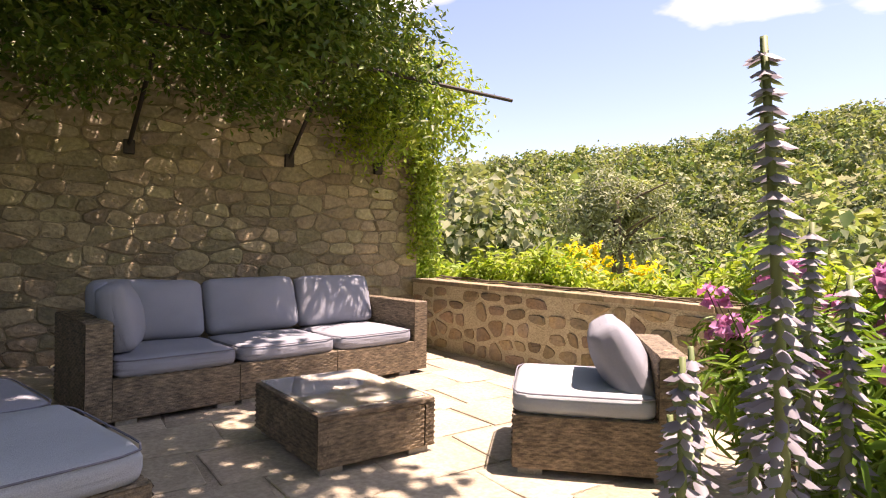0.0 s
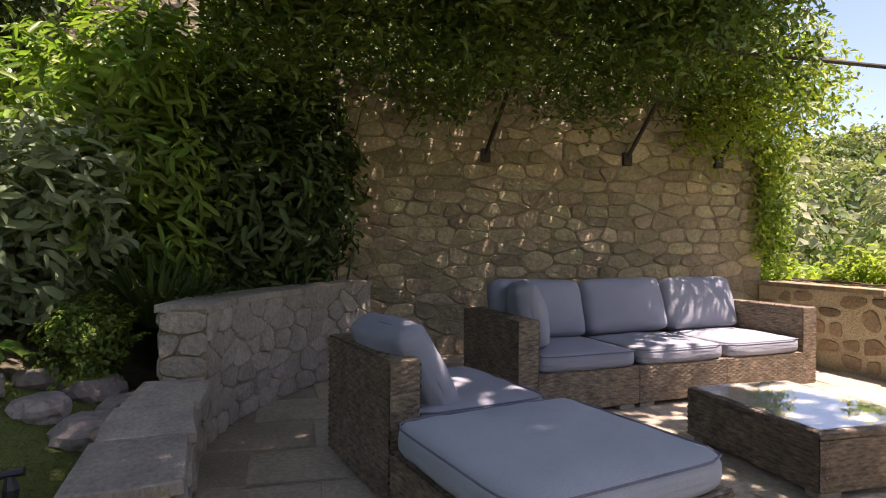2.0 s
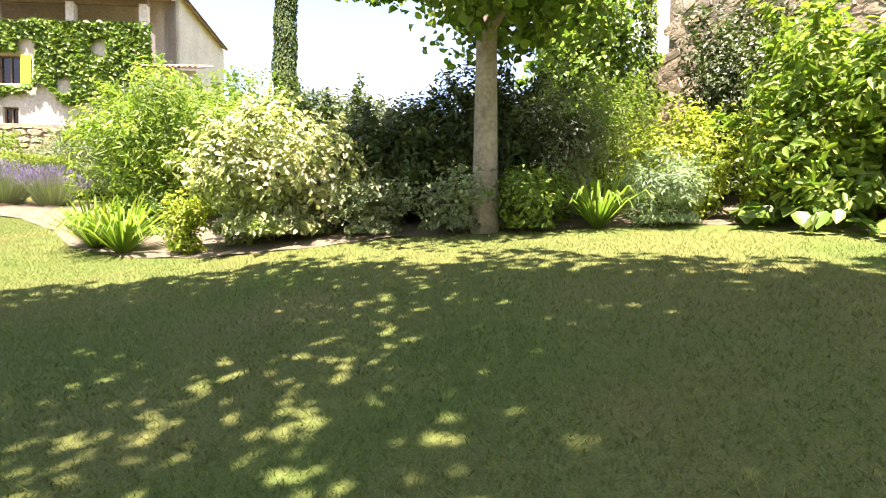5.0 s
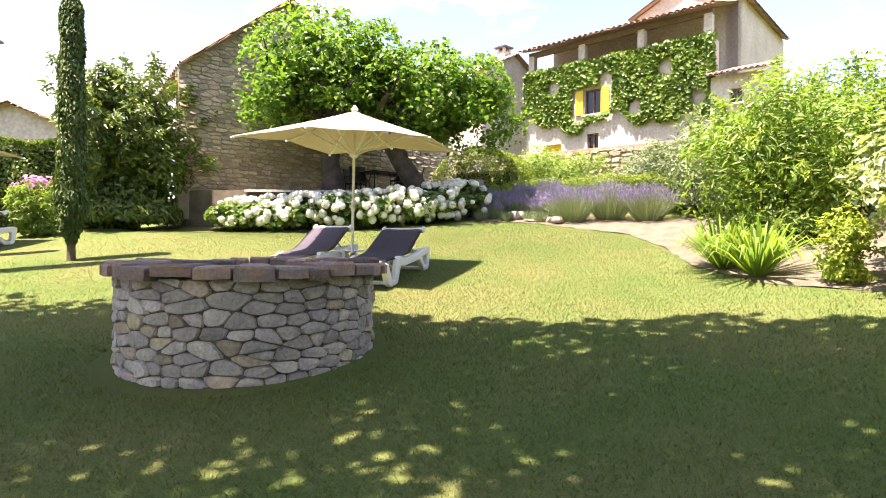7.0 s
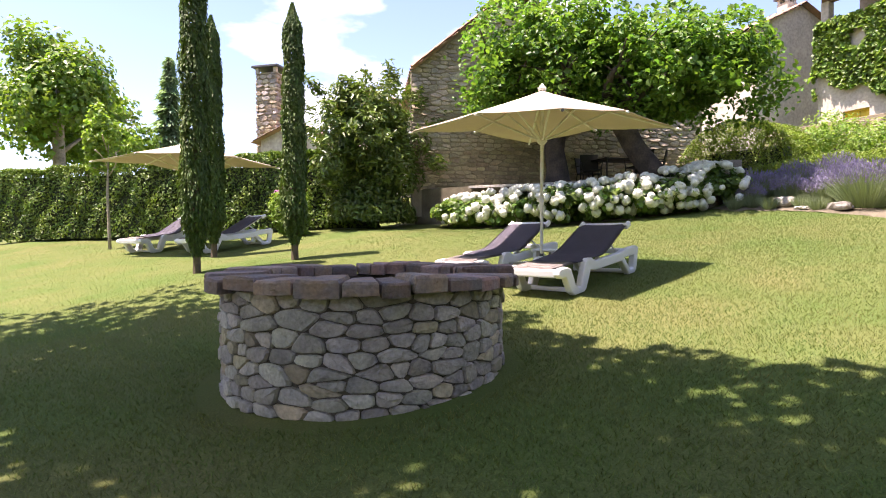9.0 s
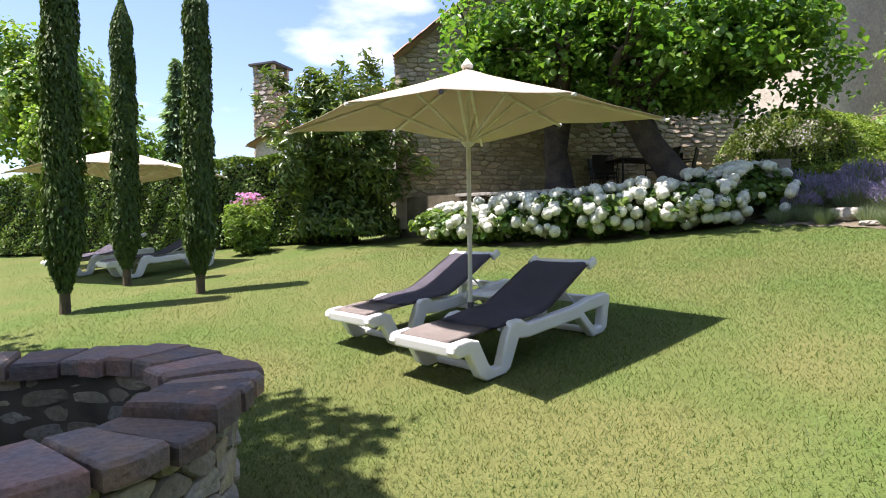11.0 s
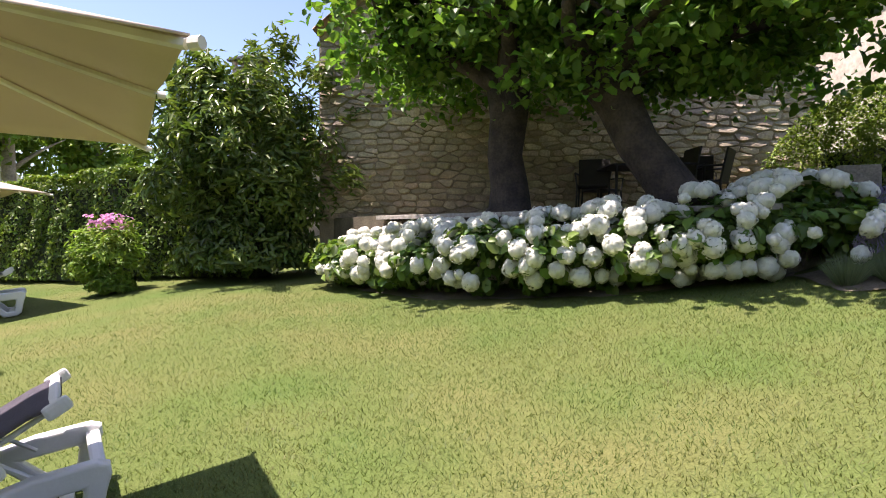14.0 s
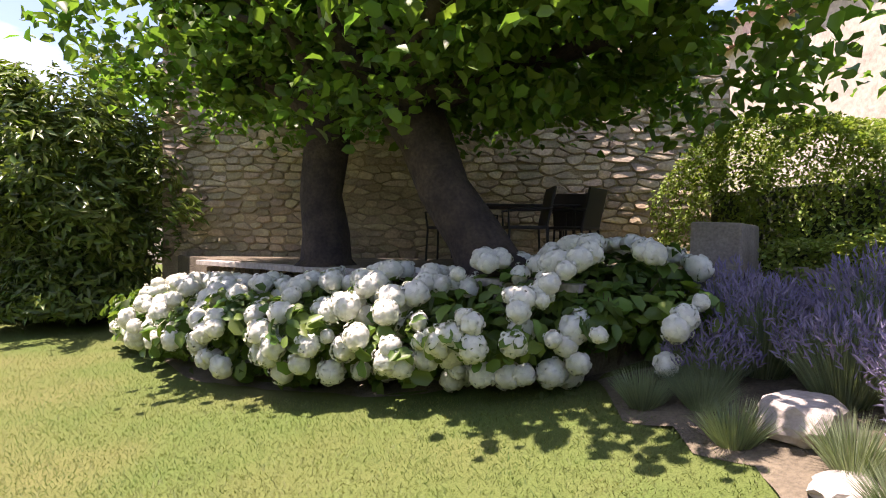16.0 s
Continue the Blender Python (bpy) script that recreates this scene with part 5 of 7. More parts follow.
# ---------------------------------------------------------------- hedges
def hedge(name, pts, height, thick, n, mat, label, size=0.06, z=None, rough=0.08, dome=0.0):
    ob = thing(name, (0, 0, 0), label, "hedge")
    P = np.array(pts, float)
    seg = np.linalg.norm(np.diff(P, axis=0), axis=1)
    cum = np.r_[0, np.cumsum(seg)]
    s = RNG.uniform(0, cum[-1], n)
    i = np.clip(np.searchsorted(cum, s) - 1, 0, len(seg) - 1)
    d = np.diff(P, axis=0)[i] / seg[i][:, None]
    base = P[i] + d * (s - cum[i])[:, None]
    nr = np.stack([d[:, 1], -d[:, 0]], 1)
    u = RNG.random(n)
    top = u < 0.3
    side = np.where(RNG.random(n) < 0.5, 1.0, -1.0)
    off = np.where(top, RNG.uniform(-1, 1, n), side) * thick / 2
    hz = np.where(top, height, RNG.uniform(0.02, 1, n) * height)
    if dome:
        hz = hz * (1 - dome * (2 * s / cum[-1] - 1) ** 4)
    wob = rough * (np.sin(s * 3.1 + hz * 2.3) + np.sin(s * 7.3 - hz * 5.1) * 0.6)
    inn = RNG.uniform(0, 0.16, n)
    off2 = off + np.where(top, 0, side * (wob - inn))
    xy = base + nr * off2[:, None]
    gz0 = ground(base[:, 0], base[:, 1]) if z is None else np.full(n, z)
    zz = gz0 + hz + np.where(top, wob * 0.6 - inn * 0.6, 0)
    o = np.where(top[:, None], np.array([0, 0, 1.0]), np.concatenate([nr * side[:, None], np.zeros((n, 1))], 1)) + 0.55 * RNG.normal(size=(n, 3)) + np.array([0, 0, 0.35])
    part("foliage", leaf_mesh("foliage", np.c_[xy, zz], o, size, size * 0.55, mat), parent=ob)
    # boxes that close sky gaps; their near-black green stands for the hedge's inner shade
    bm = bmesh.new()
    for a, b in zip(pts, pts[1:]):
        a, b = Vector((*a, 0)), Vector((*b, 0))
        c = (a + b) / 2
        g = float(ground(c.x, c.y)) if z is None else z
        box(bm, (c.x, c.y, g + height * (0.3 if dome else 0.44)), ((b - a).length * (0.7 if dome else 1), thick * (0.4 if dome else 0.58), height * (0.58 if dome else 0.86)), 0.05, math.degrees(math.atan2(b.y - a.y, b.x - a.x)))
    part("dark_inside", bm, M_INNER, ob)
    return ob


hedge("laurel_hedge", [(-10.2, -28.6), (-12.9, -24.2), (-15.0, -21.0), (-17.2, -18.6)], 2.15, 0.9, 46000, L_HEDGE, "long clipped evergreen hedge", 0.09)
hedge("box_hedge", [(-24.1, -12.5), (-23.4, -9.6)], 1.7, 1.5, 24000, L_BOX, "clipped rounded box hedge beside the terrace", 0.055, z=2.7, dome=0.45, rough=0.12)
hedge("box_hedge", [(-22.6, -10.6), (-22.9, -8.6), (-22.2, -6.6), (-21.0, -5.0)], 1.25, 1.2, 26000, L_BOX, "long clipped box hedge behind the lavender", 0.05, z=2.05, dome=0.2)

# ---------------------------------------------------------------- terrace under the mulberries
ter = thing("terrace", (0, 0, 0), "raised gravel terrace held by a low stone edge", "terrace", kind="structure")
bm = bmesh.new()
f = bm.faces.new([bm.verts.new((x, y, TERR - 0.02)) for x, y in ((-18.5, -16.3), (-20.3, -10.9), (-23.3, -10.4), (-27.4, -11.0), (-18.3, -18.3))])
if f.normal.z < 0:
    f.normal_flip()
r = bmesh.ops.extrude_face_region(bm, geom=[f])
for q in r["geom"]:
    if isinstance(q, bmesh.types.BMVert):
        q.co.z -= 1.4
bmesh.ops.recalc_face_normals(bm, faces=bm.faces)
part("fill", bm, M_SOIL, ter)
a_, b_ = Vector((-18.5, -16.3, 0)), Vector((-20.3, -10.9, 0))
ted = (b_ - a_)
turn_ = math.degrees(math.atan2(ted.y, ted.x))
for k in range(12):
    c = a_ + ted * ((k + 0.5) / 12)
    ob = new("edge_stone", slab(0.52, 0.4))
    ob.data.materials[0] = M_WHITE_ROCK
    ob.parent = ter
    ob.matrix_basis = pose(c.x, c.y, TERR - 0.04, 0, 0, turn_) @ Matrix.Diagonal((1, 1, 1.8, 1))
lay_rubble(ter, [pose(a_.x, a_.y, 1.75, 0, 0, turn_) @ Matrix.Translation((0, 0, 0)) @ m for m in rubble(ted.length, 1.0, (0.14, 0.22), (0.2, 0.4), 0.12, 0.02, 0.03)], M_STONE, M_STONE_JOIN)
for x, y, w_, h_, tt in ((-22.25, -11.0, 0.85, 0.42, 20), (-22.5, -10.35, 0.6, 0.02, 12)):
    g = float(lawn(x, y))
    bm = box(bmesh.new(), (0, 0, 0), (w_, 0.45, TERR + h_ - g + 0.1), 0.03)
    for v_ in bm.verts:
        v_.co += Vector((1, 1, 1)) * 0.02 * noise.noise(v_.co * 5 + Vector((x, y, 0)))
    ob = part("stone_block", bm, M_WALL_GREY, None, at=pose(x, y, (TERR + h_ + g) / 2, 0, 0, tt))
    tagged(ob, "weathered pale stone block ending the terrace edge", "stone block")

# garden table and chairs in the shade
gt = thing("garden_table", (-21.9, -13.75, TERR), "dark metal garden table in the mulberry shade", "table", turn=-30)
part("tabletop", boxed((0, 0, 0.73), (1.5, 0.85, 0.03), 0.008), M_RATTAN_DARK, gt)
for sx in (-0.68, 0.68):
    for sy in (-0.36, 0.36):
        bm = bmesh.new()
        tube(bm, [(sx, sy, 0), (sx, sy, 0.73)], 0.022, 8)
        part("leg", bm, M_RATTAN_DARK, gt)


def garden_chair(m):
    ob = thing("garden_chair", (0, 0, 0), "dark woven garden chair with curved arms", "chair", "chairs round the garden table")
    ob.matrix_basis = m
    part("seat", boxed((0, 0, 0.44), (0.5, 0.48, 0.035), 0.01), M_RATTAN_DARK, ob)
    part("backrest", box(bmesh.new(), (0, 0.27, 0.68), (0.5, 0.03, 0.48), 0.012, tilt=(-12, 0)), M_RATTAN_DARK, ob)
    for sx in (-0.24, 0.24):
        for sy in (-0.21, 0.22):
            bm = bmesh.new()
            tube(bm, [(sx * 1.06, sy * 1.12, 0), (sx, sy, 0.44)], 0.015, 7)
            part("leg", bm, M_RATTAN_DARK, ob)
        bm = bmesh.new()
        tube(bm, [(sx, -0.22, 0.44), (sx * 1.12, -0.23, 0.64), (sx * 1.14, 0.0, 0.66), (sx * 1.05, 0.28, 0.66)], 0.014, 7)
        part("armrest", bm, M_RATTAN_DARK, ob)
    return ob


for x, y, t_ in ((-21.2, -14.3, 130), (-21.45, -13.05, 60), (-22.1, -12.9, 20), (-22.75, -13.5, -60), (-21.95, -14.8, 170)):
    garden_chair(pose(x, y, TERR, 0, 0, t_))

# ---------------------------------------------------------------- hydrangeas
def floret_head(r):
    n = 90
    k = np.arange(n) + 0.5
    ph = np.arccos(1 - 1.85 * k / n)
    th = np.pi * (1 + 5 ** 0.5) * k
    d = np.stack([np.cos(th) * np.sin(ph), np.sin(th) * np.sin(ph), np.cos(ph)], 1)
    p = d * r * (1 + 0.10 * RNG.normal(size=(n, 1)))
    p[:, 2] *= 0.86
    a = unit(np.cross(d, RNG.normal(size=(n, 3))))
    b = np.cross(d, a)
    w = r * 0.375
    v = np.stack([p + a * w - d * w * .35, p + (a + b) * w * .42 + d * w * .1, p + b * w - d * w * .35, p + (b - a) * w * .42 + d * w * .1, p - a * w - d * w * .35, p - (a + b) * w * .42 + d * w * .1, p - b * w - d * w * .35, p + (a - b) * w * .42 + d * w * .1], 1).reshape(-1, 3)
    i = np.arange(n)[:, None] * 8
    tri = np.concatenate([i + [0, 1, 7], i + [1, 2, 3], i + [3, 4, 5], i + [5, 6, 7], i + [1, 3, 7], i + [3, 5, 7]], 1)
    return raw_mesh("flower_head", v, tri, 3, L_WHITE)


HEADS = [floret_head(0.5) for _ in range(5)]
HB = [(-18.2, -16.15), (-18.3, -15.25), (-18.45, -14.4), (-18.75, -13.6), (-19.1, -12.85), (-19.5, -12.2), (-20.0, -11.6), (-20.6, -10.95)]
for k, (x, y) in enumerate(HB):
    g = float(lawn(x, y))
    ht = (0.8, 0.86, 0.9, 0.9, 0.92, 0.95, 0.98, 1.0)[k]
    ob = thing("hydrangea", (x, y, g), "hydrangea bush with big round white flower heads", "shrub", "hydrangea row")
    stems(ob, 14, 0.5, ht * 0.8, M_TWIG, 0.008)
    n = 2100
    p, o = lumps(n, (0, 0, ht * 0.40), (0.92, 0.88, ht * 0.54), 24, 0.4)
    part("foliage", leaf_mesh("foliage", p, o + np.array([0, 0, 0.6]) + 0.4 * RNG.normal(size=o.shape), 0.15, 0.10, L_HYD), parent=ob)
    heads = 0
    while heads < (60 if k > 0 else 46):
        a, e = random.uniform(0, 6.283), random.uniform(-0.75, 1.4)
        d = Vector((math.cos(a) * math.cos(e), math.sin(a) * math.cos(e), math.sin(e)))
        if d.x + d.y * 0.3 < -0.55 and e < 0.9:
            continue
        q = Vector((d.x * 0.88, d.y * 0.88, ht * 0.44 + d.z * ht * 0.56))
        if q.z < 0.12:
            q.z = 0.14
        h_ = new("flower_head", HEADS[random.randrange(5)])
        h_.parent = ob
        s_ = random.choice((0.15, 0.17, 0.19, 0.2, 0.12)) * random.uniform(0.9, 1.1)
        h_.matrix_basis = Matrix.Translation(q) @ d.to_track_quat("Z", "Y").to_matrix().to_4x4() @ Matrix.Diagonal((s_, s_, s_, 1))
        heads += 1

# ---------------------------------------------------------------- lavender
def lavender(x, y, w, h, n, label, z=None, purple=True):
    g = float(lawn(x, y)) if z is None else z
    ob = thing("lavender", (x, y, g), label, "lavender")
    a, q = RNG.uniform(0, 6.283, n), np.sqrt(RNG.random(n))
    root = np.stack([np.cos(a) * q * w * 0.18, np.sin(a) * q * w * 0.18, np.zeros(n)], 1)
    tip = np.stack([np.cos(a) * q * w * 0.55, np.sin(a) * q * w * 0.55, h * (1 - 0.38 * q ** 2) * RNG.uniform(0.72, 1.05, n)], 1)
    d = tip - root
    part("stalk_mass", stalk_mesh(root, tip, 0.0026 if purple else 0.002, L_SAGE), parent=ob, kind="stuff")
    if purple:
        part("bloom", leaf_mesh("bloom", np.concatenate([tip[::2], tip[::2] - unit(d[::2]) * 0.03]), np.cross(np.concatenate([d[::2], d[::2]]), RNG.normal(size=(2 * len(d[::2]), 3))), 0.065, 0.013, L_PURPLE, along=np.concatenate([d[::2], d[::2]])), parent=ob, kind="stuff")
    return ob


def stalk_mesh(a, b, w, mat):
    n = len(a)
    s = unit(np.cross(b - a, RNG.normal(size=(n, 3)))) * w
    m = a + (b - a) * 0.55 + np.array([0, 0, 0.06]) * np.linalg.norm(b - a, axis=1)[:, None]
    v = np.stack([a - s, a + s, m + s * 0.7, m - s * 0.7, b], 1).reshape(-1, 3)
    i = np.arange(n)[:, None] * 5
    return raw_mesh("stalks", v, np.concatenate([i + [0, 1, 2], i + [0, 2, 3], i + [3, 2, 4]], 1), 3, mat)


for x, y, w_, h_, n_ in ((-19.9, -7.9, 1.5, 0.9, 2200), (-20.2, -7.0, 1.5, 0.95, 2200), (-19.9, -6.1, 1.4, 0.9, 2000), (-21.4, -9.35, 0.95, 0.85, 1500), (-21.9, -8.7, 1.1, 0.9, 1500), (-21.0, -8.4, 1.0, 0.8, 1300)):
    lavender(x, y, w_, h_, n_, "mound of lavender in purple bloom")
for x, y, w_, h_, n_ in ((-21.05, -9.95, 0.9, 0.7, 1200), (-20.75, -8.75, 0.9, 0.6, 1100), (-21.25, -10.3, 0.8, 0.75, 900), (-20.85, -9.35, 0.75, 0.62, 900), (-20.45, -8.6, 0.7, 0.6, 800), (-20.6, -10.05, 0.6, 0.5, 650)):
    lavender(x, y, w_, h_, n_, "loose lavender clump with pale purple spikes")
for x, y in ((-20.75, -10.35), (-20.35, -9.95), (-20.15, -9.0), (-20.5, -10.15), (-20.05, -9.55), (-20.15, -10.25), (-19.85, -8.65)):
    lavender(x, y, 0.5, 0.33, 650, "low grey lavender tuft without flowers", purple=False)


def rock(x, y, s, label, mat, sink=0.25):
    bm = bmesh.new()
    bmesh.ops.create_icosphere(bm, subdivisions=3, radius=0.5)
    for v_ in bm.verts:
        d = v_.co.normalized()
        v_.co *= 1 + 0.28 * noise.noise(d * 1.7 + Vector((x * 3, y * 3, 0))) + 0.1 * noise.noise(d * 5)
        v_.co.z = max(min(v_.co.z, 0.33), -0.3)
        v_.co = Vector((v_.co.x * s[0], v_.co.y * s[1], v_.co.z * s[2]))
    ob = part("garden_rock", bm, mat, None, at=pose(x, y, float(ground(x, y)) + s[2] * sink, 0, 0, random.uniform(0, 90)))
    return tagged(ob, label, "rock", "garden rocks")


rock(-20.4, -9.35, (0.6, 0.45, 0.34), "pale limestone rock among the lavender", M_WHITE_ROCK)
rock(-19.95, -8.95, (0.4, 0.28, 0.12), "flat pale stone beside the lavender", M_WHITE_ROCK)
rock(-19.8, -8.3, (0.7, 0.35, 0.25), "long pale stone edging the lavender", M_WHITE_ROCK)
M_BOULDER = material("pink_boulder", (0.26, 0.215, 0.19), 0.9, second=(0.16, 0.14, 0.125), scale=4, fine=(30, 0.5), bump=0.7, bump_scale=20, random_value=0.2)
for x, y, s in ((-4.08, 0.05, 0.34), (-4.12, -0.3, 0.38), (-4.4, -0.15, 0.3), (-4.3, 0.25, 0.34), (-4.7, -0.1, 0.26), (-5.0, 0.0, 0.24), (-4.55, 0.2, 0.26)):
    rock(x, y, (s, s * 0.8, s * 0.7), "rounded grey-pink boulder edging the bed", M_BOULDER, 0.12)

# ---------------------------------------------------------------- shrubs by the hedge
bush("photinia", -17.0, -18.6, 3.9, 4.1, L_LAUREL, "tall glossy evergreen shrub with upright stems", 0.17, 8000, 0.32, count=64, lump=0.2, up=0.6, depth=2.6, lift=0.07)
ob = bush("oleander", -14.75, -19.0, 1.05, 1.25, L_LIME, "round oleander bush with pink flowers", 0.12, 1700, 0.22, up=0.8)
foliage("blossom", 130, (0, 0, 1.2), (0.46, 0.46, 0.2), 0.07, L_PINK, ob, 8, 0.4, 0.9, 0.6)

# ---------------------------------------------------------------- north bed
bush("cream_dogwood", -12.25, -3.2, 2.1, 1.75, L_VARI, "cream-variegated dogwood bush in sunlight", 0.085, 7500, 0.55, count=26)
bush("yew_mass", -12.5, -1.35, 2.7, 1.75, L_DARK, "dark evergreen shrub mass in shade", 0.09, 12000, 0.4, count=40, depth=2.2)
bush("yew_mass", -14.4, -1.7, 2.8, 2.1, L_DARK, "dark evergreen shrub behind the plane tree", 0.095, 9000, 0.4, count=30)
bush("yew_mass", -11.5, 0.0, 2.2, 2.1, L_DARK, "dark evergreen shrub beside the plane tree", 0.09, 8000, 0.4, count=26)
bush("low_shrub", -11.2, -2.25, 1.0, 0.75, L_SAGE, "low grey-green shrub at the lawn edge", 0.06, 1300, 0.5)
bush("low_shrub", -10.6, -1.45, 1.2, 0.85, L_SAGE, "low grey-green shrub below the plane tree", 0.06, 1600, 0.5)
bush("low_shrub", -10.0, -0.75, 1.0, 0.75, L_MID, "low green shrub below the plane tree", 0.06, 1300, 0.5)
ob = bush("gaura", -10.4, 0.2, 1.5, 2.1, L_SAGE, "airy silvery shrub with pale blossoms", 0.06, 3000, 0.35, count=24, lump=0.3)
foliage("blossom", 110, (0, 0, 1.1), (0.7, 0.7, 0.8), 0.05, L_WHITE, ob, 14, 0.3, 0.9)
bush("fine_shrub", -10.7, 1.35, 1.5, 2.0, L_LIME, "feathery bright green shrub in the bed", 0.05, 4500, 0.3, count=24)
bush("golden_shrub", -9.3, 1.15, 1.3, 1.4, L_GOLD, "yellow-green shrub in the bed", 0.06, 3000, 0.5)
bush("spurge", -8.95, 0.45, 1.0, 0.85, L_BLUE, "blue-green spurge mound at the lawn edge", 0.07, 2200, 0.2)
bush("golden_shrub", -8.2, 1.2, 0.9, 1.35, L_GOLD, "small golden shrub between taller ones", 0.06, 1500, 0.5)
ob = bush("white_jasmine", -9.4, 2.6, 1.7, 2.75, L_DARK, "dark evergreen climber full of white blossoms", 0.07, 4800, 0.5, count=26, lift=0.05)
foliage("blossom", 700, (0, 0, 1.5), (0.95, 0.95, 1.3), 0.055, L_WHITE, ob, 26, 0.4, 0.9)
ob = bush("white_jasmine", -6.3, 2.6, 2.2, 3.5, L_DARK, "tall jasmine on the wall full of white blossoms", 0.07, 7500, 0.5, count=30, lift=0.08, depth=1.2)
foliage("blossom", 1300, (0, 0, 2.1), (1.2, 0.75, 1.5), 0.055, L_WHITE, ob, 30, 0.4, 0.9)
bush("mock_orange", -7.5, 1.5, 2.2, 2.35, L_LIME, "tall bright green arching shrub", 0.12, 4200, 0.4, count=34, lump=0.28, lift=0.03)
bush("golden_euonymus", -6.15, 1.3, 1.2, 1.45, L_GOLD, "yellow-green euonymus bush in the bed", 0.065, 2800, 0.55, count=20)
bush("sage_bush", -4.95, 0.9, 1.5, 1.5, L_SAGE, "grey-green sage bush with broad soft leaves", 0.12, 1900, 0.35, count=20, up=0.5)
# palmate leaves: lime for the lit side, dark for the corner's shade, by colour
bush("palmate_shrub", -4.5, 1.7, 2.1, 2.5, L_LIME, "large shrub with fingered green leaves", 0.15, 4200, 0.25, count=34, lump=0.3, lift=0.04)
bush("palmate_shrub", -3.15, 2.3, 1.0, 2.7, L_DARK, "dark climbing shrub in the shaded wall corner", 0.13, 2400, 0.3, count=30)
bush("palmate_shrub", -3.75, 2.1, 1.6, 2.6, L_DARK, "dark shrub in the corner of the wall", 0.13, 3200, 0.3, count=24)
bush("box_ball", -4.35, 0.32, 0.5, 0.52, L_HEDGE, "small clipped box ball by the rocks", 0.03, 2600, 0.6, count=26, lump=0.35)
bush("ivy_bank", -12.9, 2.9, 3.0, 3.7, L_LIME, "ivy and creeper climbing the tall wall", 0.1, 8000, 0.8, count=30, depth=1.3, lift=0.12)
bush("bright_shrub", -15.9, -4.1, 2.7, 2.7, L_LIME, "tall bright green bamboo-like shrub", 0.11, 6000, 0.28, count=30)
bush("mixed_shrub", -17.6, -2.6, 3.2, 2.6, L_MID, "green shrub beside the house bank", 0.1, 6000, 0.45, count=26)
bush("mixed_shrub", -20.3, -4.4, 3.0, 2.4, L_SAGE, "grey-green shrub beside the house bank", 0.1, 5000, 0.45, count=26)
bush("golden_shrub", -12.6, -4.25, 0.6, 0.8, L_GOLD, "small round golden shrub", 0.05, 1300, 0.5)


def strap_plant(name, x, y, n, length, label, mat, width=0.035, z=None, droop=0.5):
    g = float(ground(x, y)) if z is None else z
    ob = thing(name, (x, y, g), label, "plant")
    a, q = RNG.uniform(0, 6.283, n), RNG.uniform(0.25, 1, n)
    d = np.stack([np.cos(a) * q, np.sin(a) * q, 1.1 - 0.4 * q], 1)
    L = length * RNG.uniform(0.7, 1.1, (n, 1))
    root = np.stack([np.cos(a) * 0.05, np.sin(a) * 0.05, 0 * a], 1)
    p1 = root + d * L * 0.5
    p2 = root + d * L * 0.85 - np.array([0, 0, 0.12]) * L * q[:, None]
    p3 = root + d * L * 1.05 - np.array([0, 0, droop]) * L * q[:, None]
    s = unit(np.cross(d, [0, 0, 1.0]) + 1e-6) * width / 2
    v = np.stack([root - s * .7, root + s * .7, p1 - s, p1 + s, p2 - s * .8, p2 + s * .8, p3 - s * .1, p3 + s * .1], 1).reshape(-1, 3)
    i = np.arange(n)[:, None] * 8
    part("leaves", raw_mesh("leaves", v, np.concatenate([i + [0, 1, 3, 2], i + [2, 3, 5, 4], i + [4, 5, 7, 6]], 1), 4, mat), parent=ob)
    return ob


strap_plant("daylily", -9.55, -0.05, 120, 0.75, "clump of arching strap leaves", L_LIME, 0.03)
strap_plant("agapanthus", -13.5, -4.95, 170, 0.85, "dense clump of green strap leaves", L_LIME, 0.035)
strap_plant("agapanthus", -14.2, -5.25, 170, 0.85, "dense clump of arching green leaves", L_MID, 0.035)
for x, y in ((-3.95, 1.05), (-3.75, 1.45), (-4.1, 0.75)):
    strap_plant("yucca", x, y, 110, 0.5, "dark spiky rosette behind the wall", L_DARK, 0.03, z=float(ground(x, y)) + 0.35, droop=0.35)


def hosta(x, y, n, size, label, mat=None):
    g = float(ground(x, y))
    ob = thing("bergenia", (x, y, g), label, "plant", "bergenias at the lawn edge")
    a, q = RNG.uniform(0, 6.283, n), RNG.uniform(0.2, 1, n)
    p = np.stack([np.cos(a) * q * size * 1.5, np.sin(a) * q * size * 1.5, size * (1.15 - 0.8 * q)], 1)
    o = np.stack([np.cos(a) * q * 0.9, np.sin(a) * q * 0.9, 0.9 + 0 * a], 1) + 0.25 * RNG.normal(size=(n, 3))
    part("leaves", leaf_mesh("leaves", p, o, size, size * 0.8, mat or L_HYD, along=np.stack([np.cos(a), np.sin(a), -0.2 + 0 * a], 1), fold=0.12), parent=ob)


for x, y, n_, s_ in ((-6.2, 0.52, 22, 0.24), (-5.85, 0.35, 20, 0.22), (-5.5, 0.30, 22, 0.22), (-5.15, 0.25, 20, 0.2), (-4.85, 0.10, 18, 0.17), (-7.75, 0.85, 24, 0.24), (-8.2, 0.95, 22, 0.22), (-7.3, 0.75, 18, 0.2), (-6.7, 0.65, 20, 0.2), (-9.0, 1.15, 18, 0.18), (-10.5, 0.05, 16, 0.15), (-11.3, -0.85, 16, 0.15), (-12.6, -2.20, 18, 0.16), (-13.1, -2.75, 16, 0.15), (-14.9, -4.55, 18, 0.17)):
    hosta(x, y, n_, s_, "clump of big round leathery leaves")

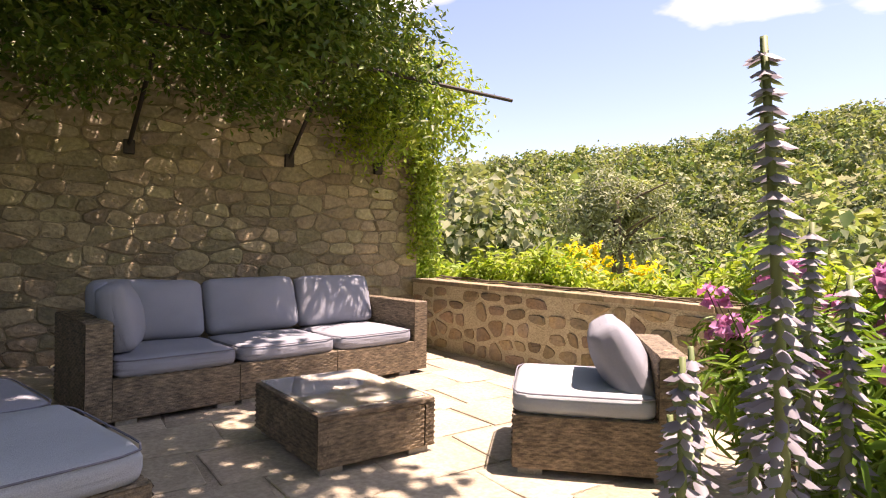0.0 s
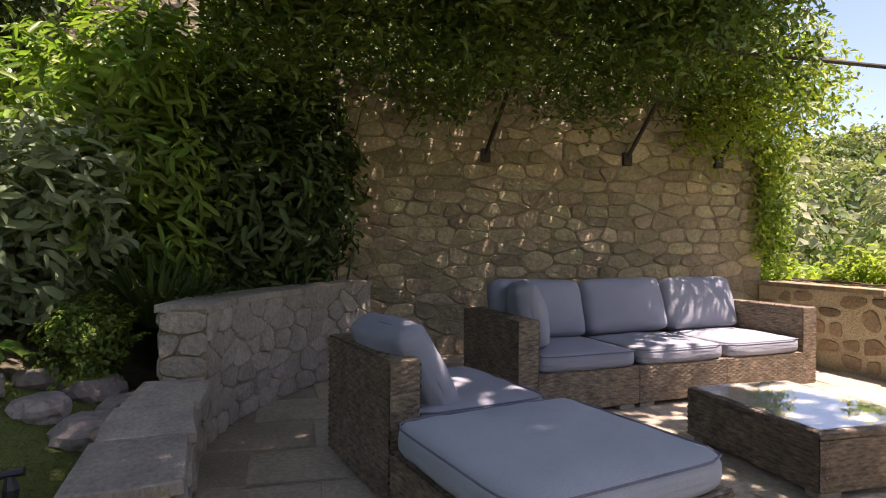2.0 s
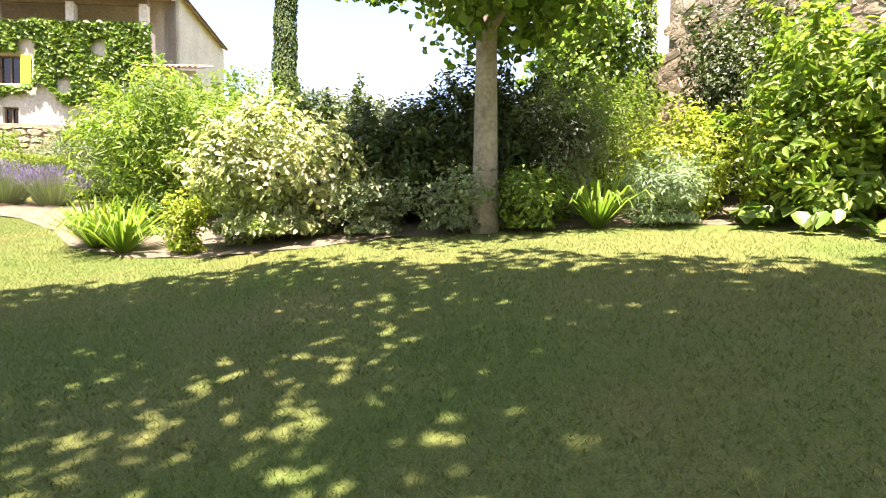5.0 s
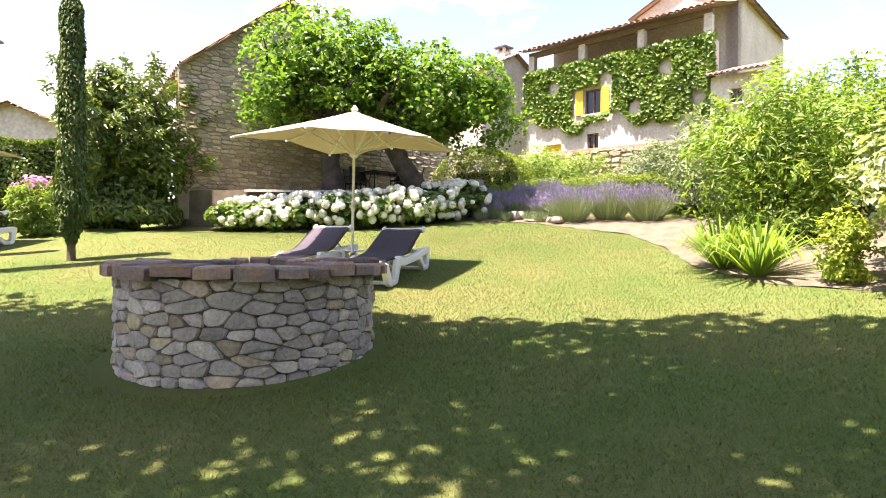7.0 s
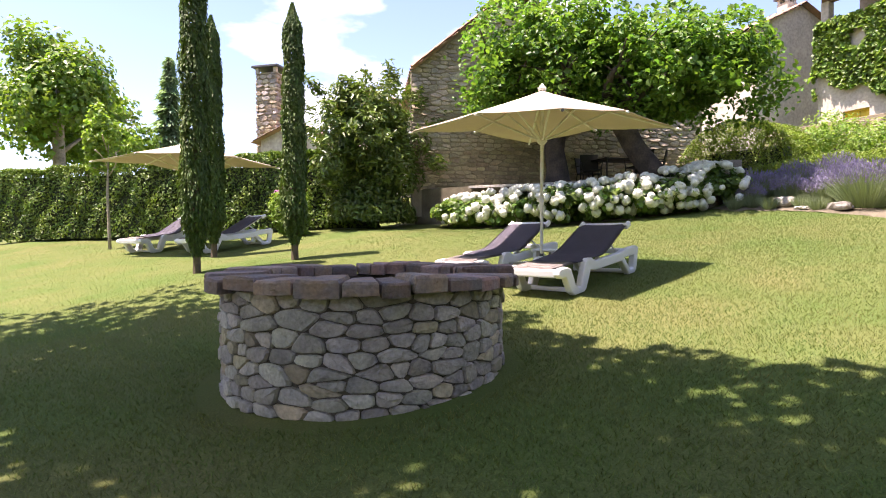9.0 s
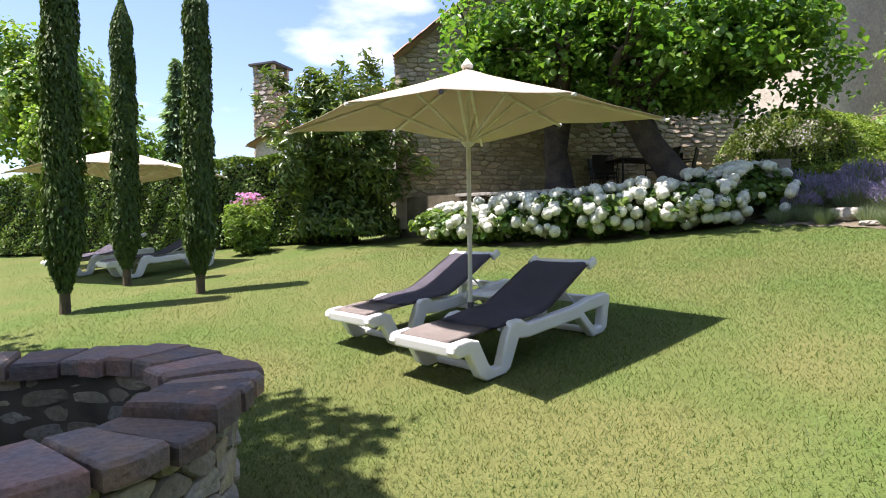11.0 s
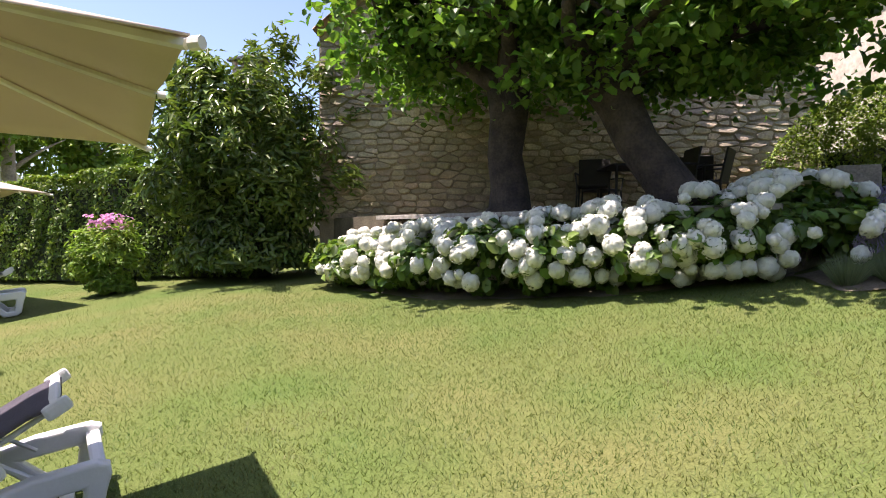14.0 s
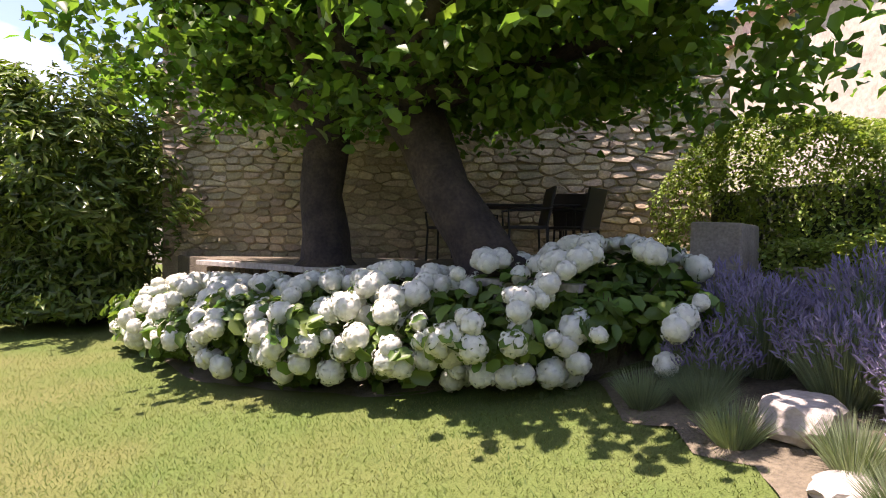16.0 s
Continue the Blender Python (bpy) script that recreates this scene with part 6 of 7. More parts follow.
# ivy-covered slim post against the wall
ob = thing("ivy_post", (-11.2, 2.8, float(lawn(-11.2, 2.8))), "slim post wrapped in clipped ivy", "post")
bm = bmesh.new()
tube(bm, [(0, 0, 0), (0, 0, 3.6)], 0.05, 8)
part("post", bm, M_TWIG, ob)
t_ = RNG.random(2600)
a_2 = RNG.uniform(0, 6.283, 2600)
pp = np.stack([np.cos(a_2) * 0.12, np.sin(a_2) * 0.12, t_ * 3.65], 1) + 0.015 * RNG.normal(size=(2600, 3))
part("foliage", leaf_mesh("foliage", pp, np.stack([np.cos(a_2), np.sin(a_2), 0.4 + 0 * a_2], 1), 0.05, 0.04, L_LIME), parent=ob)

# ---------------------------------------------------------------- climber and its iron frame over the court wall
cl_ob = thing("climber", (0, 0, 0), "dense leafy climber spilling over the top of the wall", "climber")
def over_wall(n, x0, x1, y_off, z0, z1, r, mat, name, size, width=0.5):
    x = RNG.uniform(x0, x1, n)
    wy = 2.12 - (x - 1.85) * 0.111
    cz, cy = RNG.uniform(z0, z1, n), wy - RNG.uniform(*y_off, n)
    wob = 0.16 * np.sin(x * 4.3) + 0.12 * np.sin(x * 9.1 + cy * 5)
    p = np.stack([x, cy, cz + wob], 1) + r * RNG.normal(size=(n, 3))
    o = np.stack([0.2 * RNG.normal(size=n), -0.7 + 0 * x, 0.6 + 0 * x], 1) + 0.6 * RNG.normal(size=(n, 3))
    ok = (p[:, 2] < 3.85 - np.maximum(0, x - 0.5) * 0.5) & (wy - p[:, 1] < 2.3 - np.maximum(0, x - 0.1) * 0.75 + np.maximum(0, -0.4 - x) * 1.2)
    return part(name, leaf_mesh(name, p[ok], o[ok], size, size * width, mat), parent=cl_ob)


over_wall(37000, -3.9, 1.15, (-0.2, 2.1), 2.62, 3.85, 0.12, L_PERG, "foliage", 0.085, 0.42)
# same climber in a darker leaf colour, which paints the shade of the corner
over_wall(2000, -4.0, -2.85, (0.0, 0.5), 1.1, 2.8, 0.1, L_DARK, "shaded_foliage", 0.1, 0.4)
# laid dense and far out to keep skylight off the wall
over_wall(24000, -4.2, 0.2, (1.5, 2.9), 2.95, 3.6, 0.12, L_PERG, "outer_foliage", 0.085, 0.42)
# outer end: sunlight put into the leaf colour, golden instead of climber green
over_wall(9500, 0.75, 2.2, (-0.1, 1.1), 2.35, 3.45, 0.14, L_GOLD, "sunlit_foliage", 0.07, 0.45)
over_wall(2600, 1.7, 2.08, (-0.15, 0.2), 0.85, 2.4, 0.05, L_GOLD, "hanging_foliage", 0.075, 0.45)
stem_b = bmesh.new()
for k in range(4):
    x = -3.2 + k * 0.7
    wy = 2.12 - (x - 1.85) * 0.111
    limb(stem_b, (-2.9 + k * 0.05, 2.45, 0.3), (x, wy - 0.1, 2.9), 0.014, 0.006, 0.12, 6)
part("branchwork", stem_b, M_TWIG, cl_ob, kind="stuff")
fr_ob = thing("iron_awning_frame", (0, 0, 0), "rusty iron frame with slanting braces on the wall", "frame")
for x in (-3.0, -1.3, 0.25, 1.3):
    wy = 2.12 - (x - 1.85) * 0.111
    bm = bmesh.new()
    tube(bm, [(x, wy - 0.03, 2.12), (x + 0.12, wy - 0.75, 2.95)], 0.022, 8)
    part("brace", bm, M_IRON, fr_ob)
    bm = bmesh.new()
    box(bm, (x, wy - 0.02, 2.1), (0.1, 0.05, 0.14), 0.008)
    part("wall_plate", bm, M_IRON, fr_ob)
    bm = bmesh.new()
    tube(bm, [(x, wy - 0.02, 3.0), (x, wy - 1.3, 3.02)], 0.018, 8)
    part("arm", bm, M_IRON, fr_ob)
bm = bmesh.new()
tube(bm, [(-3.4, 1.25, 2.98), (2.05, 0.64, 2.73)], 0.02, 8)
part("long_rail", bm, M_IRON, fr_ob)

# yellow-green hedge behind the parapet
ob = thing("wisteria_hedge", (0, 0, 0), "sunlit yellow-green climber along the parapet", "climber")
n = 9000
y_ = RNG.uniform(-5.2, 2.8, n)
x_ = 2.1 + np.abs(RNG.normal(0, 0.38, n)) + (1.5 - y_) * 0.03
z_ = 0.72 + RNG.random(n) ** 1.4 * (0.28 + 0.16 * np.sin(y_ * 2.3) + 0.1 * np.sin(y_ * 6.1)) + 0.05 * RNG.normal(size=n)
part("foliage", leaf_mesh("foliage", np.stack([x_, y_, z_], 1), np.stack([-0.3 + 0 * x_, 0.1 * RNG.normal(size=n), 0.9 + 0 * x_], 1) + 0.5 * RNG.normal(size=(n, 3)), 0.10, 0.045, L_GOLD), parent=ob)
bm = bmesh.new()
for k in range(5):
    tube(bm, [(2.0 + 0.05 * math.sin(k + j), 1.9 - j * 0.6, 0.80 + 0.03 * math.sin(j * 1.7 + k)) for j in range(12)], 0.008, 5)
part("branchwork", bm, M_TWIG, ob, kind="stuff")

# acanthus spires and oleander at the court's edge
def acanthus(x, y, h, lean, label):
    ob = thing("acanthus", (x, y, 0), label, "plant", "acanthus spires")
    bm = bmesh.new()
    ax = lambda q: Vector((lean[0] * q * q * h, lean[1] * q * q * h, q * h))
    tube(bm, [ax(k / 8) for k in range(9)], [0.020 - 0.0016 * k for k in range(9)], 7)
    part("stalk", bm, M_LSTALK, ob, smooth=True)
    P_, O_, A_ = [], [], []
    rows_ = int(h * 24)
    for r in range(rows_):
        q = 0.22 + 0.78 * r / rows_
        for k in range(4):
            a = math.pi / 2 * k + r * 0.78 + random.uniform(-0.6, 0.6)
            o = Vector((math.cos(a), math.sin(a), 0))
            s = 0.037 * random.uniform(0.8, 1.25) * (1.1 - 0.75 * max(0, (q - 0.55) / 0.45))
            P_.append(ax(q) + o * s)
            O_.append((o.x * 0.35, o.y * 0.35, 1.0))
            A_.append((o.x, o.y, 0.35 if q > 0.8 else random.uniform(-0.45, 0.2)))
    P_, O_, A_ = np.array(P_), np.array(O_), np.array(A_)
    part("inflorescence", leaf_mesh("inflorescence", P_, O_, 0.048, 0.030, L_ACAN, along=A_ * 4, fold=-0.35, vary=0.2), parent=ob, kind="stuff")
    part("bract_mass", leaf_mesh("bract_mass", P_ - np.array([0, 0, 0.014]), O_, 0.042, 0.022, L_SAGE, along=A_ * 4, fold=-0.2, vary=0.2), parent=ob, kind="stuff")
    n_ = 26
    a = RNG.uniform(0, 6.283, n_)
    part("leaves", leaf_mesh("leaves", np.stack([np.cos(a) * 0.18, np.sin(a) * 0.18, 0.12 + 0.2 * RNG.random(n_)], 1), np.stack([np.cos(a) * 0.5, np.sin(a) * 0.5, 1 + 0 * a], 1), 0.36, 0.12, L_DARK, along=np.stack([np.cos(a), np.sin(a), 0.3 + 0 * a], 1)), parent=ob)


M_LSTALK = material("green_stalk", (0.13, 0.19, 0.06), 0.6, second=(0.17, 0.2, 0.08), scale=10)
acanthus(-0.86, -3.45, 1.58, (-0.045, 0.02), "tall acanthus spire with grey-violet hoods")
acanthus(-0.98, -3.30, 0.95, (0.02, 0.02), "acanthus spire with grey-violet hoods")
acanthus(-0.45, -3.30, 1.25, (0.02, 0.0), "acanthus spire with grey-violet hoods")
acanthus(-0.80, -3.24, 0.95, (-0.02, 0.03), "short acanthus spire in bloom")
acanthus(-0.62, -3.62, 1.05, (0.03, -0.02), "acanthus spire in bloom")
acanthus(-0.70, -3.30, 0.98, (0.04, 0.02), "acanthus spire in bloom")
acanthus(-0.86, -3.22, 0.80, (-0.03, 0.02), "short acanthus spire in bloom")
acanthus(-0.52, -3.42, 1.12, (0.03, 0.01), "acanthus spire with grey-violet hoods")
for x, y, h_ in ((0.3, -3.0, 1.1), (0.75, -3.3, 1.3), (-0.2, -3.6, 1.05), (0.98, -2.56, 1.1)):
    ob = thing("oleander", (x, y, 0), "oleander with slender leaves and pink flower clusters", "shrub", "oleanders by the court")
    stems(ob, 12, 0.34, h_, M_TWIG, 0.008)
    foliage("foliage", 1000, (0, 0, h_ * 0.55), (0.42, 0.42, h_ * 0.5), 0.13, L_MID, ob, 16, 0.3, 0.16, 0.6)
    foliage("blossom", 260, (0, 0, h_ * 0.78), (0.4, 0.4, h_ * 0.34), 0.055, L_PINK, ob, 8, 0.15, 0.9, 0.4)
soil("bed_court", [(-1.0, -5.15), (1.85, -5.15), (1.75, -2.3), (0.9, -2.5), (-0.3, -2.95), (-1.1, -3.1)], 0.075)

# sprinkler at the lawn edge
sp = thing("sprinkler", (-4.08, -1.24, float(ground(-4.08, -1.24))), "black garden sprinkler head on a spike", "sprinkler")
bm = bmesh.new()
tube(bm, [(0, 0, -0.05), (0.01, 0, 0.1), (0.015, 0, 0.2), (0.01, 0.0, 0.24)], [0.022, 0.02, 0.026, 0.012], 8)
part("riser", bm, M_HOSE, sp)
bm = bmesh.new()
tube(bm, [(-0.05, 0, 0.24), (0.05, 0.01, 0.25)], 0.014, 8)
part("head", bm, M_HOSE, sp)

# ---------------------------------------------------------------- wooded valley and hill
def woods(n, rmin, rmax, size, cards, card, name, mat, az0=2, az1=100):
    r = np.sqrt(RNG.uniform(rmin ** 2, rmax ** 2, n))
    az = np.radians(RNG.uniform(az0, az1, n))
    x, y = -2 + r * np.sin(az), -4 + r * np.cos(az)
    z = ground(x, y)
    s = size * RNG.uniform(0.6, 1.3, n)
    m = n * cards
    t = np.repeat(np.arange(n), cards)
    d = unit(RNG.normal(size=(m, 3)))
    d[:, 2] = np.abs(d[:, 2]) * 1.1 - 0.25
    lump = 1 + 0.25 * np.sin(d[:, 0] * 5 + t) * np.sin(d[:, 1] * 6 + t * 2.1)
    p = np.stack([x[t], y[t], z[t] + s[t] * 0.75], 1) + d * (s[t] * lump * RNG.uniform(0.75, 1.0, m))[:, None] * np.array([0.62, 0.62, 0.85])
    o = d + 0.5 * RNG.normal(size=d.shape) + np.array([0, 0, 0.4])
    ob = tagged(new(name), "dense mixed woodland covering the valley and hill", "woodland", kind="stuff")
    part("canopy", leaf_mesh("canopy", p, o, card, card * 0.7, mat), parent=ob, kind="stuff")
    return ob


for q_, m_ in ((0.45, L_WOOD), (0.3, L_WOOD_DARK), (0.25, L_WOOD_GREY)):
    woods(int(230 * q_), 22, 62, 4.0, 330, 0.5, "woodland", m_)
    woods(int(900 * q_), 60, 125, 4.6, 130, 0.85, "woodland", m_)
    woods(int(2600 * q_), 120, 290, 5.2, 66, 1.3, "woodland", m_)
tree("olive_tree", 11.4, 6.6, 4.6, 0.18, 2.9, (2.1, 2.1, 1.7), 7000, L_WOOD_GREY, M_TWIG, "round grey-green tree below the parapet", 0.15, z=-0.9, width=0.4, count=34)
bush("broom", 4.5, 1.8, 0.85, 1.35, L_BROOM, "yellow flowering broom bush", 0.07, 2600, 0.5, z=-0.1)
bush("broom", 5.2, 1.3, 0.7, 1.1, L_BROOM, "small yellow flowering broom bush", 0.07, 1500, 0.5, z=-0.1)
for x, y, w_, h_, z_ in ((3.3, 1.0, 2.0, 1.5, -0.5), (4.0, -0.8, 2.2, 1.6, -0.6), (3.6, -2.6, 2.0, 1.5, -0.5), (4.6, 2.6, 2.2, 1.5, -0.8), (3.4, 3.4, 2.0, 1.4, -0.6), (3.2, -4.4, 2.0, 1.6, -0.5)):
    bush("valley_shrub", x, y, w_, h_, L_LIME, "light green shrub on the slope below the parapet", 0.11, 1900, 0.3, z=z_, count=22)

# ---------------------------------------------------------------- houses
def facade(ob, a, b, z0, z1, holes=(), thick=0.5, mat=None, gable=0.0):
    """A wall of stone from a to b; its outer face looks to the right of a to b; openings (x, z, w, h) go through."""
    a, b = Vector((*a, 0)), Vector((*b, 0))
    L = (b - a).length
    turn = math.degrees(math.atan2(b.y - a.y, b.x - a.x))
    bm = bmesh.new()
    out = [(0, z0), (L, z0), (L, z1)] + ([(L / 2, z1 + gable)] if gable else []) + [(0, z1)]
    vs = [bm.verts.new((x, 0, z)) for x, z in out]
    es = [bm.edges.new((vs[i], vs[(i + 1) % len(vs)])) for i in range(len(vs))]
    for x, z, w, h in holes:
        q = [bm.verts.new((x + i * w, 0, z + j * h)) for i, j in ((0, 0), (1, 0), (1, 1), (0, 1))]
        es += [bm.edges.new((q[i], q[(i + 1) % 4])) for i in range(4)]
    bmesh.ops.triangle_fill(bm, use_beauty=True, edges=es)
    r = bmesh.ops.extrude_face_region(bm, geom=bm.faces[:])
    for q in r["geom"]:
        if isinstance(q, bmesh.types.BMVert):
            q.co.y += thick
    bmesh.ops.recalc_face_normals(bm, faces=bm.faces)
    return part("wall", bm, mat or M_RENDER, ob, at=pose(a.x, a.y, 0, 0, 0, turn)), L, turn


def tiled(ob, p, ux, uy, rows, cols, step=0.22):
    """Rounded roof tiles: p is a low corner, ux runs along the eave, uy up the slope."""
    bm = bmesh.new()
    ux, uy = Vector(ux), Vector(uy)
    nn = ux.cross(uy).normalized()
    a, b = ux / cols, uy / rows
    for i in range(cols):
        for j in range(rows):
            o = Vector(p) + a * i + b * j + nn * (0.012 * random.random())
            pr = [bm.verts.new(o + a * t + nn * (0.075 * math.sin(math.pi * t) * (1 - 0.0))) for t in (0.02, 0.25, 0.5, 0.75, 0.98)]
            pq = [bm.verts.new(o + b * 1.12 + a * t + nn * (0.055 * math.sin(math.pi * t) + 0.012)) for t in (0.08, 0.28, 0.5, 0.72, 0.92)]
            for k in range(4):
                bm.faces.new((pr[k], pr[k + 1], pq[k + 1], pq[k]))
    base = [bm.verts.new(Vector(p) + q - nn * 0.03) for q in (Vector(), ux, ux + uy, uy)]
    bm.faces.new(base)
    return part("roof_tiles", bm, M_TILE, ob, kind="stuff")


def window(wall, x, z, w, h, shutters=False, door=False):
    fr = bmesh.new()
    for c, s in (((x + w / 2, 0.16, z + 0.03), (w, 0.06, 0.06)), ((x + w / 2, 0.16, z + h - 0.03), (w, 0.06, 0.06)), ((x + 0.03, 0.16, z + h / 2), (0.06, 0.06, h - 0.12)), ((x + w - 0.03, 0.16, z + h / 2), (0.06, 0.06, h - 0.12)), ((x + w / 2, 0.16, z + h / 2), (0.05, 0.05, h - 0.12))):
        box(fr, c, s, 0.006)
    wf = part("window_frame", fr, M_YELLOW if door else M_BEAM, wall)
    part("pane", boxed((x + w / 2, 0.2, z + h / 2), (w - 0.08, 0.012, h - 0.1), 0.002), M_YELLOW if door else M_VOID, wf)
    part("window_sill", boxed((x + w / 2, -0.03, z - 0.05), (w + 0.2, 0.16, 0.09), 0.01), M_WHITE_ROCK, wall)
    if shutters:
        for s_, xx in ((-1, x - 0.02), (1, x + w + 0.02)):
            part("shutter", boxed((xx + s_ * w * 0.24, -0.06, z + h / 2), (w * 0.46, 0.04, h), 0.006), M_YELLOW, wall, "yellow painted shutter")


# ivy-covered house with yellow shutters
hA, hB = (-34.6, -11.6), (-30.9, -3.4)
house = thing("farmhouse", (0, 0, 0.7), "old stone farmhouse with yellow shutters under ivy", "house")
L_A = math.hypot(hB[0] - hA[0], hB[1] - hA[1])
holes = [(3.2, 6.75, 0.85, 1.15), (3.35, 5.1, 0.6, 0.75), (1.0, 4.4, 1.0, 1.15)]
w_, L, turnA = facade(house, hA, hB, 3.5, 9.0, holes)
window(w_, *holes[0], shutters=True)
window(w_, *holes[1])
window(w_, *holes[2], door=True)
n_ = Vector((math.sin(radians(turnA)), -math.cos(radians(turnA)), 0))
u_ = Vector((math.cos(radians(turnA)), math.sin(radians(turnA)), 0))
A3 = Vector((*hA, 0))
# terrace roof on beams over the ivy wall
bm = bmesh.new()
box(bm, (L * 0.5, 0.1, 10.15), (L * 0.98, 0.22, 0.24), 0.02)
part("eave_beam", bm, M_BEAM, house, at=pose(*hA, 0, 0, 0, turnA))
for q in (0.03, 0.34, 0.66, 0.97):
    part("pillar", boxed((L * q, 0.1, 9.5), (0.32, 0.32, 1.15), 0.02), M_RENDER, house, at=pose(*hA, 0, 0, 0, turnA))
part("loggia_back", boxed((L / 2, 2.6, 7.6), (L, 0.3, 6.8), 0.02), M_RENDER, house, at=pose(*hA, 0, 0, 0, turnA))
p0 = A3 + n_ * 0.55 - u_ * 0.2 + Vector((0, 0, 10.25))
tiled(house, p0, u_ * (L + 0.4), -n_ * 3.2 + Vector((0, 0, 1.0)), 8, 34)
# taller gable part at its nearer end
gA, gB = A3 + u_ * (L * 0.52) - n_ * 2.4, A3 + u_ * (L * 1.02) - n_ * 2.4
w2, L2, t2 = facade(house, gA.xy, gB.xy, 3.5, 11.6, [(1.2, 9.6, 0.6, 0.8)], gable=1.1)
window(w2, 1.2, 9.6, 0.6, 0.8, door=True)
facade(house, gB.xy, (gB - n_ * 8).xy, 3.5, 11.6)
for s_ in (0, 1):
    e0 = (gA if s_ == 0 else gB) + n_ * 0.3 + (u_ * -0.35 if s_ == 0 else u_ * 0.35) + Vector((0, 0, 11.5))
    ridge_ = (gA + gB) / 2 + n_ * 0.3 + Vector((0, 0, 12.75))
    if s_ == 0:
        tiled(house, e0, -n_ * 8, ridge_ - e0, 8, 26)
    else:
        tiled(house, e0 - n_ * 8, n_ * 8, ridge_ - e0, 8, 26)
# small annex at the corner
xA, xB = A3 + u_ * (L + 0.02), A3 + u_ * (L + 1.9)
w3, L3, t3 = facade(house, (xA + n_ * 0.5).xy, (xB + n_ * 0.5).xy, 3.0, 7.3, [(0.7, 6.2, 0.45, 0.55)])
window(w3, 0.7, 6.2, 0.45, 0.55)
tiled(house, xA + n_ * 0.9 - u_ * 0.2 + Vector((0, 0, 7.3)), u_ * 2.3, -n_ * 2.2 + Vector((0, 0, 0.7)), 5, 11)

# ivy on the facade
iv = thing("house_ivy", (0, 0, 0.7), "thick green ivy over the farmhouse front", "climber")
n = 11000
s_ = RNG.uniform(-0.1, L + 0.05, n)
z_ = RNG.uniform(5.9, 9.25, n)
bot = 6.25 + 0.35 * np.sin(s_ * 1.7) + 0.2 * np.sin(s_ * 4.1) - 0.5 * (s_ > L * 0.75)
win = (s_ > 2.6) & (s_ < 4.65) & (z_ > 6.65) & (z_ < 8.0)
bare = (np.sin(s_ * 2.3 + 1) * np.sin(z_ * 2.1) > 0.72)
ok = (z_ > bot) & ~win & ~bare
s_, z_ = s_[ok], z_[ok]
d_ = 0.08 + 0.16 * RNG.random(len(s_)) * (1 + 0.5 * np.sin(s_ * 3 + z_ * 2))
p = np.array([hA[0], hA[1], 0]) + np.outer(s_, u_) + np.outer(d_, n_) + np.outer(z_, [0, 0, 1])
part("foliage", leaf_mesh("foliage", p, np.array(n_) + np.array([0, 0, 0.5]) + 0.4 * RNG.normal(size=p.shape), 0.2, 0.17, L_IVY), parent=iv)

# long stone house behind the mulberries, with a gable
barn = thing("stone_barn", (0, 0, 0), "long old stone barn wall with a gable end", "house")
bA, bB = (-18.3, -18.45), (-25.2, -12.95)
# its face looks to the terrace, to the left of bA to bB, so it is laid from bB to bA
L_b = math.hypot(bB[0] - bA[0], bB[1] - bA[1])
tb_ = math.degrees(math.atan2(bA[1] - bB[1], bA[0] - bB[0]))
bm = bmesh.new()
plate(bm, [(0, 2.0), (L_b, 2.0), (L_b, 6.2), (L_b - 3.0, 8.5), (L_b - 6.4, 5.9), (0, 5.3)], 0.6)
core = part("core", bm, M_MORTAR, barn, at=pose(bB[0], bB[1], 0, 0, 0, tb_))
turn_b = pose(bB[0], bB[1], 0, 0, 0, tb_)
side_ = 1 if (turn_b @ Vector((0, 1, 0)) - turn_b @ Vector((0, 0, 0))).dot(Vector((-19, -10, 0)) - Vector((*bB, 0))) > 0 else -1
barn_top = lambda x: (3.4 + x * 0.76 if x < 3 else 5.65 - (x - 3) * 0.76 if x < 6.4 else 3.45 - (x - 6.4) * 0.15)
TB = np.array(turn_b)
lay_cells(barn, cells(L_b, 6.1, 0.27, 0.115, 0.02, top=lambda x: barn_top(x) - 0.08), lambda v: np.c_[L_b - v[:, 0], 0.29 + v[:, 1], 2.75 + v[:, 2]] @ TB[:3, :3].T + TB[:3, 3], M_STONE, M_STONE_JOIN, 0.042, 0.06, 0.87, tilt=(-0.4, 0.1))
gx0, gx1 = turn_b @ Vector((L_b, 0.7 * side_, 6.15)), turn_b @ Vector((L_b - 3.0, 0.7 * side_, 8.55))
gx2 = turn_b @ Vector((L_b - 6.5, 0.7 * side_, 5.85))
back_ = (turn_b @ Vector((0, -side_, 0)) - turn_b @ Vector((0, 0, 0))) * 8
tiled(barn, gx0 + back_, -back_, gx1 - gx0, 9, 26)
tiled(barn, gx2, back_, gx1 - gx2, 9, 26)

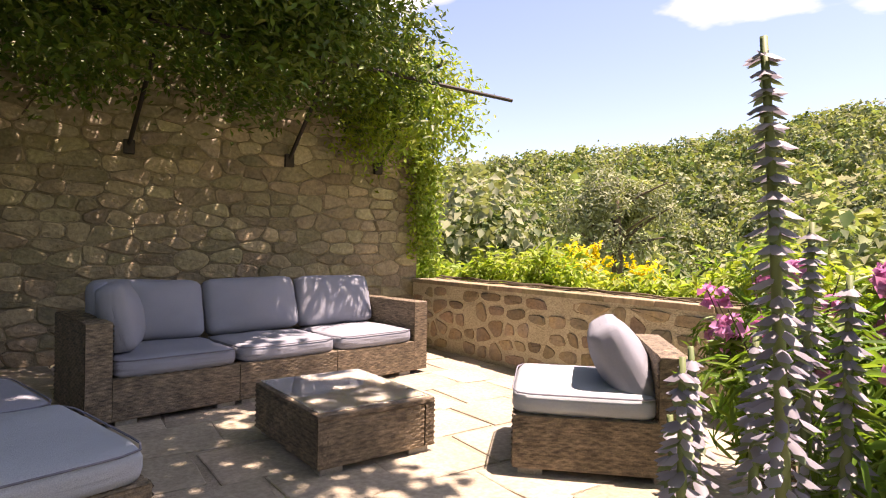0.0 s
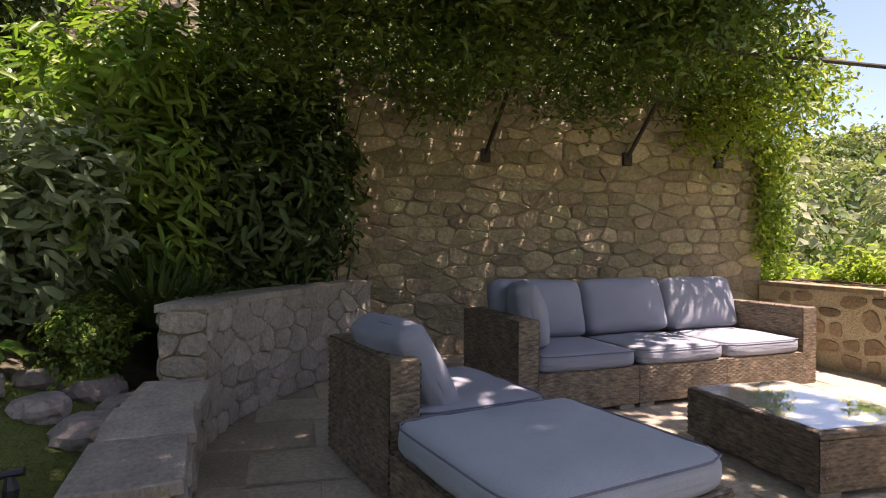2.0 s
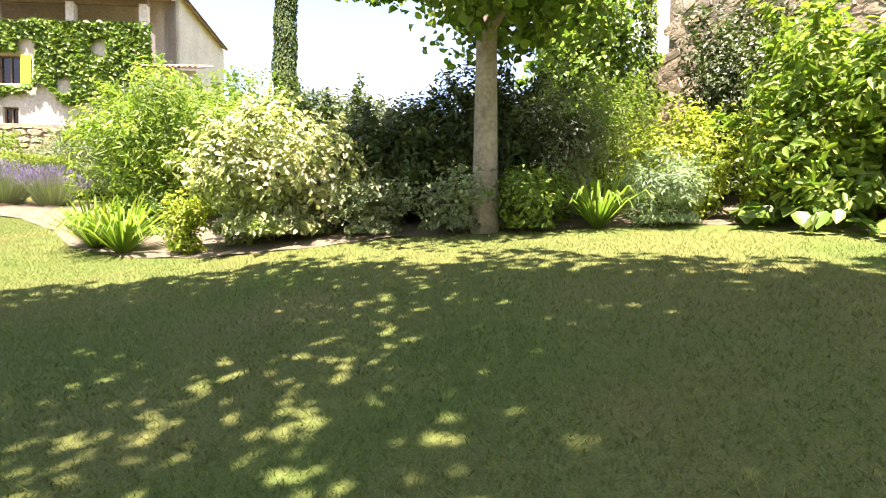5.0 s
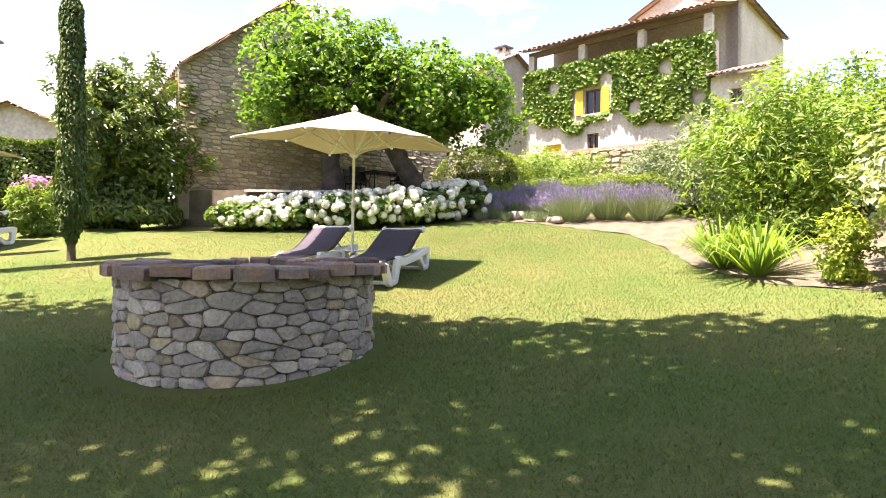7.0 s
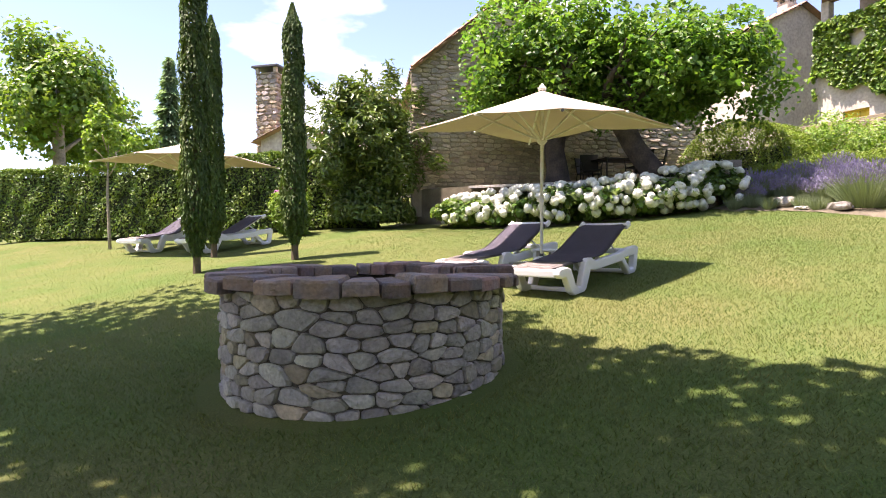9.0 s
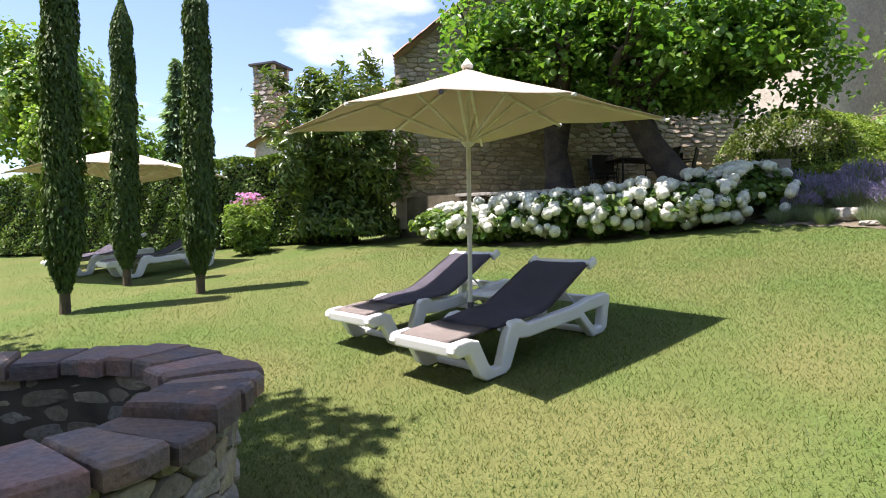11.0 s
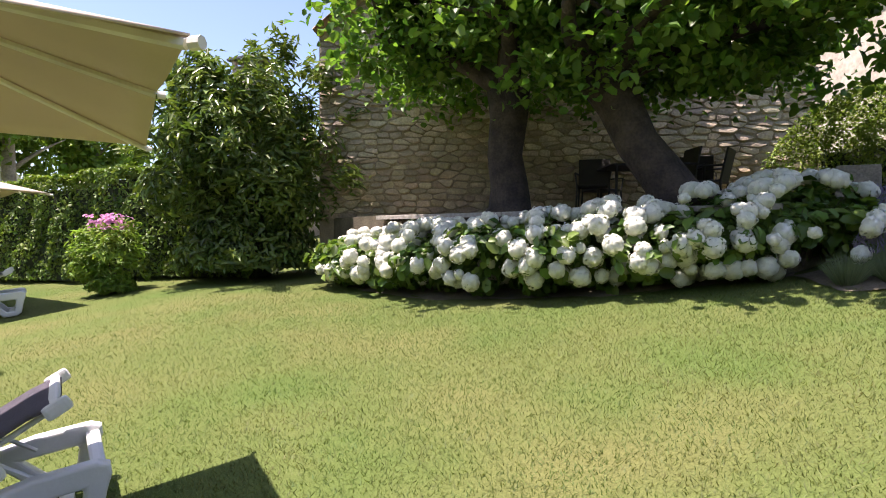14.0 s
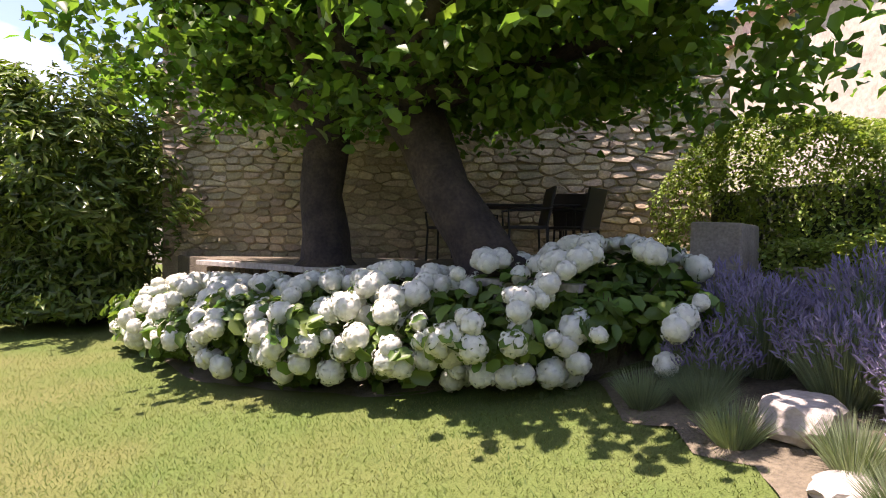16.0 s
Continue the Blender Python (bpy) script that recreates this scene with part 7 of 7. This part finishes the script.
# neighbouring village houses and chimneys
def village(x, y, w, d, z0, z1, turn, label, ridge=1.2):
    ob = thing("village_house", (x, y, 0), label, "house", "village houses", turn=turn)
    bm = bmesh.new()
    bmv = [bm.verts.new(q) for q in ((-w / 2, -d / 2, z0), (w / 2, -d / 2, z0), (w / 2, d / 2, z0), (-w / 2, d / 2, z0), (-w / 2, -d / 2, z1), (w / 2, -d / 2, z1), (w / 2, d / 2, z1), (-w / 2, d / 2, z1), (-w / 2, 0, z1 + ridge), (w / 2, 0, z1 + ridge))]
    for q in ((0, 1, 5, 4), (1, 2, 6, 9, 5), (2, 3, 7, 6), (3, 0, 4, 8, 7)):
        bm.faces.new([bmv[i] for i in q])
    part("wall", bm, M_RENDER, ob)
    tiled(ob, (-w / 2 - 0.3, -d / 2 - 0.3, z1 - 0.1), (w + 0.6, 0, 0), (0, d / 2 + 0.3, ridge + 0.15), 7, int(w * 3.2))
    tiled(ob, (w / 2 + 0.3, d / 2 + 0.3, z1 - 0.1), (-w - 0.6, 0, 0), (0, -d / 2 - 0.3, ridge + 0.15), 7, int(w * 3.2))
    return ob


def chimney(x, y, z0, z1, w, label, turn=0, stones=False):
    ob = thing("chimney", (x, y, 0), label, "chimney", "chimneys", turn=turn)
    part("shaft", boxed((0, 0, (z0 + z1) / 2), (w - 0.1 * stones, w - 0.1 * stones, z1 - z0), 0.02), M_MORTAR if stones else M_RENDER, ob)
    if stones:
        fr = []
        for k in range(4):
            for m in rubble(w, z1 - z0, (0.13, 0.2), (0.18, 0.4), 0.1, 0.015, 0.02):
                fr.append(pose(0, 0, z0, 0, 0, 90 * k) @ pose(-w / 2, w / 2 - 0.05, 0) @ m)
        random.shuffle(fr)
        lay_rubble(ob, fr, M_GREY_STONE, M_STONE_JOIN, 260)
    for sx in (-1, 1):
        for sy in (-1, 1):
            part("post", boxed((sx * (w / 2 - 0.08), sy * (w / 2 - 0.08), z1 + 0.1), (0.14, 0.14, 0.2), 0.01), M_RENDER, ob)
    part("cap", boxed((0, 0, z1 + 0.24), (w + 0.22, w + 0.22, 0.09), 0.015), M_ZINC, ob, "dark flat chimney cap")
    return ob


village(-38.5, -16.8, 9.5, 5, 4, 10.3, 62, "old stone village house with a tiled roof")
village(-43, -22.5, 7, 6, 4, 11.8, 62, "taller old village house behind")
chimney(-36.8, -13.3, 9.5, 11.9, 0.55, "small rendered chimney on the roof", 62)
chimney(-41.5, -21.5, 11.5, 13.4, 0.7, "broad rendered chimney on a far roof", 62)
chimney(-40.0, -24.5, 11.0, 12.9, 0.45, "slim rendered chimney on a far roof", 62)
chimney(-19.6, -28.4, 1.2, 8.25, 1.0, "tall free chimney of grey stone", 28, True)
village(-20.8, -27.1, 3.4, 3, 1.5, 5.3, 30, "low stone outhouse beside the chimney", 0.6)
village(-24.4, -27.0, 3.0, 3, 1.5, 7.2, 30, "stone outhouse with a tiled roof", 0.6)
# bank wall below the farmhouse
bank = thing("bank_wall", (0, 0, 0), "low rubble wall on the bank below the farmhouse", "wall", kind="structure")
c0, c1 = Vector((-30.5, -12.5, 0)), Vector((-27.5, -4.0, 0))
tw = math.degrees(math.atan2(c1.y - c0.y, c1.x - c0.x))
Lw = (c1 - c0).length
part("core", boxed((Lw / 2, 0.25, 3.9), (Lw, 0.4, 2.6), 0.02), M_MORTAR, bank, at=pose(c0.x, c0.y, 0, 0, 0, tw))
lay_rubble(bank, [pose(c0.x, c0.y, 0, 0, 0, tw) @ pose(Lw, 0.04, 2.7, 0, 0, 180) @ m for m in rubble(Lw, 2.4, (0.16, 0.26), (0.22, 0.5), 0.12, 0.025, 0.03)], M_STONE, M_STONE_JOIN)
bush("mixed_shrub", -26.5, -9.0, 3.2, 1.8, L_LIME, "bright green shrub on the bank", 0.1, 4000, 0.4, z=3.0)
bush("mixed_shrub", -26.0, -5.6, 3.0, 1.8, L_SAGE, "grey-green shrub on the bank", 0.1, 4000, 0.4, z=2.9)
bush("mixed_shrub", -24.0, -3.4, 3.4, 2.8, L_MID, "green shrub on the bank", 0.11, 5000, 0.4, z=2.4)
